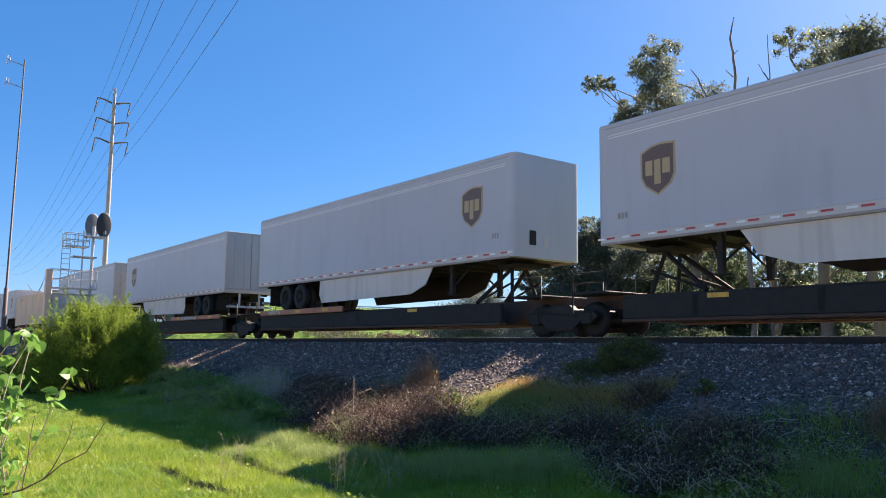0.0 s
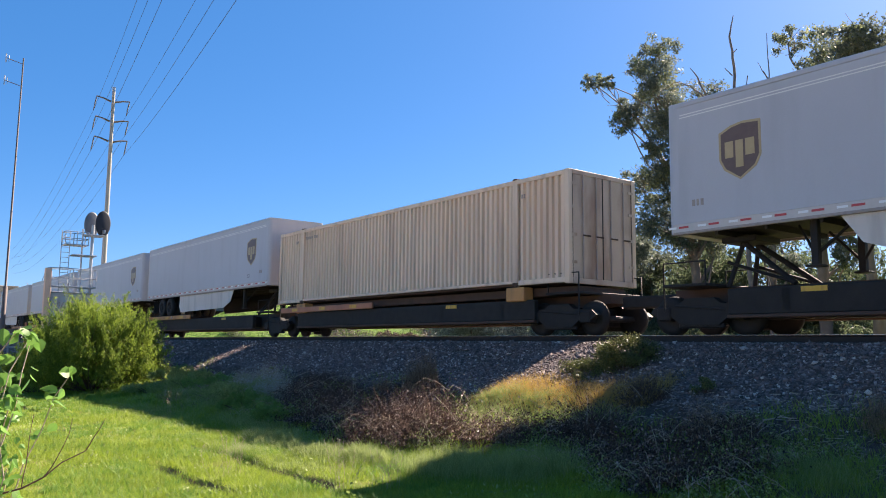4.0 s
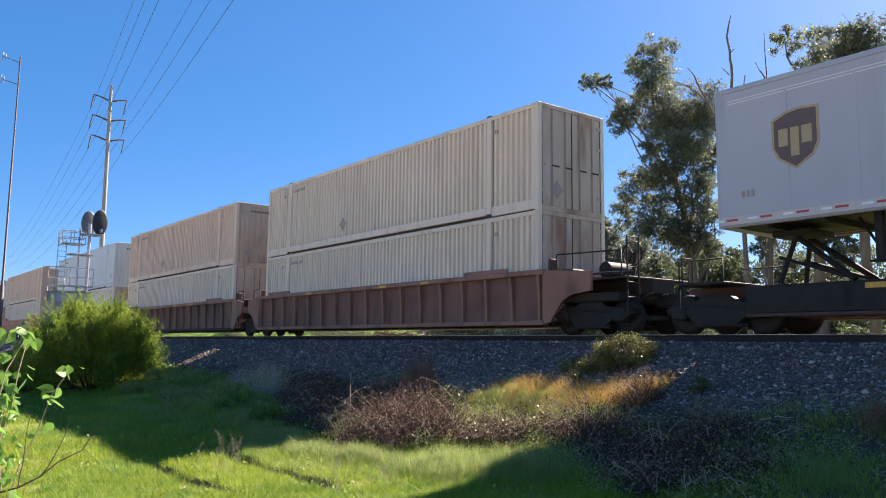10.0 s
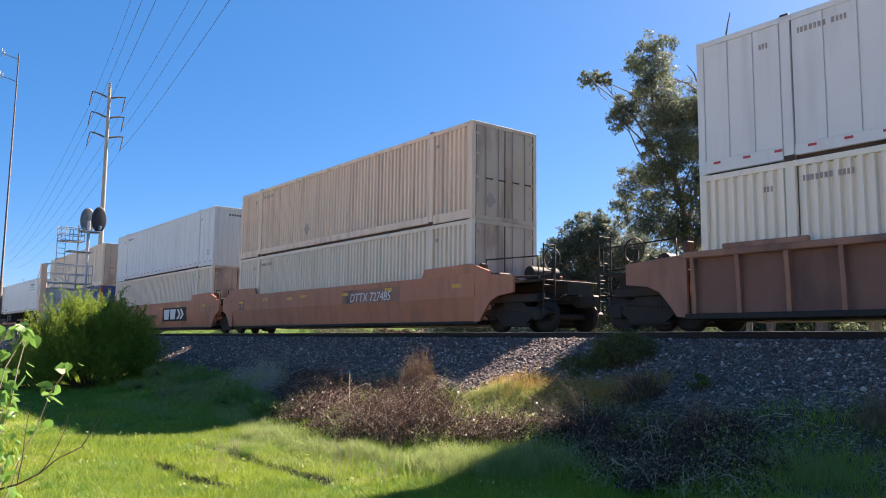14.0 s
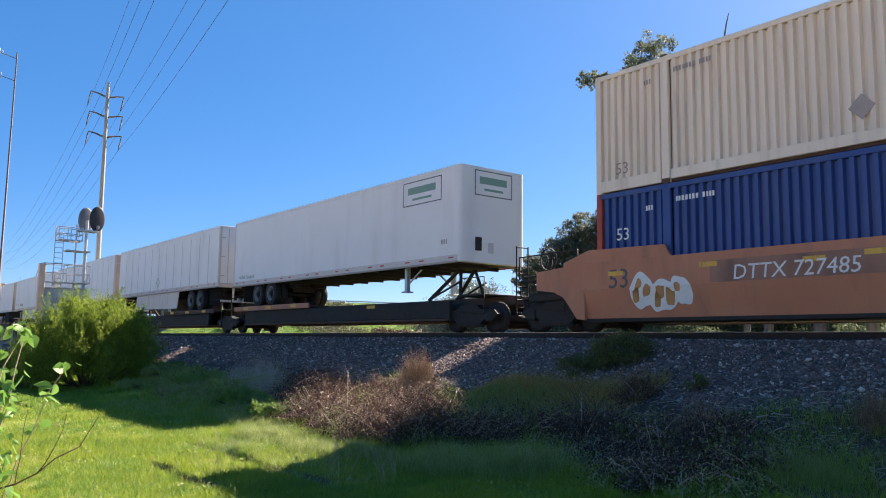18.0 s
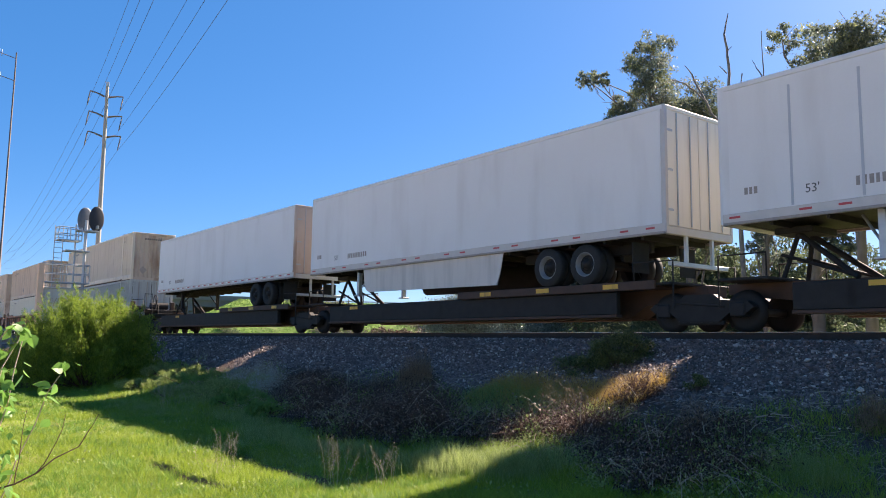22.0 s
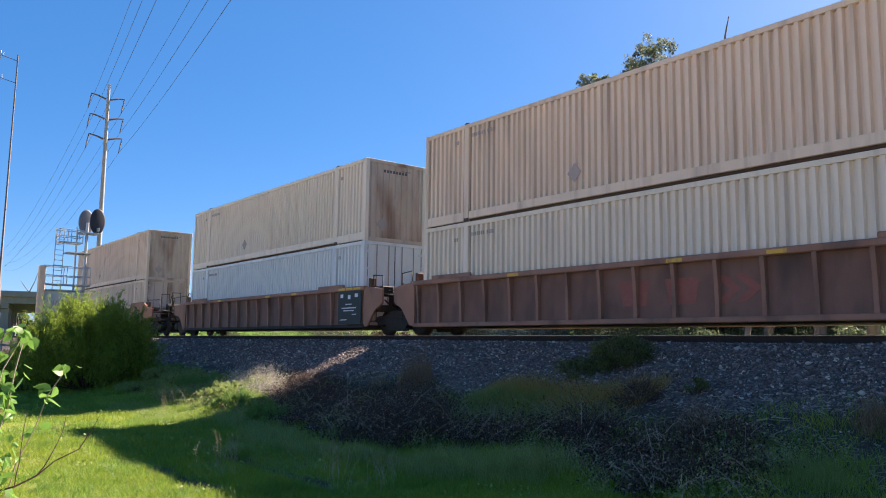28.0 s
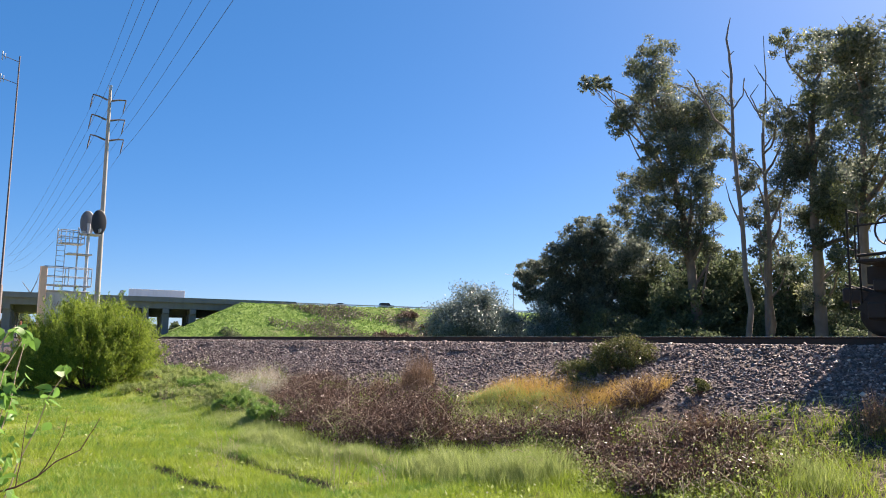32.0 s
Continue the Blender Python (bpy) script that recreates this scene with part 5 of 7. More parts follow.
    container(-209.1, lo, white_box, doors_front=True, label="bright white corrugated container low in a well car")
    container(-232.6, up, cream_old, upper=True, label=cl + " on the last car")
    container(-232.6, lo, cream_old, doors_front=True, label="cream corrugated container in the last well car")
    b = "oxide-brown well car with ribbed sides"
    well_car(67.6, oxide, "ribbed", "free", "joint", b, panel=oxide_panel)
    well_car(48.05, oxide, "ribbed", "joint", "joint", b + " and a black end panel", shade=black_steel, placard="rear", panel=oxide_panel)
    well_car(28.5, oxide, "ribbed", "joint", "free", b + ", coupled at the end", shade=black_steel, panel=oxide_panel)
    o = "terracotta well car with smooth sides"
    well_car(4.87, terracotta, "smooth", "free", "joint", o + " and yellow markers", "DTTX 727485", number_x=3.0)
    well_car(-14.5, terracotta, "smooth", "joint", "joint", o + " and a lettered emblem panel", "", "emblem", (black_steel, chalk))
    well_car(-34.2, terracotta, "smooth", "joint", "free", o + " and sprayed scrawls", "DTTX 727485", "scrawl")
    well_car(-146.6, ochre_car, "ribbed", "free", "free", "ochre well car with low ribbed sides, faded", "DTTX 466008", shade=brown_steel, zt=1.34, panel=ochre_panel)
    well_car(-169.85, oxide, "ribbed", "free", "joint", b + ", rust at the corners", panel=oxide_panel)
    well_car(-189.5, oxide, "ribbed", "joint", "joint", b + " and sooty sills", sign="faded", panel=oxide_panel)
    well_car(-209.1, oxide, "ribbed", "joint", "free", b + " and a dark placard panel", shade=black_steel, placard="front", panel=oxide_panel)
    well_car(-232.6, dull_orange, "smooth", "free", "free", "dull orange-brown well car with smooth sides, last of the train", "DTTX 645860", "emblem", (panel_tan, maroon))


# ---- plants ----
RIGHT = Vector((0.613, 0.790, 0))   # across the view
AWAY = Vector((-0.790, 0.613, 0))   # into the view


def leaves(name, centre, n_hint, size, rng, droop=0.3, slim=0.38, tri=False):
    """Arrays of leaf quads at the given centres."""
    n = len(centre)
    d = rng.standard_normal((n, 3))
    d[:, 2] -= droop * 2
    d /= np.linalg.norm(d, axis=1)[:, None]
    a = np.cross(d, rng.standard_normal((n, 3)))
    a /= np.linalg.norm(a, axis=1)[:, None] + 1e-9
    s = size * (0.6 + 0.8 * rng.random(n))[:, None]
    tip, base = centre + d * s * 0.5, centre - d * s * 0.5
    w = a * s * slim * 0.5
    mid = centre + d * s * 0.05
    if tri:
        v = np.stack([base + 1.25 * w, tip, base - 1.25 * w], 1).reshape(-1, 3)
        return v, np.arange(3 * n).reshape(n, 3)
    v = np.stack([base, mid + w, tip, mid - w], 1).reshape(-1, 3)
    f = np.arange(4 * n).reshape(n, 4)
    return v, f


def cloud(rng, n, centre, radius, flat=0.8):
    """Points in an uneven clump, thicker towards its skin."""
    d = rng.standard_normal((n, 3))
    d /= np.linalg.norm(d, axis=1)[:, None]
    r = radius * (0.35 + 0.75 * rng.random(n) ** 0.6) * (0.8 + 0.25 * np.sin(3 * d[:, 0] + 5 * d[:, 2]) + 0.2 * np.sin(7 * d[:, 1] + 2))
    p = d * r[:, None]
    p[:, 2] *= flat
    return p + np.asarray(centre)


def limb(m, a, b, r0, r1, rng, sag=0.12, n=6, k=6):
    a, b = Vector(a), Vector(b)
    pts = []
    span = (b - a).length
    off = Vector(rng.standard_normal(3)) * span * sag
    for i in range(n + 1):
        t = i / n
        pts.append(a.lerp(b, t) + off * math.sin(math.pi * t) + Vector(rng.standard_normal(3)) * min(span, 4) * 0.012 * (0 < i < n))
    m.tube(pts, [r0 + (r1 - r0) * i / n for i in range(n + 1)], k)
    return pts


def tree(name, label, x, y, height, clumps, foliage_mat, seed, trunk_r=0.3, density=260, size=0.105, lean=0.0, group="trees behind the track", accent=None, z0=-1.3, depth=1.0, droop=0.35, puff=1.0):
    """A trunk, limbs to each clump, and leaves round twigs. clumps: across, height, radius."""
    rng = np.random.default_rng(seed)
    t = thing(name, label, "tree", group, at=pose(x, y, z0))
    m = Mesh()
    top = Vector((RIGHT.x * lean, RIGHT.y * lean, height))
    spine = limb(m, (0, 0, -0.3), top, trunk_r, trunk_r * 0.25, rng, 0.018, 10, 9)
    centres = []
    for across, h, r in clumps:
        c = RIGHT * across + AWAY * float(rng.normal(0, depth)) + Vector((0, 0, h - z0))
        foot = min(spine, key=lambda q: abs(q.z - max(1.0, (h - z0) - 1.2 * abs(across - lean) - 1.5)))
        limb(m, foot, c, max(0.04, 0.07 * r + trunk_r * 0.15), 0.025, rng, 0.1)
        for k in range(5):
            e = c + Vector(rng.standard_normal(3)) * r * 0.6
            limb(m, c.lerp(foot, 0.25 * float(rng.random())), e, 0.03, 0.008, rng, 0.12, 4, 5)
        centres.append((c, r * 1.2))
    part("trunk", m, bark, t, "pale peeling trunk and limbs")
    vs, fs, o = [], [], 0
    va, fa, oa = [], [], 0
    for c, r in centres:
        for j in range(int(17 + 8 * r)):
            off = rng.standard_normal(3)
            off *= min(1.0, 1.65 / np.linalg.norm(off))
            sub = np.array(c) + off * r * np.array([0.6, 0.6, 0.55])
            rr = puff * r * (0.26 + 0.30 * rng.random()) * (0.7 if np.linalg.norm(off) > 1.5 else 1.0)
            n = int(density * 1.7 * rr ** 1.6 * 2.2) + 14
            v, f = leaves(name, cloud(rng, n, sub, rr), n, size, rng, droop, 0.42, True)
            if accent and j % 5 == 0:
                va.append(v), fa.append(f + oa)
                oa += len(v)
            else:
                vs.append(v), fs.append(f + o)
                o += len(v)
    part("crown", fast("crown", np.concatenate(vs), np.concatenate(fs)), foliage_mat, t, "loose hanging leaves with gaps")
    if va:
        part("crown_highlights", fast("crown", np.concatenate(va), np.concatenate(fa)), accent, t, "yellow-green leaves painted as sunlit")
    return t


def dead_tree(label, x, y, runs, z0=-1.3, seed=3):
    rng = np.random.default_rng(seed)
    t = thing("dead_tree", label, "tree", "trees behind the track", at=pose(x, y, z0))
    for i, run in enumerate(runs):
        m = Mesh()
        for (a0, h0, r0), (a1, h1, r1) in zip(run, run[1:]):
            limb(m, RIGHT * a0 + Vector((0, 0, h0 - z0)), RIGHT * a1 + Vector((0, 0, h1 - z0)), r0 * 0.62, r1 * 0.62, rng, 0.012, 4, 7)
        part("trunk" if i == 0 else "branch", m, dead_wood, t)


def shrub(name, label, x, y, wide, high, foliage_mat, seed, n=9000, size=0.1, group="", stems=26, z=None, flat=1.0, droop=-0.2, category="shrub", slim=0.38, blobs=26, stem_mat=None, deep=None, tuft=1.0, shoots=0):
    """A mound of many leafy shoots."""
    rng = np.random.default_rng(seed)
    z0 = float(lie(x, y)) if z is None else z
    t = thing(name, label, category, group, at=pose(x, y, z0))
    m = Mesh()
    deep = deep or wide
    pts = []
    for i in range(blobs):
        a, q = rng.random() * math.tau, math.sqrt(rng.random())
        px, py = math.cos(a) * q * wide * 0.5, math.sin(a) * q * deep * 0.5
        pz = high * (0.08 + 0.80 * rng.random() ** 0.6 * math.sqrt(max(0.05, 1 - q * q * 0.85)))
        pts.append(px * RIGHT + py * AWAY + Vector((0, 0, pz)))
    for i in range(stems):
        e = pts[i % len(pts)] * 1.12
        e.z = min(e.z, high * 1.02)
        limb(m, (e.x * 0.25, e.y * 0.25, -0.05), e, 0.02 + 0.006 * high, 0.004, rng, 0.08, 5, 5)
    part("stem", m, stem_mat or twig, t)
    c = np.concatenate([cloud(rng, n // blobs, q, tuft * 0.16 * (wide + high) * (0.6 + 0.6 * rng.random()) * 0.8) for q in pts])
    for i in range(shoots):
        q = np.array(pts[i % len(pts)])
        d = np.array([q[0] / wide, q[1] / wide, 0.75]) + rng.normal(0, 0.22, 3)
        reach = tuft * high * (0.22 + 0.2 * rng.random())
        t1 = rng.random(90)
        c = np.concatenate([c, q + d * (0.3 + t1)[:, None] * reach + rng.normal(0, 0.035, (90, 3))])
    c[:, 2] = np.abs(c[:, 2]) * flat
    v, f = leaves(name, c, len(c), size, rng, droop, slim, True)
    part("foliage", fast("foliage", v, f), foliage_mat, t)
    return t


def tangle(name, label, x, y, wide, high, seed, n=260, stem=None, leaf=None, leaf_n=1500, deep=None, group="dry weeds on the bank", thick=0.006, leaf_size=0.05, upright=0.4, pale=0):
    """Dry weeds: many thin crossing stalks, with withered leaves."""
    rng = np.random.default_rng(seed)
    z0 = float(np.maximum(lie(x, y), bed_height(y, x) if y > 9.6 else -9))
    t = thing(name, label, "weeds", group, at=pose(x, y, z0))
    deep = deep or wide
    V, F, tips, o = [], [], [], 0
    for i in range(n):
        bx, by = (rng.random(2) - 0.5) * (wide, deep)
        wob = 1 - 0.6 * (2 * bx / wide) ** 2
        h = high * (0.35 + 0.75 * rng.random()) * wob
        d = np.array([rng.normal(0, 1 - upright), rng.normal(0, 1 - upright), 1.0])
        d /= np.linalg.norm(d)
        p0 = np.array(RIGHT * bx + AWAY * by)
        p0[2] = float(np.maximum(lie(x + p0[0], y + p0[1]), bed_height(y + p0[1], x + p0[0]) if y + p0[1] > 9.6 else -9)) - z0 - 0.03
        p1 = p0 + d * h * 0.55 + rng.normal(0, 0.05, 3) * h
        p2 = p0 + d * h + rng.normal(0, 0.16, 3) * h
        p2[2] -= 0.12 * h
        s = np.array([rng.normal(), rng.normal(), 0.0])
        s /= np.linalg.norm(s) + 1e-6
        w = thick * (0.6 + 0.8 * rng.random())
        c = np.cross(d, s)
        ring = [s, -0.5 * s + 0.87 * c, -0.5 * s - 0.87 * c]
        for q, k in ((p0, 1.0), (p1, 0.75), (p2, 0.3)):
            V += [q + r * w * k for r in ring]
        for a in (0, 3):
            F += [(o + a + j, o + a + (j + 1) % 3, o + a + 3 + (j + 1) % 3, o + a + 3 + j) for j in range(3)]
        o += 9
        tips += [p1, p2]
    part("stalk", fast("stalk", np.array(V), np.array(F)), stem or twig, t)
    if pale:
        m = Mesh()
        for i in range(pale):
            p = Vector(tips[int(rng.integers(0, len(tips)))])
            d = Vector((rng.normal(), rng.normal(), 0.2)).normalized()
            l = high * (0.35 + 0.5 * rng.random())
            p.z = max(p.z, 0.3 * high)
            m.tube([p - d * l * 0.5 - Vector((0, 0, 0.25 * l)), p, p + d * l * 0.4 + Vector((0, 0, 0.05 * l)), p + d * l * 0.75 - Vector((0, 0, 0.18 * l))], [0.004, 0.0035, 0.003, 0.0015], 4, False)
        part("bent_stalk", m, twig_pale, t, "pale bent-over dry stalks")
    if leaf_n:
        tips = np.array(tips)
        c = tips[rng.integers(0, len(tips), leaf_n)] + rng.normal(0, 0.07, (leaf_n, 3))
        c[:, 2] *= 0.3 + 0.75 * rng.random(leaf_n)
        c[:, 2] = np.maximum(c[:, 2], 0.01)
        v, f = leaves(name, c, leaf_n, leaf_size, rng, 0.1, 0.6)
        part("withered_foliage", fast("withered_foliage", v, f), leaf or dead_leaf, t)
    return t


def seed_stalks(x, y, high, seed):
    """A few thin stalks, each with small seed heads."""
    rng = np.random.default_rng(seed)
    z0 = float(lie(x, y))
    t = thing("seed_stalks", "thin grey seed stalks standing in the grass", "weeds", "seed stalks", at=pose(x, y, z0))
    for i in range(9):
        foot = Vector((rng.normal(0, 0.10), rng.normal(0, 0.10), -0.03))
        top = foot + Vector((rng.normal(0, 0.10), rng.normal(0, 0.10), high * (0.6 + 0.45 * rng.random())))
        bend = Vector(rng.normal(0, 0.04, 3))
        pts = [foot.lerp(top, k / 12) + bend * math.sin(math.pi * k / 12) for k in range(13)]
        m = Mesh().tube(pts, 0.0016, 4)
        for k in range(16):
            p = foot.lerp(top, 0.45 + 0.55 * k / 15) + bend * math.sin(math.pi * (0.45 + 0.55 * k / 15))
            q = p + Vector((rng.normal(0, 0.022), rng.normal(0, 0.022), 0.02))
            m.tube([p, q], 0.0009, 3)
            m.tube([q - Vector((0, 0, 0.005)), q, q + Vector((0, 0, 0.006))], [0.002, 0.0058, 0.001], 5)
        part("stalk", m, twig_pale, t, "thin stalk with many small seed heads")


def blades(rng, x, y, high, width, lean=0.35, bent=True):
    """Arrays of grass blades, straight or bent over in the middle."""
    n = len(x)
    z = np.maximum(lie(x, y), np.where(y > 9.6, bed_height(y, x), -9)) - 0.01
    h = high * (0.5 + 0.9 * rng.random(n))
    a = rng.random(n) * math.tau
    b = a + rng.normal(0, 0.6, n) + 1.57
    l = lean * (0.3 + rng.random(n))
    p0 = np.stack([x, y, z], -1)
    d = np.stack([np.cos(b) * l, np.sin(b) * l, np.ones(n)], -1)
    w = np.stack([np.cos(a), np.sin(a), np.zeros(n)], -1) * (width * (0.6 + 0.7 * rng.random(n)))[:, None]
    mid = p0 + d * h[:, None] * 0.55
    tip = p0 + d * h[:, None] * np.array([1.5, 1.5, 0.95])
    if not bent:
        return np.stack([p0 - w, p0 + w, tip], 1).reshape(-1, 3), np.arange(3 * n).reshape(n, 3)
    v = np.stack([p0 - w, p0 + w, mid + w * 0.75, mid - w * 0.75, tip], 1).reshape(-1, 3)
    f = np.array([(0, 1, 2), (0, 2, 3), (3, 2, 4)])[None] + (5 * np.arange(n))[:, None, None]
    return v, f.reshape(-1, 3)


def lawn_noise(x, y):
    return np.sin(1.7 * x + 2.1 * np.sin(0.9 * y)) * np.sin(1.9 * y - 0.8 * x) + 0.6 * np.sin(3.7 * x - 2.9 * y)


def make_grass():
    rng = np.random.default_rng(11)
    n = 950000
    r = 8.5 + 44 * rng.random(n) ** 1.6
    a = np.radians(20 + 66 * rng.random(n))
    x, y = -r * np.sin(a), r * np.cos(a)
    thick = patchy(x, y, 0.45)
    ok = (y > 1.2) & (y < 11.2 + 0.5 * np.sin(x)) & (rng.random(n) < np.clip(0.45 + 1.2 * thick - 0.1 * np.maximum(0, y - 6.5) - 0.012 * r, 0.2, 1))
    ok &= (np.maximum(in_rut(x, y, 0), in_rut(x, y, 1)) < 0.2) | (rng.random(n) < 0.28)
    ok &= (y < 8.3 + 0.1 * np.maximum(0, -x - 12)) | (rng.random(n) < 0.3)
    x, y = x[ok], y[ok]
    h = 0.03 + 0.075 * patchy(x, y, 0.45) + 0.085 * np.clip(patchy(x, y + 50, 1.7) - 0.35, 0, 1) + 0.08 * np.clip((y - 5.9) / 2.5, 0, 1)
    v, f = blades(rng, x, y, h, 0.0024 + 0.00016 * np.hypot(x, y), 0.6, False)
    lone("grass", fast("grass", v, f), grass_mat, "short bright green spring grass on the verge", "grass", kind="stuff")
    k = 1500
    cx, cy = -8 - 22 * rng.random(k) ** 1.4, 2.2 + 5.6 * rng.random(k)
    ok = patchy(cx, cy + 80, 1.3) > 0.42
    cx, cy = cx[ok], cy[ok]
    big = 0.05 + 0.13 * rng.random(len(cx)) ** 2
    m = 90
    x = (cx[:, None] + big[:, None] * rng.standard_normal((len(cx), m))).ravel()
    y = (cy[:, None] + big[:, None] * rng.standard_normal((len(cx), m))).ravel()
    v, f = blades(rng, x, y, 0.05 + 0.5 * np.repeat(big, m), 0.0024 + 0.00014 * np.hypot(x, y), 0.8, False)
    lone("grass_tufts", fast("grass_tufts", v, f), grass_green, "denser deep green tufts in the short grass", "grass", kind="stuff")
    # taller tufts at the foot of the bank
    px, py, ph = [], [], []
    for cx, cy, rx, ry, high, k in ((-16.8, 7.5, 2.0, 0.5, 0.24, 5000), (-14.2, 6.9, 1.3, 0.45, 0.30, 5000), (-12.3, 6.7, 1.3, 0.4, 0.26, 5000), (-10.9, 6.9, 0.8, 0.35, 0.30, 3500),
                                    (-9.3, 7.3, 0.9, 0.55, 0.40, 7000), (-8.0, 7.6, 0.75, 0.6, 0.42, 6000), (-19.6, 8.3, 2.2, 0.7, 0.28, 6000), (-22.6, 8.8, 2.5, 0.9, 0.24, 6000), (-26.5, 9.2, 2.5, 0.9, 0.25, 5000),
                                    (-4.8, 9.1, 0.7, 0.5, 0.30, 2200), (-12.0, 10.7, 0.8, 0.4, 0.26, 3500), (-11.1, 10.9, 0.9, 0.35, 0.24, 3000), (-10.5, 10.4, 1.1, 0.5, 0.2, 4000), (-11.8, 10.2, 0.8, 0.4, 0.2, 2500), (-9.6, 10.6, 0.7, 0.4, 0.18, 2000), (-13.0, 6.0, 3.0, 0.5, 0.13, 7000), (-21.0, 6.9, 4.0, 0.7, 0.15, 8000), (-14.4, 8.4, 0.5, 0.3, 0.3, 900), (-7.2, 9.8, 0.5, 0.4, 0.22, 900), (-5.9, 10.1, 0.3, 0.2, 0.2, 500)):
        k = int(1.7 * k)
        px.append(cx + rx * 0.42 * rng.standard_normal(k)), py.append(cy + ry * 0.45 * rng.standard_normal(k)), ph.append(high * (0.55 + 0.45 * rng.random(k)))
    x, y, h = np.concatenate(px), np.concatenate(py), np.concatenate(ph)
    v, f = blades(rng, x, y, h * 0.75 * (0.5 + 0.9 * patchy(x, y, 0.22)), 0.0014 + 0.0001 * np.hypot(x, y), 0.45)
    lone("tall_grass", fast("tall_grass", v, f), grass_tall, "taller green grass tufts at the foot of the bank", "grass", kind="stuff")
    n = 10000
    x = -12.6 + 4.0 * rng.random(n)
    y = 11.05 + 0.33 * rng.standard_normal(n) + 0.12 * (x + 12)
    v, f = blades(rng, x, y, 0.2, 0.0022, 0.7)
    lone("dry_grass", fast("dry_grass", v, f), grass_dry, "golden dry grass on the stone bank", "grass", kind="stuff")
    # low broad weeds in the sward
    n = 9000
    x = -6 - 26 * rng.random(n) ** 1.2
    y = 2.2 + 6.0 * rng.random(n)
    ok = lawn_noise(x * 1.3, y * 1.3) > 0.55
    x, y = x[ok], y[ok]
    c = np.stack([x, y, lie(x, y) + 0.03 + 0.10 * rng.random(len(x))], -1)
    v, f = leaves("weeds", c, len(c), 0.05, rng, -0.15, 0.6)
    lone("broadleaf_weeds", fast("broadleaf_weeds", v, f), grass_tall, "low broad-leaved weeds among the grass", "weeds", kind="stuff")


def make_litter():
    """Broken stalks and bits of dry stem strewn over the soil below the stones."""
    rng = np.random.default_rng(61)
    n = 1500
    x, y = -3.5 - 17 * rng.random(n) ** 1.4, 9.0 + 2.7 * rng.random(n)
    a, l = rng.random(n) * math.tau, 0.04 + 0.16 * rng.random(n) ** 3
    z = np.maximum(lie(x, y), bed_height(y, x)) + 0.015
    c = np.stack([x, y, z], -1)
    d = np.stack([np.cos(a) * l, np.sin(a) * l, rng.normal(0.15, 0.25, n) * l], -1)
    w = np.stack([-np.sin(a), np.cos(a), np.zeros(n)], -1) * 0.005
    up = np.array([0, 0, 0.008])
    v = np.stack([c - d + w, c - d - w, c - d + up, c + d + w * 0.6, c + d - w * 0.6, c + d + up], 1).reshape(-1, 3)
    f = np.array([(0, 1, 4, 3), (1, 2, 5, 4), (2, 0, 3, 5)])[None] + 6 * np.arange(n)[:, None, None]
    lone("stalk_litter", fast("stalk_litter", v, f.reshape(-1, 4)), twig_pale, "pale broken stalks strewn over the soil", "litter", kind="stuff")


def make_vine():
    """A climbing plant close to the camera, with bare twigs."""
    rng = np.random.default_rng(21)
    t = thing("vine", "leafy green vine with bare twigs close to the camera", "vine", at=pose(-2.57, 0.40, -2.2))
    spots = []
    for k in range(11):
        a = RIGHT * float(rng.normal(-0.06, 0.05)) + Vector((0, 0, 0.9 + 0.3 * rng.random()))
        b = RIGHT * float(rng.normal(0.0, 0.055)) + AWAY * float(rng.normal(0, 0.1)) + Vector((0, 0, 1.55 + 0.42 * rng.random()))
        m = Mesh()
        pts = limb(m, a, b, 0.0035, 0.0015, rng, 0.09, 9, 6)
        part("stem", m, twig_pale, t)
        spots += pts[3:]
    m = Mesh()
    limb(m, (0, 0, 0), (0, 0, 1.25), 0.006, 0.004, rng, 0.05, 8, 6)
    part("stem", m, twig, t)
    base = Vector((0.05, -0.03, 1.47))
    main = []
    for start, end, r0 in ((base - RIGHT * 0.1, base + RIGHT * 0.26 + Vector((0, 0, 0.15)), 0.0035), (base - RIGHT * 0.1 + Vector((0, 0, -0.02)), base + RIGHT * 0.06 + Vector((0, 0, -0.16)), 0.004)):
        m = Mesh()
        main.append(limb(m, start, end, r0, 0.0015, rng, 0.05, 6, 6))
        part("bare_twig", m, twig, t, "leafless dark twig")
    for i, d in ((3, RIGHT * 0.02 + Vector((0, 0, 0.2))), (4, RIGHT * 0.07 + Vector((0, 0, 0.16))), (6, RIGHT * 0.05 + Vector((0, 0, 0.09)))):
        m = Mesh()
        limb(m, main[0][i], main[0][i] + d, 0.0018, 0.0008, rng, 0.06, 5, 5)
        part("bare_twig", m, twig, t, "leafless dark twig")
    out = [(0, 0), (0.45, 0.2), (0.66, 0.62), (0.42, 1.1), (0, 1.6)]
    me = Mesh()
    mid = [(0, y, -0.05 * y) for _, y in out]
    for s in (-1, 1):
        vv = mid + [(s * x, y, 0.2 * x) for x, y in out]
        me.add(vv, [(k, k + 1, k + 6, k + 5) if s > 0 else (k + 5, k + 6, k + 1, k) for k in range(4)], True)
    leaf = me.data("leaf")
    for i in range(420):
        q = spots[int(rng.integers(0, len(spots)))]
        size = 0.012 + 0.022 * rng.random() ** 1.3
        turn = Euler((rng.normal(-0.9, 0.7), rng.normal(0, 0.7), rng.random() * 6.28)).to_matrix().to_4x4()
        part("leaf", leaf, leaf_vine, t, at=Matrix.Translation(q + Vector(rng.normal(0, 0.02, 3))) @ turn @ Matrix.Scale(size, 4))


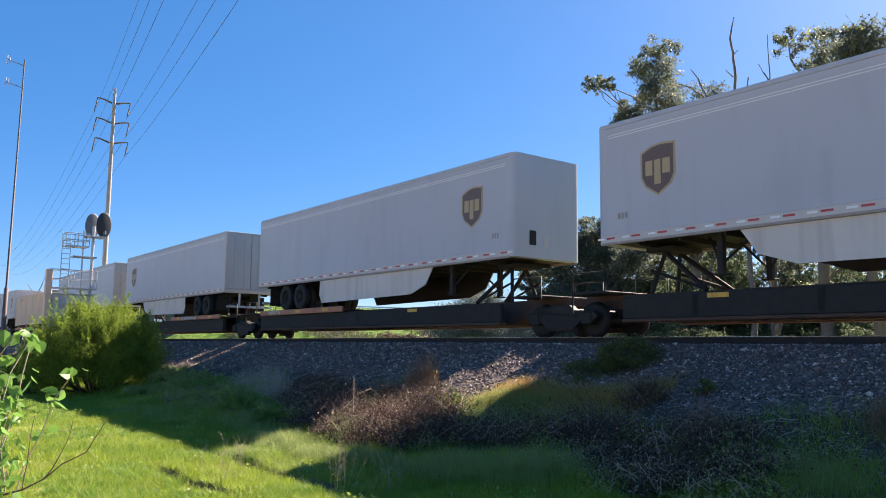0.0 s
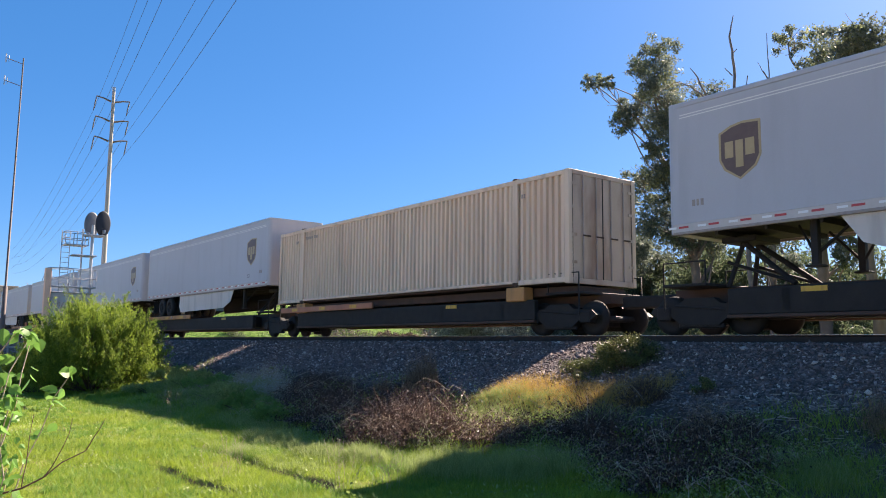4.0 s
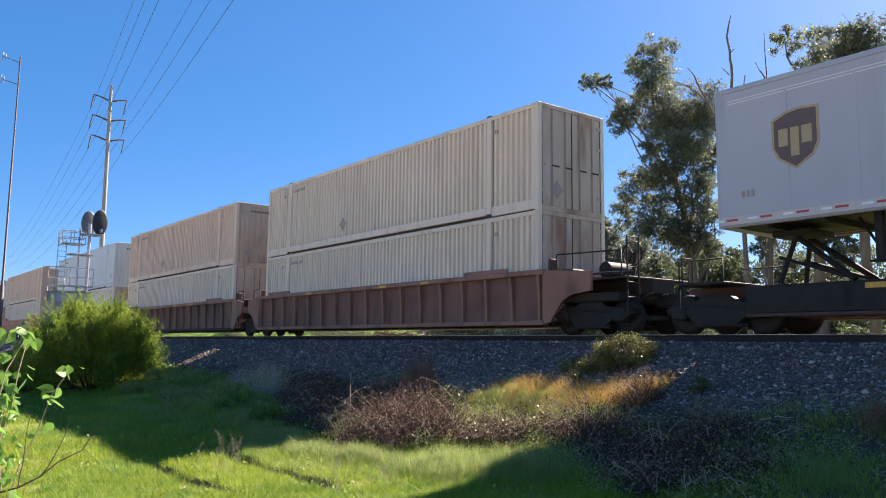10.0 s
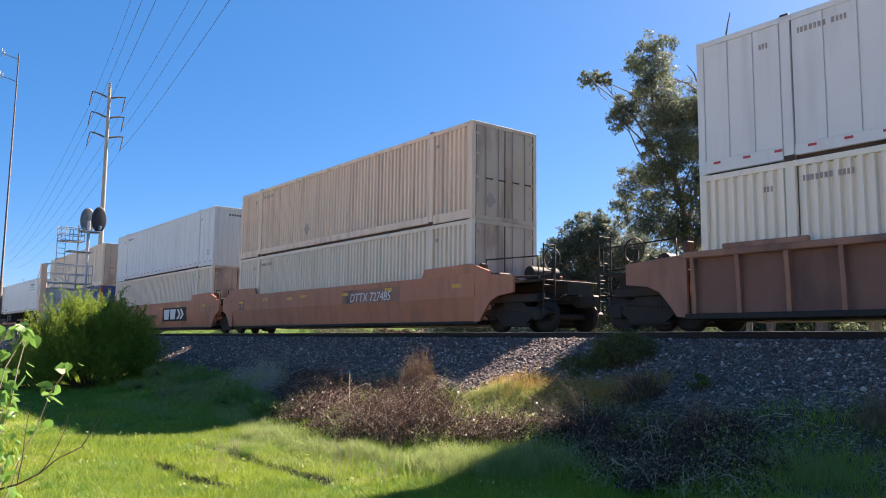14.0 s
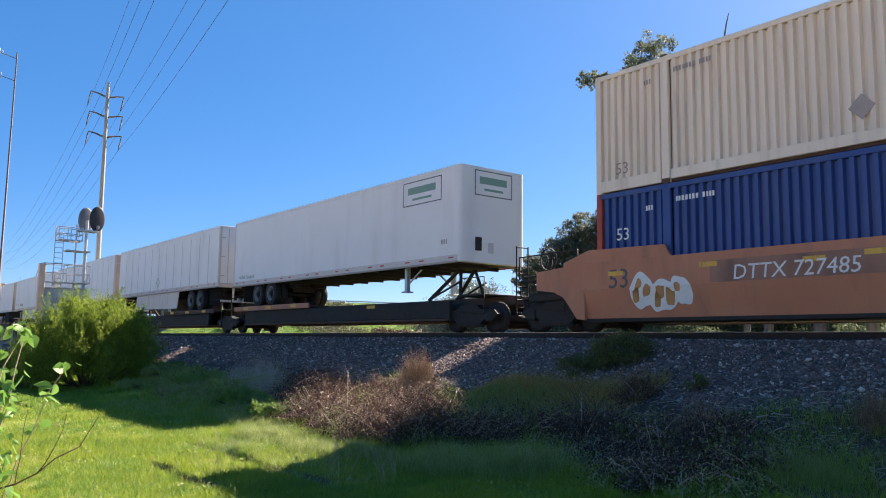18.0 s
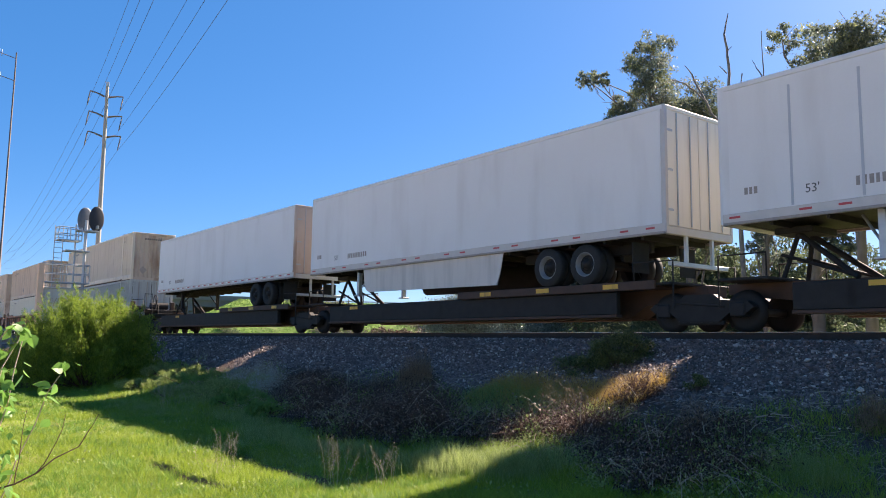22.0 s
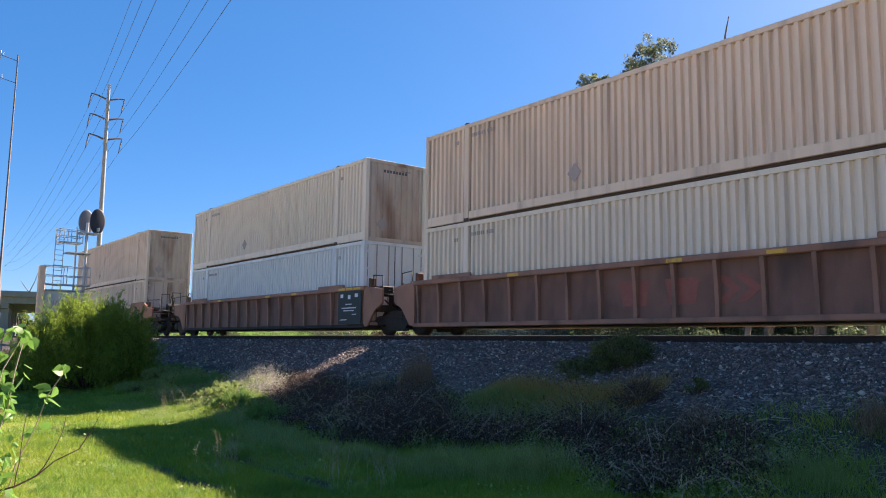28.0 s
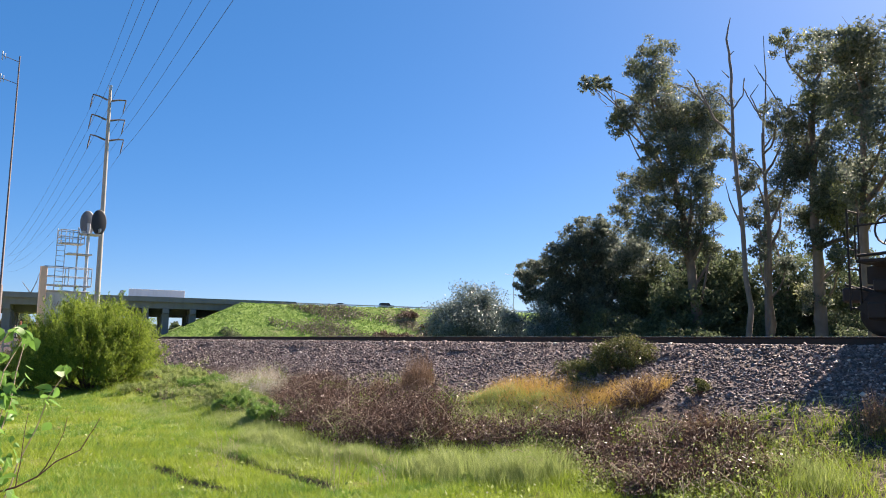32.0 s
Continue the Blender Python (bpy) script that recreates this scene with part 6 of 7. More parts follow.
# ---- line-side equipment ----
def make_signal():
    t = thing("railway_signal", "galvanised signal mast with two dark oval heads, ladder and platforms", "signal", at=pose(-50, 11.8, -1.6))
    m = Mesh().tube([(0, 0, 0), (0, 0, 8.3)], 0.09, 12)
    m.tube([(0, -0.55, 0), (0, -0.55, 8.0)], 0.05, 10)
    m.box(-0.3, 0.3, -0.8, 0.3, 0, 0.25, 0.03)
    part("mast", m, galv, t)
    for z, y0, y1, rail in ((4.45, -2.3, 0.25, 1.1), (6.35, -1.15, 0.2, 0.0), (6.95, -1.57, -0.3, 0.8), (7.6, -0.5, 0.6, 0.0)):
        p = part("platform", Mesh().box(-0.45, 0.45, y0, y1, z, z + 0.07, 0.01), galv, t, "steel grating platform")
        if not rail:
            continue
        m = Mesh()
        for y in (y0, (y0 + y1) / 2, y1):
            for x in (-0.42, 0.42):
                m.tube([(x, y, z), (x, y, z + rail)], 0.03, 6)
        for h in (0.5 * rail, rail):
            for x in (-0.42, 0.42):
                m.tube([(x, y0, z + h), (x, y1, z + h)], 0.027, 6)
            for y in (y0, y1):
                m.tube([(-0.42, y, z + h), (0.42, y, z + h)], 0.027, 6)
        part("guard_rail", m, galv, p, "tubular guard rail")
    m = Mesh()
    for y in (-1.75, -1.3):
        m.tube([(0.3, y, 3.4), (0.3, y, 7.8)], 0.026, 6)
    for i in range(14):
        m.tube([(0.3, -1.75, 3.5 + 0.3 * i), (0.3, -1.3, 3.5 + 0.3 * i)], 0.018, 6)
    part("ladder", m, galv, t)
    for y, x, paint in ((0.46, 0.35, signal_black), (0.02, -0.5, signal_grey)):
        h = part("signal_head", Mesh().wheel(0, 0, 0, [(-0.02, 0.0), (-0.02, 0.50), (0.0, 0.56), (0.035, 0.56), (0.05, 0.5), (0.05, 0.0)], 32), paint, t, "tall oval signal target", pose(x, y, 8.38, 0, 0, -82) @ Matrix.Diagonal((0.80, 1, 1.38, 1)))
        part("hood", Mesh().tube([(0, -0.02, 0), (0, -0.30, -0.03)], [0.15, 0.17], 16, False), signal_black, h, "black visor hood")
        part("lens", Mesh().wheel(0, -0.03, 0, [(0, 0), (0, 0.13)], 16), lens_dark, h, "unlit dark lens")
        part("bracket", Mesh().box(-0.05, 0.05, 0.05, 0.35, -0.45, -0.3, 0.01), galv, h)
    b = thing("signal_cabinet", "pale grey steel signal cabinet with faded scrawl", "cabinet", at=pose(-50.2, 10.75, -1.6))
    part("body", Mesh().box(-0.75, 0.75, -1.15, 1.15, 0.2, 4.1, 0.03), bungalow_mat, b)
    part("base", Mesh().box(-0.8, 0.8, -1.2, 1.2, 0, 0.2, 0.02), concrete, b)
    part("roof", Mesh().box(-0.82, 0.82, -1.22, 1.22, 4.1, 4.18, 0.02), galv, b)
    block("door", b, bungalow_mat, 0.75, 0.78, -0.95, 0.95, 0.4, 3.9, 0.01)
    block("corner_pillar", b, pillar_paint, 0.55, 0.9, -1.5, -1.16, 0, 5.5, 0.02, "pale corner pillar")
    rng = random.Random(8)
    m = Mesh()
    for k in range(7):
        y, z = -0.7 + k * 0.2, 3.3
        pts = [(0.785, y + 0.1 * math.cos(j * 0.9 + k), z + 0.28 * math.sin(j * 1.1 + k * 2)) for j in range(7)]
        m.tube(pts, 0.012, 4)
    part("paint_scrawl", m, mat_scrawl, b, "faded blue-grey scrawl")
    f = thing("line_side_fence", "low wooden fence with an orange marker post", "fence", at=pose(-62, 12.0, -1.6))
    for i in range(6):
        block("post", f, pole_steel, -0.06 + 0 * i, 0.06, -2.4 + 0.6 * i - 0.05, -2.4 + 0.6 * i + 0.05, 0, 2.0 + 0.2 * (i % 2), 0.01)
    for z in (0.8, 1.7):
        block("board", f, pole_steel, 0.06, 0.09, -2.5, 0.7, z, z + 0.14, 0.01)
    part("marker_post", Mesh().box(0.2, 0.3, -1.5, -1.38, 0, 2.6, 0.02), mat("orange marker paint", (0.6, 0.18, 0.08), (0.7, 0.3, 0.2), 0.6), f, "orange and white marker post")


def cable(m, a, b, sag, r, n=24):
    a, b = Vector(a), Vector(b)
    m.tube([a.lerp(b, i / n) - Vector((0, 0, sag * 4 * (i / n) * (1 - i / n))) for i in range(n + 1)], r, 4)


POLE = Vector((-77.2, 19.27, -1.2))


def make_poles():
    t = thing("power_pole", "tall grey steel power pole with three pairs of arms", "power pole", at=Matrix.Translation(POLE))
    H = 24.75
    part("shaft", Mesh().tube([RIGHT * 0.12, RIGHT * 0.06 + Vector((0, 0, H * 0.5)), (0, 0, H)], [0.27, 0.21, 0.14], 12), pole_steel, t)
    part("top_fitting", Mesh().box(-0.14, -0.06, -0.12, 0.12, H, H + 0.45, 0.01).box(0.06, 0.14, -0.12, 0.12, H, H + 0.45, 0.01), galv, t)
    ends = []
    for z in (23.75, 21.8, 19.85):
        for s in (-1, 1):
            tip = Vector((0, s * 1.5, z + 0.28))
            a = part("cross_arm", Mesh().tube([(0, s * 0.2, z - 0.02), (0, s * 0.9, z + 0.2), tip], [0.10, 0.075, 0.06], 8), mast_mat, t, "upswept steel arm")
            low = tip + Vector((-0.5, -0.1, -1.3))
            m = Mesh().tube([tip, low], 0.045, 6)
            for k in range(9):
                c = tip.lerp(low, 0.15 + 0.08 * k)
                m.tube([c + Vector((0, 0, 0.03)), c - Vector((0, 0, 0.03))], [0.04, 0.08], 8)
            part("insulator", m, mast_mat, a, "string of dark insulators")
            ends.append(POLE + low)
    for e in ends:
        for far, sag in ((Vector((122, -20.3, 0)), 2.6), (Vector((-150, 14, -0.5)), 3.5)):
            m = Mesh()
            cable(m, e, e + far, sag, 0.013)
            lone("power_cable", m, wire_mat, "thin dark power cable strung from the pole", "cable", "power cables")
    p = thing("antenna_mast", "slender dark brown mast with two short side arms", "mast", at=pose(-67.7, 10.0, -1.6))
    part("shaft", Mesh().tube([(0, 0, 0), (0, 0, 5.4), (0, 0, 5.45), (0, 0, 23.5)], [0.17, 0.16, 0.09, 0.05], 10), mast_mat, p)
    for z in (23.0, 21.2):
        a = part("side_arm", Mesh().tube([(0, 0, z), (0, -1.2, z + 0.25)], 0.03, 6), mast_mat, p)
        part("antenna", Mesh().tube([(0, -1.2, z - 0.1), (0, -1.2, z + 0.6)], 0.05, 6).tube([(0, -1.0, z), (0, -1.0, z + 0.5)], 0.03, 6), galv, a)


# ---- the freeway bridge far behind ----
F0, FD, FN = Vector((-247.2, 0, 0)), Vector((0.2548, 0.9670, 0)), Vector((-0.9670, 0.2548, 0))
DECK = 11.4


def freeway(s, w, z):
    return F0 + FD * s + FN * w + Vector((0, 0, z))


FREE = Matrix(((FD.x, FN.x, 0, F0.x), (FD.y, FN.y, 0, F0.y), (0, 0, 1, 0), (0, 0, 0, 1)))
TRAFFIC = []


def freeway_pose(s, lane, speed):
    p = freeway(s, lane, DECK)
    return Matrix.Translation(p) @ pose(0, 0, 0, 0, 0, math.degrees(math.atan2(FD.y, FD.x)) + (0 if speed > 0 else 180))


def make_freeway():
    rng0 = np.random.default_rng(19)
    b = thing("freeway_bridge", "long grey concrete freeway bridge on columns", "bridge", kind="structure", at=FREE)
    part("deck", Mesh().box(-1400, 112, 0.2, 26, DECK - 0.35, DECK, 0.02), concrete, b)
    part("girder", Mesh().box(-1400, 104, 0.9, 4.2, DECK - 2.3, DECK - 0.35, 0.05), concrete, b)
    # next two girders are deepened to stand in for the shadow under the deck
    part("girder", Mesh().box(-1400, 104, 11, 15, DECK - 4.1, DECK - 0.35, 0.05), concrete, b)
    part("girder", Mesh().box(-1400, 104, 21.5, 25.2, DECK - 4.1, DECK - 0.35, 0.05), concrete, b)
    for w in (0.0, 25.6):
        part("parapet", Mesh().plate([(w, DECK - 0.4), (w + 0.4, DECK - 0.4), (w + 0.3, DECK + 1.05), (w + 0.1, DECK + 1.05)], -1400, 116), concrete, b, "plain concrete parapet")
    for k, s in enumerate((-110, -85, -60, -35, -10, 14, 38, 62, 73, 78.5, 86)):
        part("bent_cap", Mesh().box(s - 0.9, s + 0.9, 0.6, 25.4, DECK - 3.6, DECK - 2.3, 0.05), concrete, b)
        for w in (2.5, 9.5, 16.5, 23.5):
            part("column", Mesh().box(s - 1.0, s + 1.0, w - 0.8, w + 0.8, -3.5, DECK - 3.6, 0.1), concrete, b)
    s = np.concatenate([np.arange(68, 130, 1.5), np.arange(130, 420, 5), np.arange(430, 1500, 60)])
    w = np.concatenate([np.arange(-27, 1.6, 1.5), [10, 25], np.arange(26, 54, 3)])
    gs, gw = np.meshgrid(s, w, indexing="ij")
    h = 1.06 * np.minimum(np.minimum((gw + 25) / 24.5, (52 - gw) / 25), (gs - 70) / 31)
    rough = 0.5 * np.sin(0.9 * gs + np.sin(1.1 * gw)) * np.sin(0.7 * gw) + 0.3 * np.sin(2.1 * gs - gw)
    z = -2.4 + 13.75 * np.clip(h, 0, 1) + 0.25 * rough * ((h > 0.02) & (h < 0.98))
    p = np.stack([F0.x + FD.x * gs + FN.x * gw, F0.y + FD.y * gs + FN.y * gw, z], -1).reshape(-1, 3)
    ns, nw = gs.shape
    i, j = np.meshgrid(np.arange(ns - 1), np.arange(nw - 1), indexing="ij")
    a = (i * nw + j).ravel()
    me = fast("embankment", p, np.stack([a, a + nw, a + nw + 1, a + 1], -1))
    me.polygons.foreach_set("use_smooth", [True] * len(me.polygons))
    lone("embankment", me, far_meadow, "grassy freeway embankment, green with brown patches", "embankment", kind="structure")
    n = 60000
    s1, w1 = 70 + 230 * rng0.random(n) ** 1.2, -24.5 + 25 * rng0.random(n)
    hh = -2.4 + 13.75 * np.clip(1.06 * np.minimum((w1 + 25) / 24.5, (s1 - 70) / 31), 0, 1)
    ok = (hh > -2.2) & (rng0.random(n) < 0.75)
    s1, w1, hh = s1[ok], w1[ok], hh[ok]
    c = np.stack([F0.x + FD.x * s1 + FN.x * w1, F0.y + FD.y * s1 + FN.y * w1, hh + 0.25], -1)
    v, f = leaves("tufts", c - [0, 0, 0.12], len(c), 0.42, rng0, -0.1, 0.5, True)
    lone("embankment_grass", fast("embankment_grass", v, f), bank_grass, "rough grass tufts on the embankment", "grass", kind="stuff")
    n = 12000
    s1, w1 = 106 + 46 * rng0.random(n), -21 + 19 * rng0.random(n)
    ok = np.sin(0.21 * s1 + 0.6) * 0.5 + np.sin(0.5 * w1 + 0.13 * s1) * 0.5 > rng0.normal(0.05, 0.25, n)
    s1, w1 = s1[ok], w1[ok]
    hh = -2.4 + 13.75 * np.clip(1.06 * np.minimum((w1 + 25) / 24.5, (s1 - 70) / 31), 0, 1)
    v, f = leaves("scrub", np.stack([F0.x + FD.x * s1 + FN.x * w1, F0.y + FD.y * s1 + FN.y * w1, hh + 0.3 + 0.5 * rng0.random(len(s1))], -1), len(s1), 0.6, rng0, -0.2, 0.4, True)
    lone("dry_scrub", fast("dry_scrub", v, f), scrub_dry, "grey-brown dry scrub patch on the embankment", "scrub", kind="stuff")
    part("roadway", Mesh().box(100, 1400, 1.2, 25, DECK - 0.3, DECK - 0.002), concrete, b)
    g = thing("guard_rail", "steel guard rail along the freeway edge", "guard rail", kind="structure", at=FREE)
    part("beam", Mesh().plate([(0.55, DECK + 0.5), (0.62, DECK + 0.62), (0.55, DECK + 0.72), (0.62, DECK + 0.85), (0.7, DECK + 0.85), (0.7, DECK + 0.5)], 115, 420), galv, g)
    me = Mesh().box(-0.1, 0.1, 0.7, 0.9, DECK - 0.4, DECK + 0.85, 0.01).data("post")
    for k in range(76):
        part("post", me, pole_steel, g, at=pose(116 + 4 * k, 0, 0))
    l = thing("street_lamp", "tall freeway lamp post with a curved arm", "street lamp", at=Matrix.Translation(freeway(191, -0.6, DECK - 0.8)))
    part("post", Mesh().tube([(0, 0, 0), (0, 0, 13.2)], [0.14, 0.08], 8), galv, l)
    part("arm", Mesh().tube([Vector((0, 0, 13.2)), FN * 0.3 - FD * 0.9 + Vector((0, 0, 13.9)), FN * 0.6 - FD * 2.2 + Vector((0, 0, 14.0))], 0.06, 8), galv, l)
    part("lamp_head", Mesh().box(-0.25, 0.25, -0.5, 0.5, -0.1, 0.08, 0.04), galv, l, at=Matrix.Translation(FN * 0.6 - FD * 2.5 + Vector((0, 0, 13.98))))
    a = thing("antenna", "thin forked dark antenna on the freeway edge", "antenna", at=Matrix.Translation(freeway(43.5, 0.2, DECK + 0.6)))
    part("pole", Mesh().tube([Vector((0, 0, 0)), FD * 1.2 + Vector((0, 0, 3.0)), FD * 2.0 + Vector((0, 0, 6.0))], [0.16, 0.10, 0.06], 6), mast_mat, a)
    part("pole", Mesh().tube([Vector((0, 0, 0.3)), FD * -2.2 + Vector((0, 0, 3.3))], [0.12, 0.06], 6), mast_mat, a)
    # shrubs under and on the embankment
    rng = np.random.default_rng(9)
    for k in range(7):
        s0 = 60 + 6 * k
        q = freeway(88 + 9 * rng.random() if k < 3 else s0 + 60, -6 - 14 * rng.random(), 0)
        hgt = 5.5 if k < 3 else 2.5
        zz = -1.3 if k < 3 else -2.4 + 13.75 * max(0.0, float(min((25 + (q - F0).dot(FN)) / 24.5, 1)))
        shrub("embankment_shrub", "grey-brown scrub on the embankment", q.x, q.y, 6.5, hgt, leaf_dark if k < 3 else dead_leaf, 70 + k, n=1500, size=0.5, z=zz, group="scrub on the embankment")


def make_distance():
    """A low line of trees along the horizon, far beyond the freeway."""
    rng = np.random.default_rng(12)
    n = 40000
    a = np.radians(10 + 78 * rng.random(n))
    r = 520 + 60 * rng.random(n)
    x, y = -r * np.sin(a), r * np.cos(a)
    top = 7 + 3.5 * np.sin(a * 60) + 2.5 * np.sin(a * 143 + 1) + 2 * np.sin(a * 311)
    z = -2 + 1.7 * np.clip(top, 2.5, 14) * rng.random(n) ** 0.8
    v, f = leaves("far", np.stack([x, y, z], -1), n, 4.0, rng, 0.0, 0.7)
    lone("far_tree_line", fast("far_tree_line", v, f), leaf_dark, "low dark line of trees along the horizon", "trees", kind="stuff")


def car_body(parent, paint, outline, glass_outline, wide, wheels, r):
    part("body", Mesh().prism(outline, -wide / 2, wide / 2), paint, parent)
    part("window_band", Mesh().prism(glass_outline, -wide / 2 - 0.01, wide / 2 + 0.01), lens_dark, parent, "dark side windows")
    for x in wheels:
        for s in (-1, 1):
            w = part("wheel", cached(("carwheel", r), lambda: Mesh().wheel(0, 0, 0, [(-0.11, 0), (-0.11, r * 0.9), (-0.08, r), (0.08, r), (0.11, r * 0.9), (0.11, 0)], 18).data("wheel")), tyre, parent, at=pose(x, s * (wide / 2 - 0.08), r))


def make_traffic():
    dark = mat("dark car paint", (0.05, 0.055, 0.06), (0.07, 0.075, 0.08), 0.25, 0.3, 2, 0)
    pale = mat("silver car paint", (0.5, 0.5, 0.5), (0.56, 0.56, 0.56), 0.25, 0.4, 2, 0)
    suv = thing("suv", "dark grey boxy off-road car on the freeway", "car", "freeway traffic")
    car_body(suv, dark, [(-2.3, 0.45), (-2.35, 1.05), (-2.2, 1.85), (-1.9, 1.95), (0.6, 1.95), (1.05, 1.25), (2.3, 1.15), (2.4, 0.5)], [(-2.0, 1.25), (-1.95, 1.8), (0.5, 1.8), (0.85, 1.25)], 1.85, (-1.5, 1.5), 0.4)
    TRAFFIC.append((suv, 147.0, 42.0, 5.0))
    sedan = thing("sedan", "silver sedan on the freeway", "car", "freeway traffic")
    car_body(sedan, pale, [(-2.3, 0.35), (-2.35, 0.95), (-1.6, 1.05), (-1.0, 1.45), (0.4, 1.45), (1.1, 1.0), (2.2, 0.88), (2.35, 0.4)], [(-1.35, 1.05), (-0.9, 1.38), (0.35, 1.38), (0.9, 1.02)], 1.8, (-1.4, 1.4), 0.33)
    TRAFFIC.append((sedan, 131.5, 40.0, 5.0))
    van = thing("semi_truck", "white box semi truck with grey cab on the freeway", "truck", "freeway traffic")
    part("cab", Mesh().prism([(6.2, 0.6), (6.2, 3.4), (7.3, 3.6), (7.9, 2.0), (9.4, 1.7), (9.5, 0.6)], -1.2, 1.2), pale, van)
    part("windscreen", Mesh().prism([(7.36, 3.3), (7.85, 2.1), (7.6, 2.1), (7.2, 3.3)], -1.21, 1.21), lens_dark, van)
    part("box_body", Mesh().box(-11.2, 5.0, -1.3, 1.3, 1.2, 4.1, 0.04), white_trailer, van, "white trailer body")
    part("chassis", Mesh().box(-11.0, 9.0, -0.5, 0.5, 0.75, 1.2, 0.02), black_steel, van)
    for x in (-9.8, -8.5, 4.2, 5.5, 8.5):
        part("wheel", cached(("truckwheel",), lambda: Mesh().wheel(0, -1.0, 0.5, [(-0.2, 0), (-0.2, 0.5), (0.2, 0.5), (0.2, 0)], 18).wheel(0, 1.0, 0.5, [(-0.2, 0), (-0.2, 0.5), (0.2, 0.5), (0.2, 0)], 18).data("wheel")), tyre, van, at=pose(x, 0, 0))
    part("mark", Mesh().box(-9.3, -4.8, -1.31, -1.302, 1.9, 2.5), mat_scrawl, van, "grey lettering block")
    TRAFFIC.append((van, 73.6, -30.5, 18.0))


def make_surroundings():
    make_freeway()
    make_distance()
    make_traffic()
    make_signal()
    make_poles()
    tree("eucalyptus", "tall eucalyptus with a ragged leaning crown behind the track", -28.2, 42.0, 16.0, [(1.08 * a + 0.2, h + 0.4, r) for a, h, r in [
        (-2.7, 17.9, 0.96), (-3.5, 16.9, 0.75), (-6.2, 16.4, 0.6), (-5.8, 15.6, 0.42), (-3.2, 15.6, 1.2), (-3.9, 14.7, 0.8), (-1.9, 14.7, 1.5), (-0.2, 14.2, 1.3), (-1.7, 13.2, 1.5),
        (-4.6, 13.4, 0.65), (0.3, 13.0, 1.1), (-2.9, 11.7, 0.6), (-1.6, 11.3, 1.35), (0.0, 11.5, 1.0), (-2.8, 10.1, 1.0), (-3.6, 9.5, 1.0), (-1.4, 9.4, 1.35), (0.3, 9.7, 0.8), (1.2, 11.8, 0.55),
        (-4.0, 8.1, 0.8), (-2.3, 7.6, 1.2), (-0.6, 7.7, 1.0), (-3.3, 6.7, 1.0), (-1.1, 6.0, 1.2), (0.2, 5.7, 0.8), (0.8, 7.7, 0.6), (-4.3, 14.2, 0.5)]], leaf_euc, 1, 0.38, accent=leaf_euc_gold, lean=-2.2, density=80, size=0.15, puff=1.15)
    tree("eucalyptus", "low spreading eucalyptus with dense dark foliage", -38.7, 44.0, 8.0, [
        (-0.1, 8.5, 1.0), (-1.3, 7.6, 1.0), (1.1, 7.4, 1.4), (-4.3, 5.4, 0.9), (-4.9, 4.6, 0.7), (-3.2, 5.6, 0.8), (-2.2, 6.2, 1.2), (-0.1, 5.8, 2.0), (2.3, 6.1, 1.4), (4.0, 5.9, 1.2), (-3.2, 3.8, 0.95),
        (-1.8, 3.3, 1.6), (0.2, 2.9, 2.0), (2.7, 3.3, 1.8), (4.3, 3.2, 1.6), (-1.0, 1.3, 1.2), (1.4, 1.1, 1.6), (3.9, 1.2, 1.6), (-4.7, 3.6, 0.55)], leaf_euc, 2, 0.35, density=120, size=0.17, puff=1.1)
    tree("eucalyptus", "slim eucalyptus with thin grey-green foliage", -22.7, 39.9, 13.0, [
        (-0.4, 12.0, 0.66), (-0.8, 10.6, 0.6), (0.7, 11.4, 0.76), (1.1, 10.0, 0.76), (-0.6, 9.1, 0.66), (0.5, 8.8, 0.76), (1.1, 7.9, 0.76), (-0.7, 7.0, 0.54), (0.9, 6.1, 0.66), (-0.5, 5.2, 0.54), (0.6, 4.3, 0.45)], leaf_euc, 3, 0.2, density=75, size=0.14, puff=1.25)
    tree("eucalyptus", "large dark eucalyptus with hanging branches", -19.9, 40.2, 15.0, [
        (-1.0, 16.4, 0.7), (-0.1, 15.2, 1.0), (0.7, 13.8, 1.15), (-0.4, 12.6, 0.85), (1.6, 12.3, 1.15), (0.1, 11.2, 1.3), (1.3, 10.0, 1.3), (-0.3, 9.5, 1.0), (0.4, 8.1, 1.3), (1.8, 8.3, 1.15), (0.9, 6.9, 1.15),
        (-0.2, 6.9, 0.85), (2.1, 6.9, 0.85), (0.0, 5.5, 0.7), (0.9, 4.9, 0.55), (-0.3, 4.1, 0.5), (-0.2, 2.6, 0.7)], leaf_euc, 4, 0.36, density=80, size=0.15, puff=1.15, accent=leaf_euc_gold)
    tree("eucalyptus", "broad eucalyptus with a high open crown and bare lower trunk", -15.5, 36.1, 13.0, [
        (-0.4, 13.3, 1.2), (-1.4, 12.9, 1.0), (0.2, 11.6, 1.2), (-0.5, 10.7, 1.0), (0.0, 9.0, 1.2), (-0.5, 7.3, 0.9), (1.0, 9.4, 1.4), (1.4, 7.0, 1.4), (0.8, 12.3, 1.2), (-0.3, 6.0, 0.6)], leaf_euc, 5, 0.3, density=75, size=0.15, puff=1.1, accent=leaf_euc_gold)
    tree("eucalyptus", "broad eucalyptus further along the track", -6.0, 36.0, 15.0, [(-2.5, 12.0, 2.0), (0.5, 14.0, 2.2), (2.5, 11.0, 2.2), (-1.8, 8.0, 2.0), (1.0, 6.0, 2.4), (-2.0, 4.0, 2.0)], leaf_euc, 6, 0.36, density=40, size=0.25)
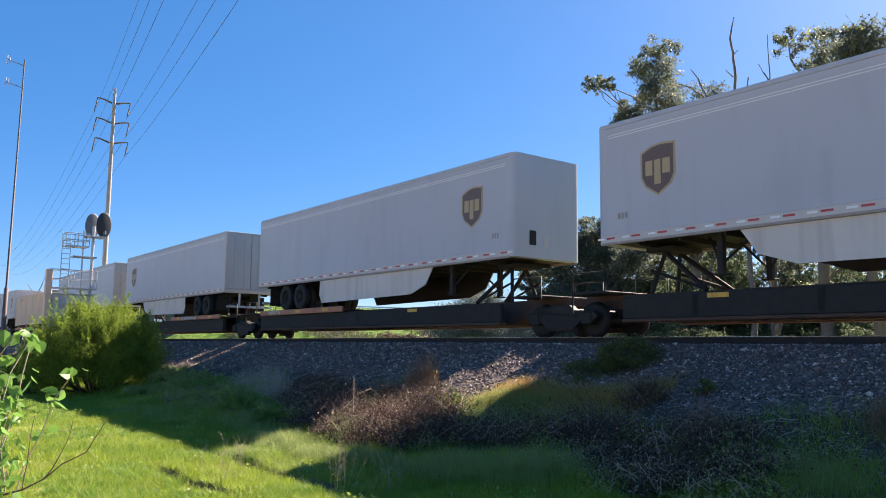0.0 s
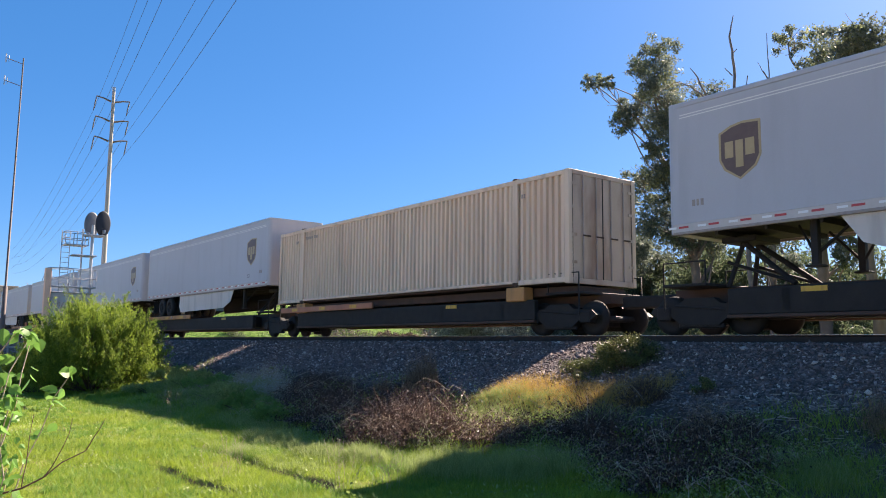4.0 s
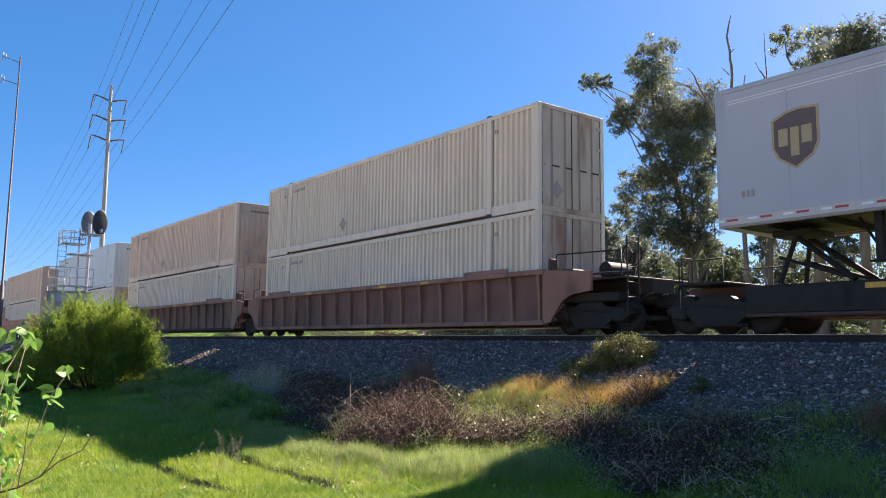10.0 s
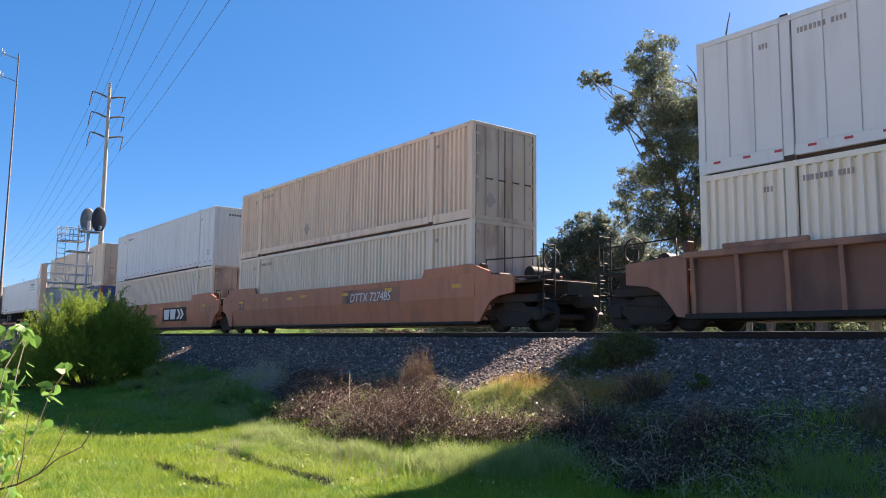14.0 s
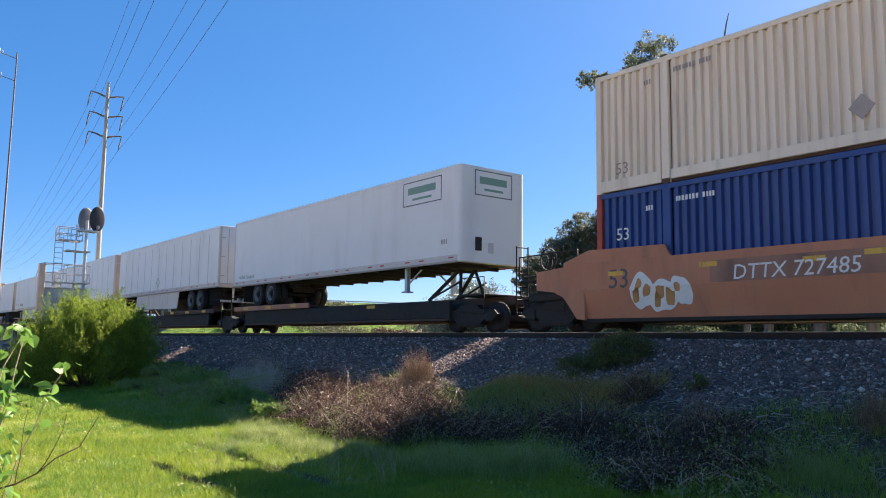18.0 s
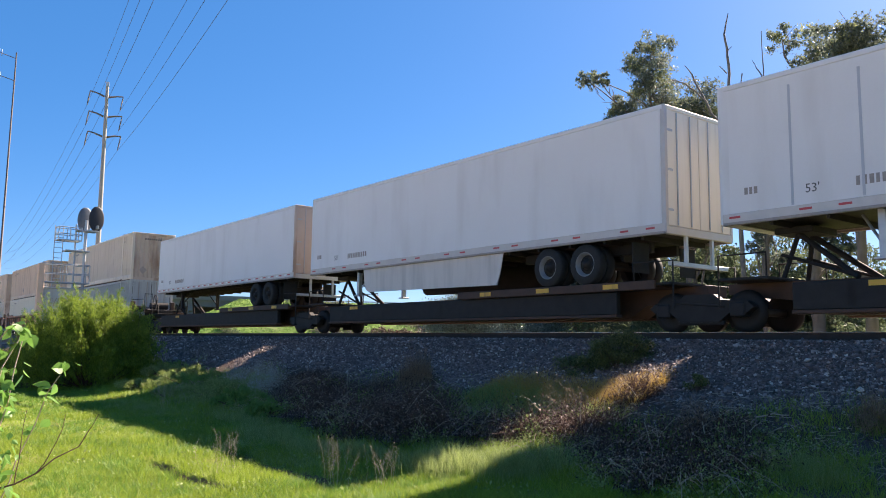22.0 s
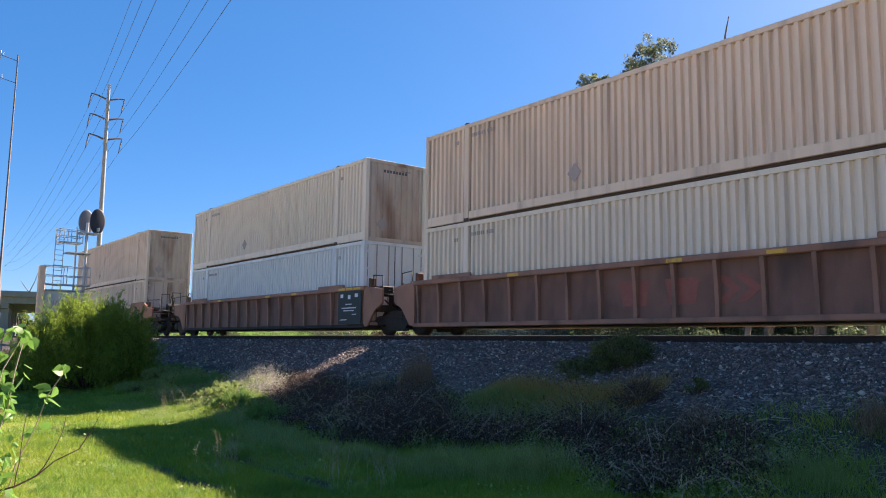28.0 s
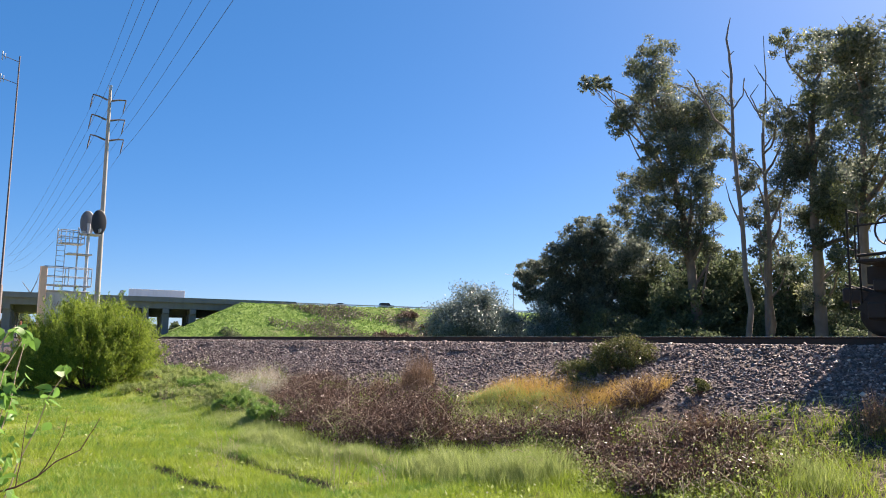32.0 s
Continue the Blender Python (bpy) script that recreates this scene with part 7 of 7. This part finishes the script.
    dead_tree("bare grey dead eucalyptus with forked limbs", -22.6, 37.9, [
        [(0, -1.3, 0.28), (-0.2, 5.1, 0.2), (-0.5, 9.7, 0.17), (-0.6, 12.9, 0.14), (-0.6, 14.9, 0.12), (-0.8, 16.6, 0.09), (-0.55, 17.8, 0.04)],
        [(-0.6, 11.1, 0.12), (-1.6, 12.1, 0.11), (-2.1, 13.2, 0.09), (-2.6, 14.3, 0.07), (-3.0, 14.8, 0.03)],
        [(-2.0, 12.9, 0.09), (-3.0, 13.8, 0.07), (-3.9, 14.0, 0.03)], [(-0.7, 12.8, 0.08), (-1.1, 13.4, 0.06), (-1.7, 13.7, 0.04), (-1.8, 14.0, 0.02)],
        [(-0.6, 12.6, 0.08), (0.0, 13.4, 0.06), (0.1, 14.4, 0.03)], [(-0.7, 14.4, 0.06), (-1.1, 14.8, 0.03)], [(-0.7, 15.6, 0.05), (-0.4, 15.9, 0.03)],
        [(-0.4, 7.7, 0.09), (0.4, 8.5, 0.03)], [(-0.3, 6.2, 0.09), (-0.9, 7.7, 0.05), (-1.1, 8.6, 0.02)]])
    dead_tree("thin bare dead tree with crossed twigs", -23.8, 41.8, [
        [(0, -1.3, 0.24), (0.1, 9.3, 0.16), (0.1, 12.7, 0.11), (0.3, 14.9, 0.07), (0.3, 18.2, 0.03)], [(0.1, 13.0, 0.08), (-0.5, 14.0, 0.06), (-1.0, 15.0, 0.05), (-0.9, 15.6, 0.03)],
        [(0.0, 13.2, 0.07), (-0.6, 14.5, 0.05), (-0.1, 15.2, 0.025)], [(0.1, 11.4, 0.09), (0.9, 12.5, 0.08), (1.6, 13.0, 0.07), (0.6, 14.9, 0.05), (0.0, 15.9, 0.03)],
        [(1.5, 13.1, 0.06), (1.8, 14.6, 0.03)], [(0.2, 14.3, 0.05), (0.8, 13.9, 0.03)], [(0.25, 15.4, 0.05), (-0.3, 16.4, 0.025)]], seed=4)
    shrub("silver_shrub", "large silvery-leaved shrub behind the track", -46.9, 39.5, 6.0, 6.0, leaf_silver, 31, n=62000, size=0.15, z=-1.2, blobs=70, group="shrubs behind the track")
    shrub("silver_shrub", "smaller silvery-leaved shrub behind the track", -40.3, 39.4, 5.0, 4.4, leaf_silver, 32, n=34000, size=0.14, z=-1.2, group="shrubs behind the track")
    shrub("dark_shrub", "dark reddish-brown shrub behind the track", -55.0, 43.0, 4.6, 3.0, dead_leaf, 33, n=7000, size=0.15, z=-1.2, group="shrubs behind the track")
    for k, (x, y, w, h) in enumerate(((-33, 40, 5.0, 2.2), (-27, 38, 5.0, 2.4), (-20, 36, 4.0, 1.0), (-14, 32, 3.5, 0.9), (-33, 47, 7.0, 5.0), (-30, 42, 5.0, 3.5), (-25.2, 39.5, 3.0, 2.0), (-17.5, 38.5, 2.4, 2.2), (-22.0, 43.0, 3.5, 1.9), (-16.0, 41.0, 4.0, 2.2), (-19.6, 41.5, 3.4, 3.6), (-24.5, 43.5, 4.0, 3.2), (-20.8, 37.5, 2.4, 1.6), (-35.5, 41.5, 6.0, 4.2), (-31.0, 40.0, 4.0, 3.0))):
        shrub("undergrowth", "dark tangled undergrowth beneath the trees", x, y, w, h, leaf_dark, 40 + k, n=7000, size=0.16, z=-1.2, group="undergrowth below the trees")
    low = [(-2.5, 1.5, 1.9), (0.0, 2.2, 2.2), (2.4, 1.4, 1.9), (-1.3, 4.2, 1.9), (1.4, 4.4, 2.0), (0.2, 6.0, 1.5), (3.0, 3.0, 1.4), (-3.6, 3.0, 1.5)]
    for k, (x, y, lift) in enumerate(((-32.5, 47.0, 1.0), (-29.5, 44.5, 0.8), (-25.2, 46.5, 0.8), (-21.5, 46.5, 0.62))):
        tree("understorey_tree", "dense low dark tree in the grove", x, y, 6.0 * lift, [(a * (0.9 - 0.2 * k), h * lift, r) for a, h, r in low], leaf_dark, 200 + k, 0.16, density=50 if k < 2 else 26, puff=1.0, size=0.22, depth=1.4)
    # the fresh green bush on the verge
    shrub("green_bush", "rounded fresh green bush on the grass verge", -31.0, 7.7, 4.3, 3.45, leaf_bush, 50, n=125000, size=0.085, blobs=150, stems=60, slim=0.2, droop=-0.9, deep=3.6, tuft=0.62, shoots=420)
    shrub("green_bush", "smaller dense green bush beside the larger one", -33.6, 6.5, 2.4, 2.4, leaf_bush, 51, n=40000, size=0.085, blobs=60, stems=30, slim=0.2, droop=-0.9, tuft=0.65, shoots=160)
    # growth on the bank
    shrub("bank_bush", "small olive-green bush on the stone bank", -10.45, 12.8, 1.35, 0.8, olive_leaf, 52, n=16000, size=0.038, z=-0.80, group="bushes on the bank", blobs=30, deep=0.9)
    shrub("bank_bush", "low olive-green bush on the stone bank", -11.25, 12.3, 1.0, 0.5, olive_leaf, 55, n=8000, size=0.038, z=-0.95, group="bushes on the bank", blobs=18)
    shrub("bank_bush", "tiny olive bush on the stone bank", -8.0, 11.7, 0.42, 0.35, olive_leaf, 53, n=1800, size=0.035, z=-1.05, group="bushes on the bank", stems=10, blobs=8)
    brown = "brown tangled dry weeds on the bank"
    for k, (x, y, w, h) in enumerate(((-18.3, 9.9, 2.0, 0.55), (-16.8, 9.3, 1.9, 0.72), (-15.2, 8.8, 1.8, 0.85), (-13.7, 8.4, 1.7, 0.95), (-12.4, 8.1, 1.6, 0.90), (-11.3, 8.6, 1.4, 0.75), (-15.8, 10.2, 1.8, 0.5), (-14.0, 9.7, 1.7, 0.65), (-12.6, 9.4, 1.6, 0.7), (-19.6, 10.4, 1.8, 0.4),
                                      (-10.3, 8.9, 1.3, 0.60), (-9.3, 9.2, 1.3, 0.72), (-8.5, 9.6, 1.2, 0.65), (-6.7, 9.2, 1.2, 0.70), (-6.0, 8.7, 1.1, 0.55), (-7.5, 8.9, 1.0, 0.45), (-6.3, 9.8, 1.0, 0.45), (-5.5, 9.1, 0.9, 0.5), (-6.9, 8.4, 1.0, 0.45), (-6.1, 8.0, 1.0, 0.4))):
        tangle("dry_weeds", brown, x, y + 0.18 * math.sin(k * 2.1), w * 0.88, h * (1.15 + 0.4 * math.sin(k * 1.7)), 100 + k, int(520 * w), leaf_n=int(2800 * w), leaf_size=0.036, thick=0.0045, upright=0.3, pale=int(15 * w))
    for k, (x, y, w) in enumerate(((-16.0, 8.5, 0.5), (-14.5, 9.2, 0.5), (-12.9, 7.7, 0.6), (-11.6, 9.2, 0.5), (-10.8, 8.1, 0.5), (-13.2, 10.3, 0.5), (-8.9, 8.7, 0.5), (-6.6, 9.0, 0.45), (-5.9, 9.3, 0.4), (-7.6, 9.4, 0.45))):
        tangle("green_sprig", "fresh green sprigs growing through dry weeds", x, y, w, 0.75 if x < -11 else 0.6, 170 + k, 60, bank_grass, leaf_bush if k % 2 else grass_tall, 420, leaf_size=0.035, thick=0.003, upright=0.6, group="green sprigs in the weeds")
    tangle("dry_weeds", "dark heap of dead twigs on the stones", -8.9, 11.3, 0.75, 0.55, 128, 700, leaf_n=900, leaf_size=0.03, thick=0.005, upright=0.3, pale=14)
    for k, (x, y, w, h) in enumerate(((-23.0, 9.6, 2.4, 0.45), (-21.4, 9.0, 2.0, 0.45), (-17.6, 8.3, 1.4, 0.35), (-11.4, 9.9, 1.1, 0.45), (-7.9, 8.3, 1.2, 0.45), (-5.4, 8.2, 1.2, 0.5), (-6.6, 8.0, 1.0, 0.4), (-5.2, 9.8, 1.1, 0.4))):
        tangle("dry_weeds", "grey-green half-dry weeds on the bank", x, y, w, h, 130 + k, int(200 * w), twig, grass_tall, int(1300 * w), leaf_size=0.034, thick=0.004, pale=int(30 * w))
    tangle("plume_grass", "upright rusty-brown plume of dry grass", -15.0, 10.9, 0.8, 0.9, 150, 900, rust_grass, rust_grass, 500, upright=0.88, thick=0.003, leaf_size=0.03)
    tangle("plume_grass", "small rusty plume of dry grass", -16.2, 10.6, 0.4, 0.55, 153, 300, rust_grass, rust_grass, 200, upright=0.88, thick=0.003, leaf_size=0.03)
    tangle("plume_grass", "rusty plume of dry grass among the weeds", -6.7, 9.9, 0.55, 0.7, 151, 400, rust_grass, rust_grass, 300, upright=0.8, thick=0.003, leaf_size=0.03)
    tangle("plume_grass", "rusty plume of dry grass at the bank's edge", -4.75, 10.9, 0.45, 0.6, 152, 300, rust_grass, rust_grass, 300, upright=0.85, thick=0.003, leaf_size=0.03)
    shrub("bank_bush", "small dark green bush among the dry weeds", -17.5, 10.1, 0.9, 0.42, leaf_bush, 54, n=2200, size=0.04, group="bushes on the bank", stems=14, blobs=10)
    for k, (x, y) in enumerate(((-9.3, 5.5), (-10.9, 4.55), (-9.0, 6.0), (-20.3, 7.0), (-22.0, 7.4))):
        seed_stalks(x, y, 0.75 if k < 2 else 0.6, 160 + k)
    rng = np.random.default_rng(77)
    for k, (x, y, a) in enumerate(((-6.05, 10.5, 0.9), (-5.85, 10.2, -0.9), (-21.0, 10.9, 0.3), (-8.9, 11.0, 1.0), (-14.0, 10.3, 0.1))):
        m = Mesh()
        d = Vector((math.cos(a), math.sin(a) * 0.4, 0.25)) * 0.45
        limb(m, -d, d, 0.014, 0.006, rng, 0.06, 6, 6)
        lone("fallen_stick", m, twig_pale, "bleached fallen stick on the stones", "stick", "fallen sticks", at=pose(x, y, float(bed_height(y, x)) + 0.07))
    for k, (x, y, w, h) in enumerate(((-31.0, 10.2, 2.4, 0.5), (-28.4, 9.9, 2.2, 0.55), (-26.0, 9.7, 2.2, 0.5), (-24.0, 9.5, 1.9, 0.55), (-22.0, 9.1, 1.8, 0.5), (-20.2, 8.6, 1.6, 0.55), (-18.6, 8.2, 1.3, 0.45), (-23.4, 8.4, 1.6, 0.3), (-27.0, 8.6, 2.0, 0.3), (-16.4, 7.9, 1.0, 0.4), (-21.0, 9.9, 1.2, 0.4))):
        shrub("leafy_weeds", "low mound of leafy green weeds on the slope" if k % 3 else "loose mound of pale green weeds on the slope", x, y, w, h, grass_tall if k % 3 else bank_grass, 300 + k, n=5200, size=0.055, z=float(max(lie(x, y), bed_height(y, x))) - 0.03, group="leafy weeds on the slope", blobs=46, tuft=0.55, slim=0.3, droop=-0.5, shoots=26, category="weeds")
    fluff = foliage("pale fluffy seed heads", (0.30, 0.30, 0.24), (0.62, 0.60, 0.52), 0.45)
    for k, (x, y, w, h) in enumerate(((-22.4, 10.1, 1.5, 0.9), (-20.9, 9.9, 1.3, 0.8), (-19.8, 9.5, 1.0, 0.7))):
        tangle("seeding_weeds", "pale fluffy seeding weeds on the slope", x, y, w, h, 330 + k, int(240 * w), twig_pale, fluff, int(2400 * w), leaf_size=0.03, thick=0.003, upright=0.72, group="seeding weeds")
    make_litter()
    make_grass()
    make_vine()


def motions():
    """Everything that moves: the train, and the traffic on the distant bridge."""
    times = (0, 4, 8, 12, 16, 20, 24, 28, 32)
    for ob, u, z, turn in MOVERS:
        walk(ob, [(t, pose(u + travelled(t), TRACK, z, 0, 0, turn)) for t in times])
    for ob, s0, speed, lane in TRAFFIC:
        walk(ob, [(t, freeway_pose(s0 + speed * (t - 32), lane, speed)) for t in (0, 16, 32)])


make_ground()
make_bed()
make_track()
make_train()
make_surroundings()
make_stones()
motions()
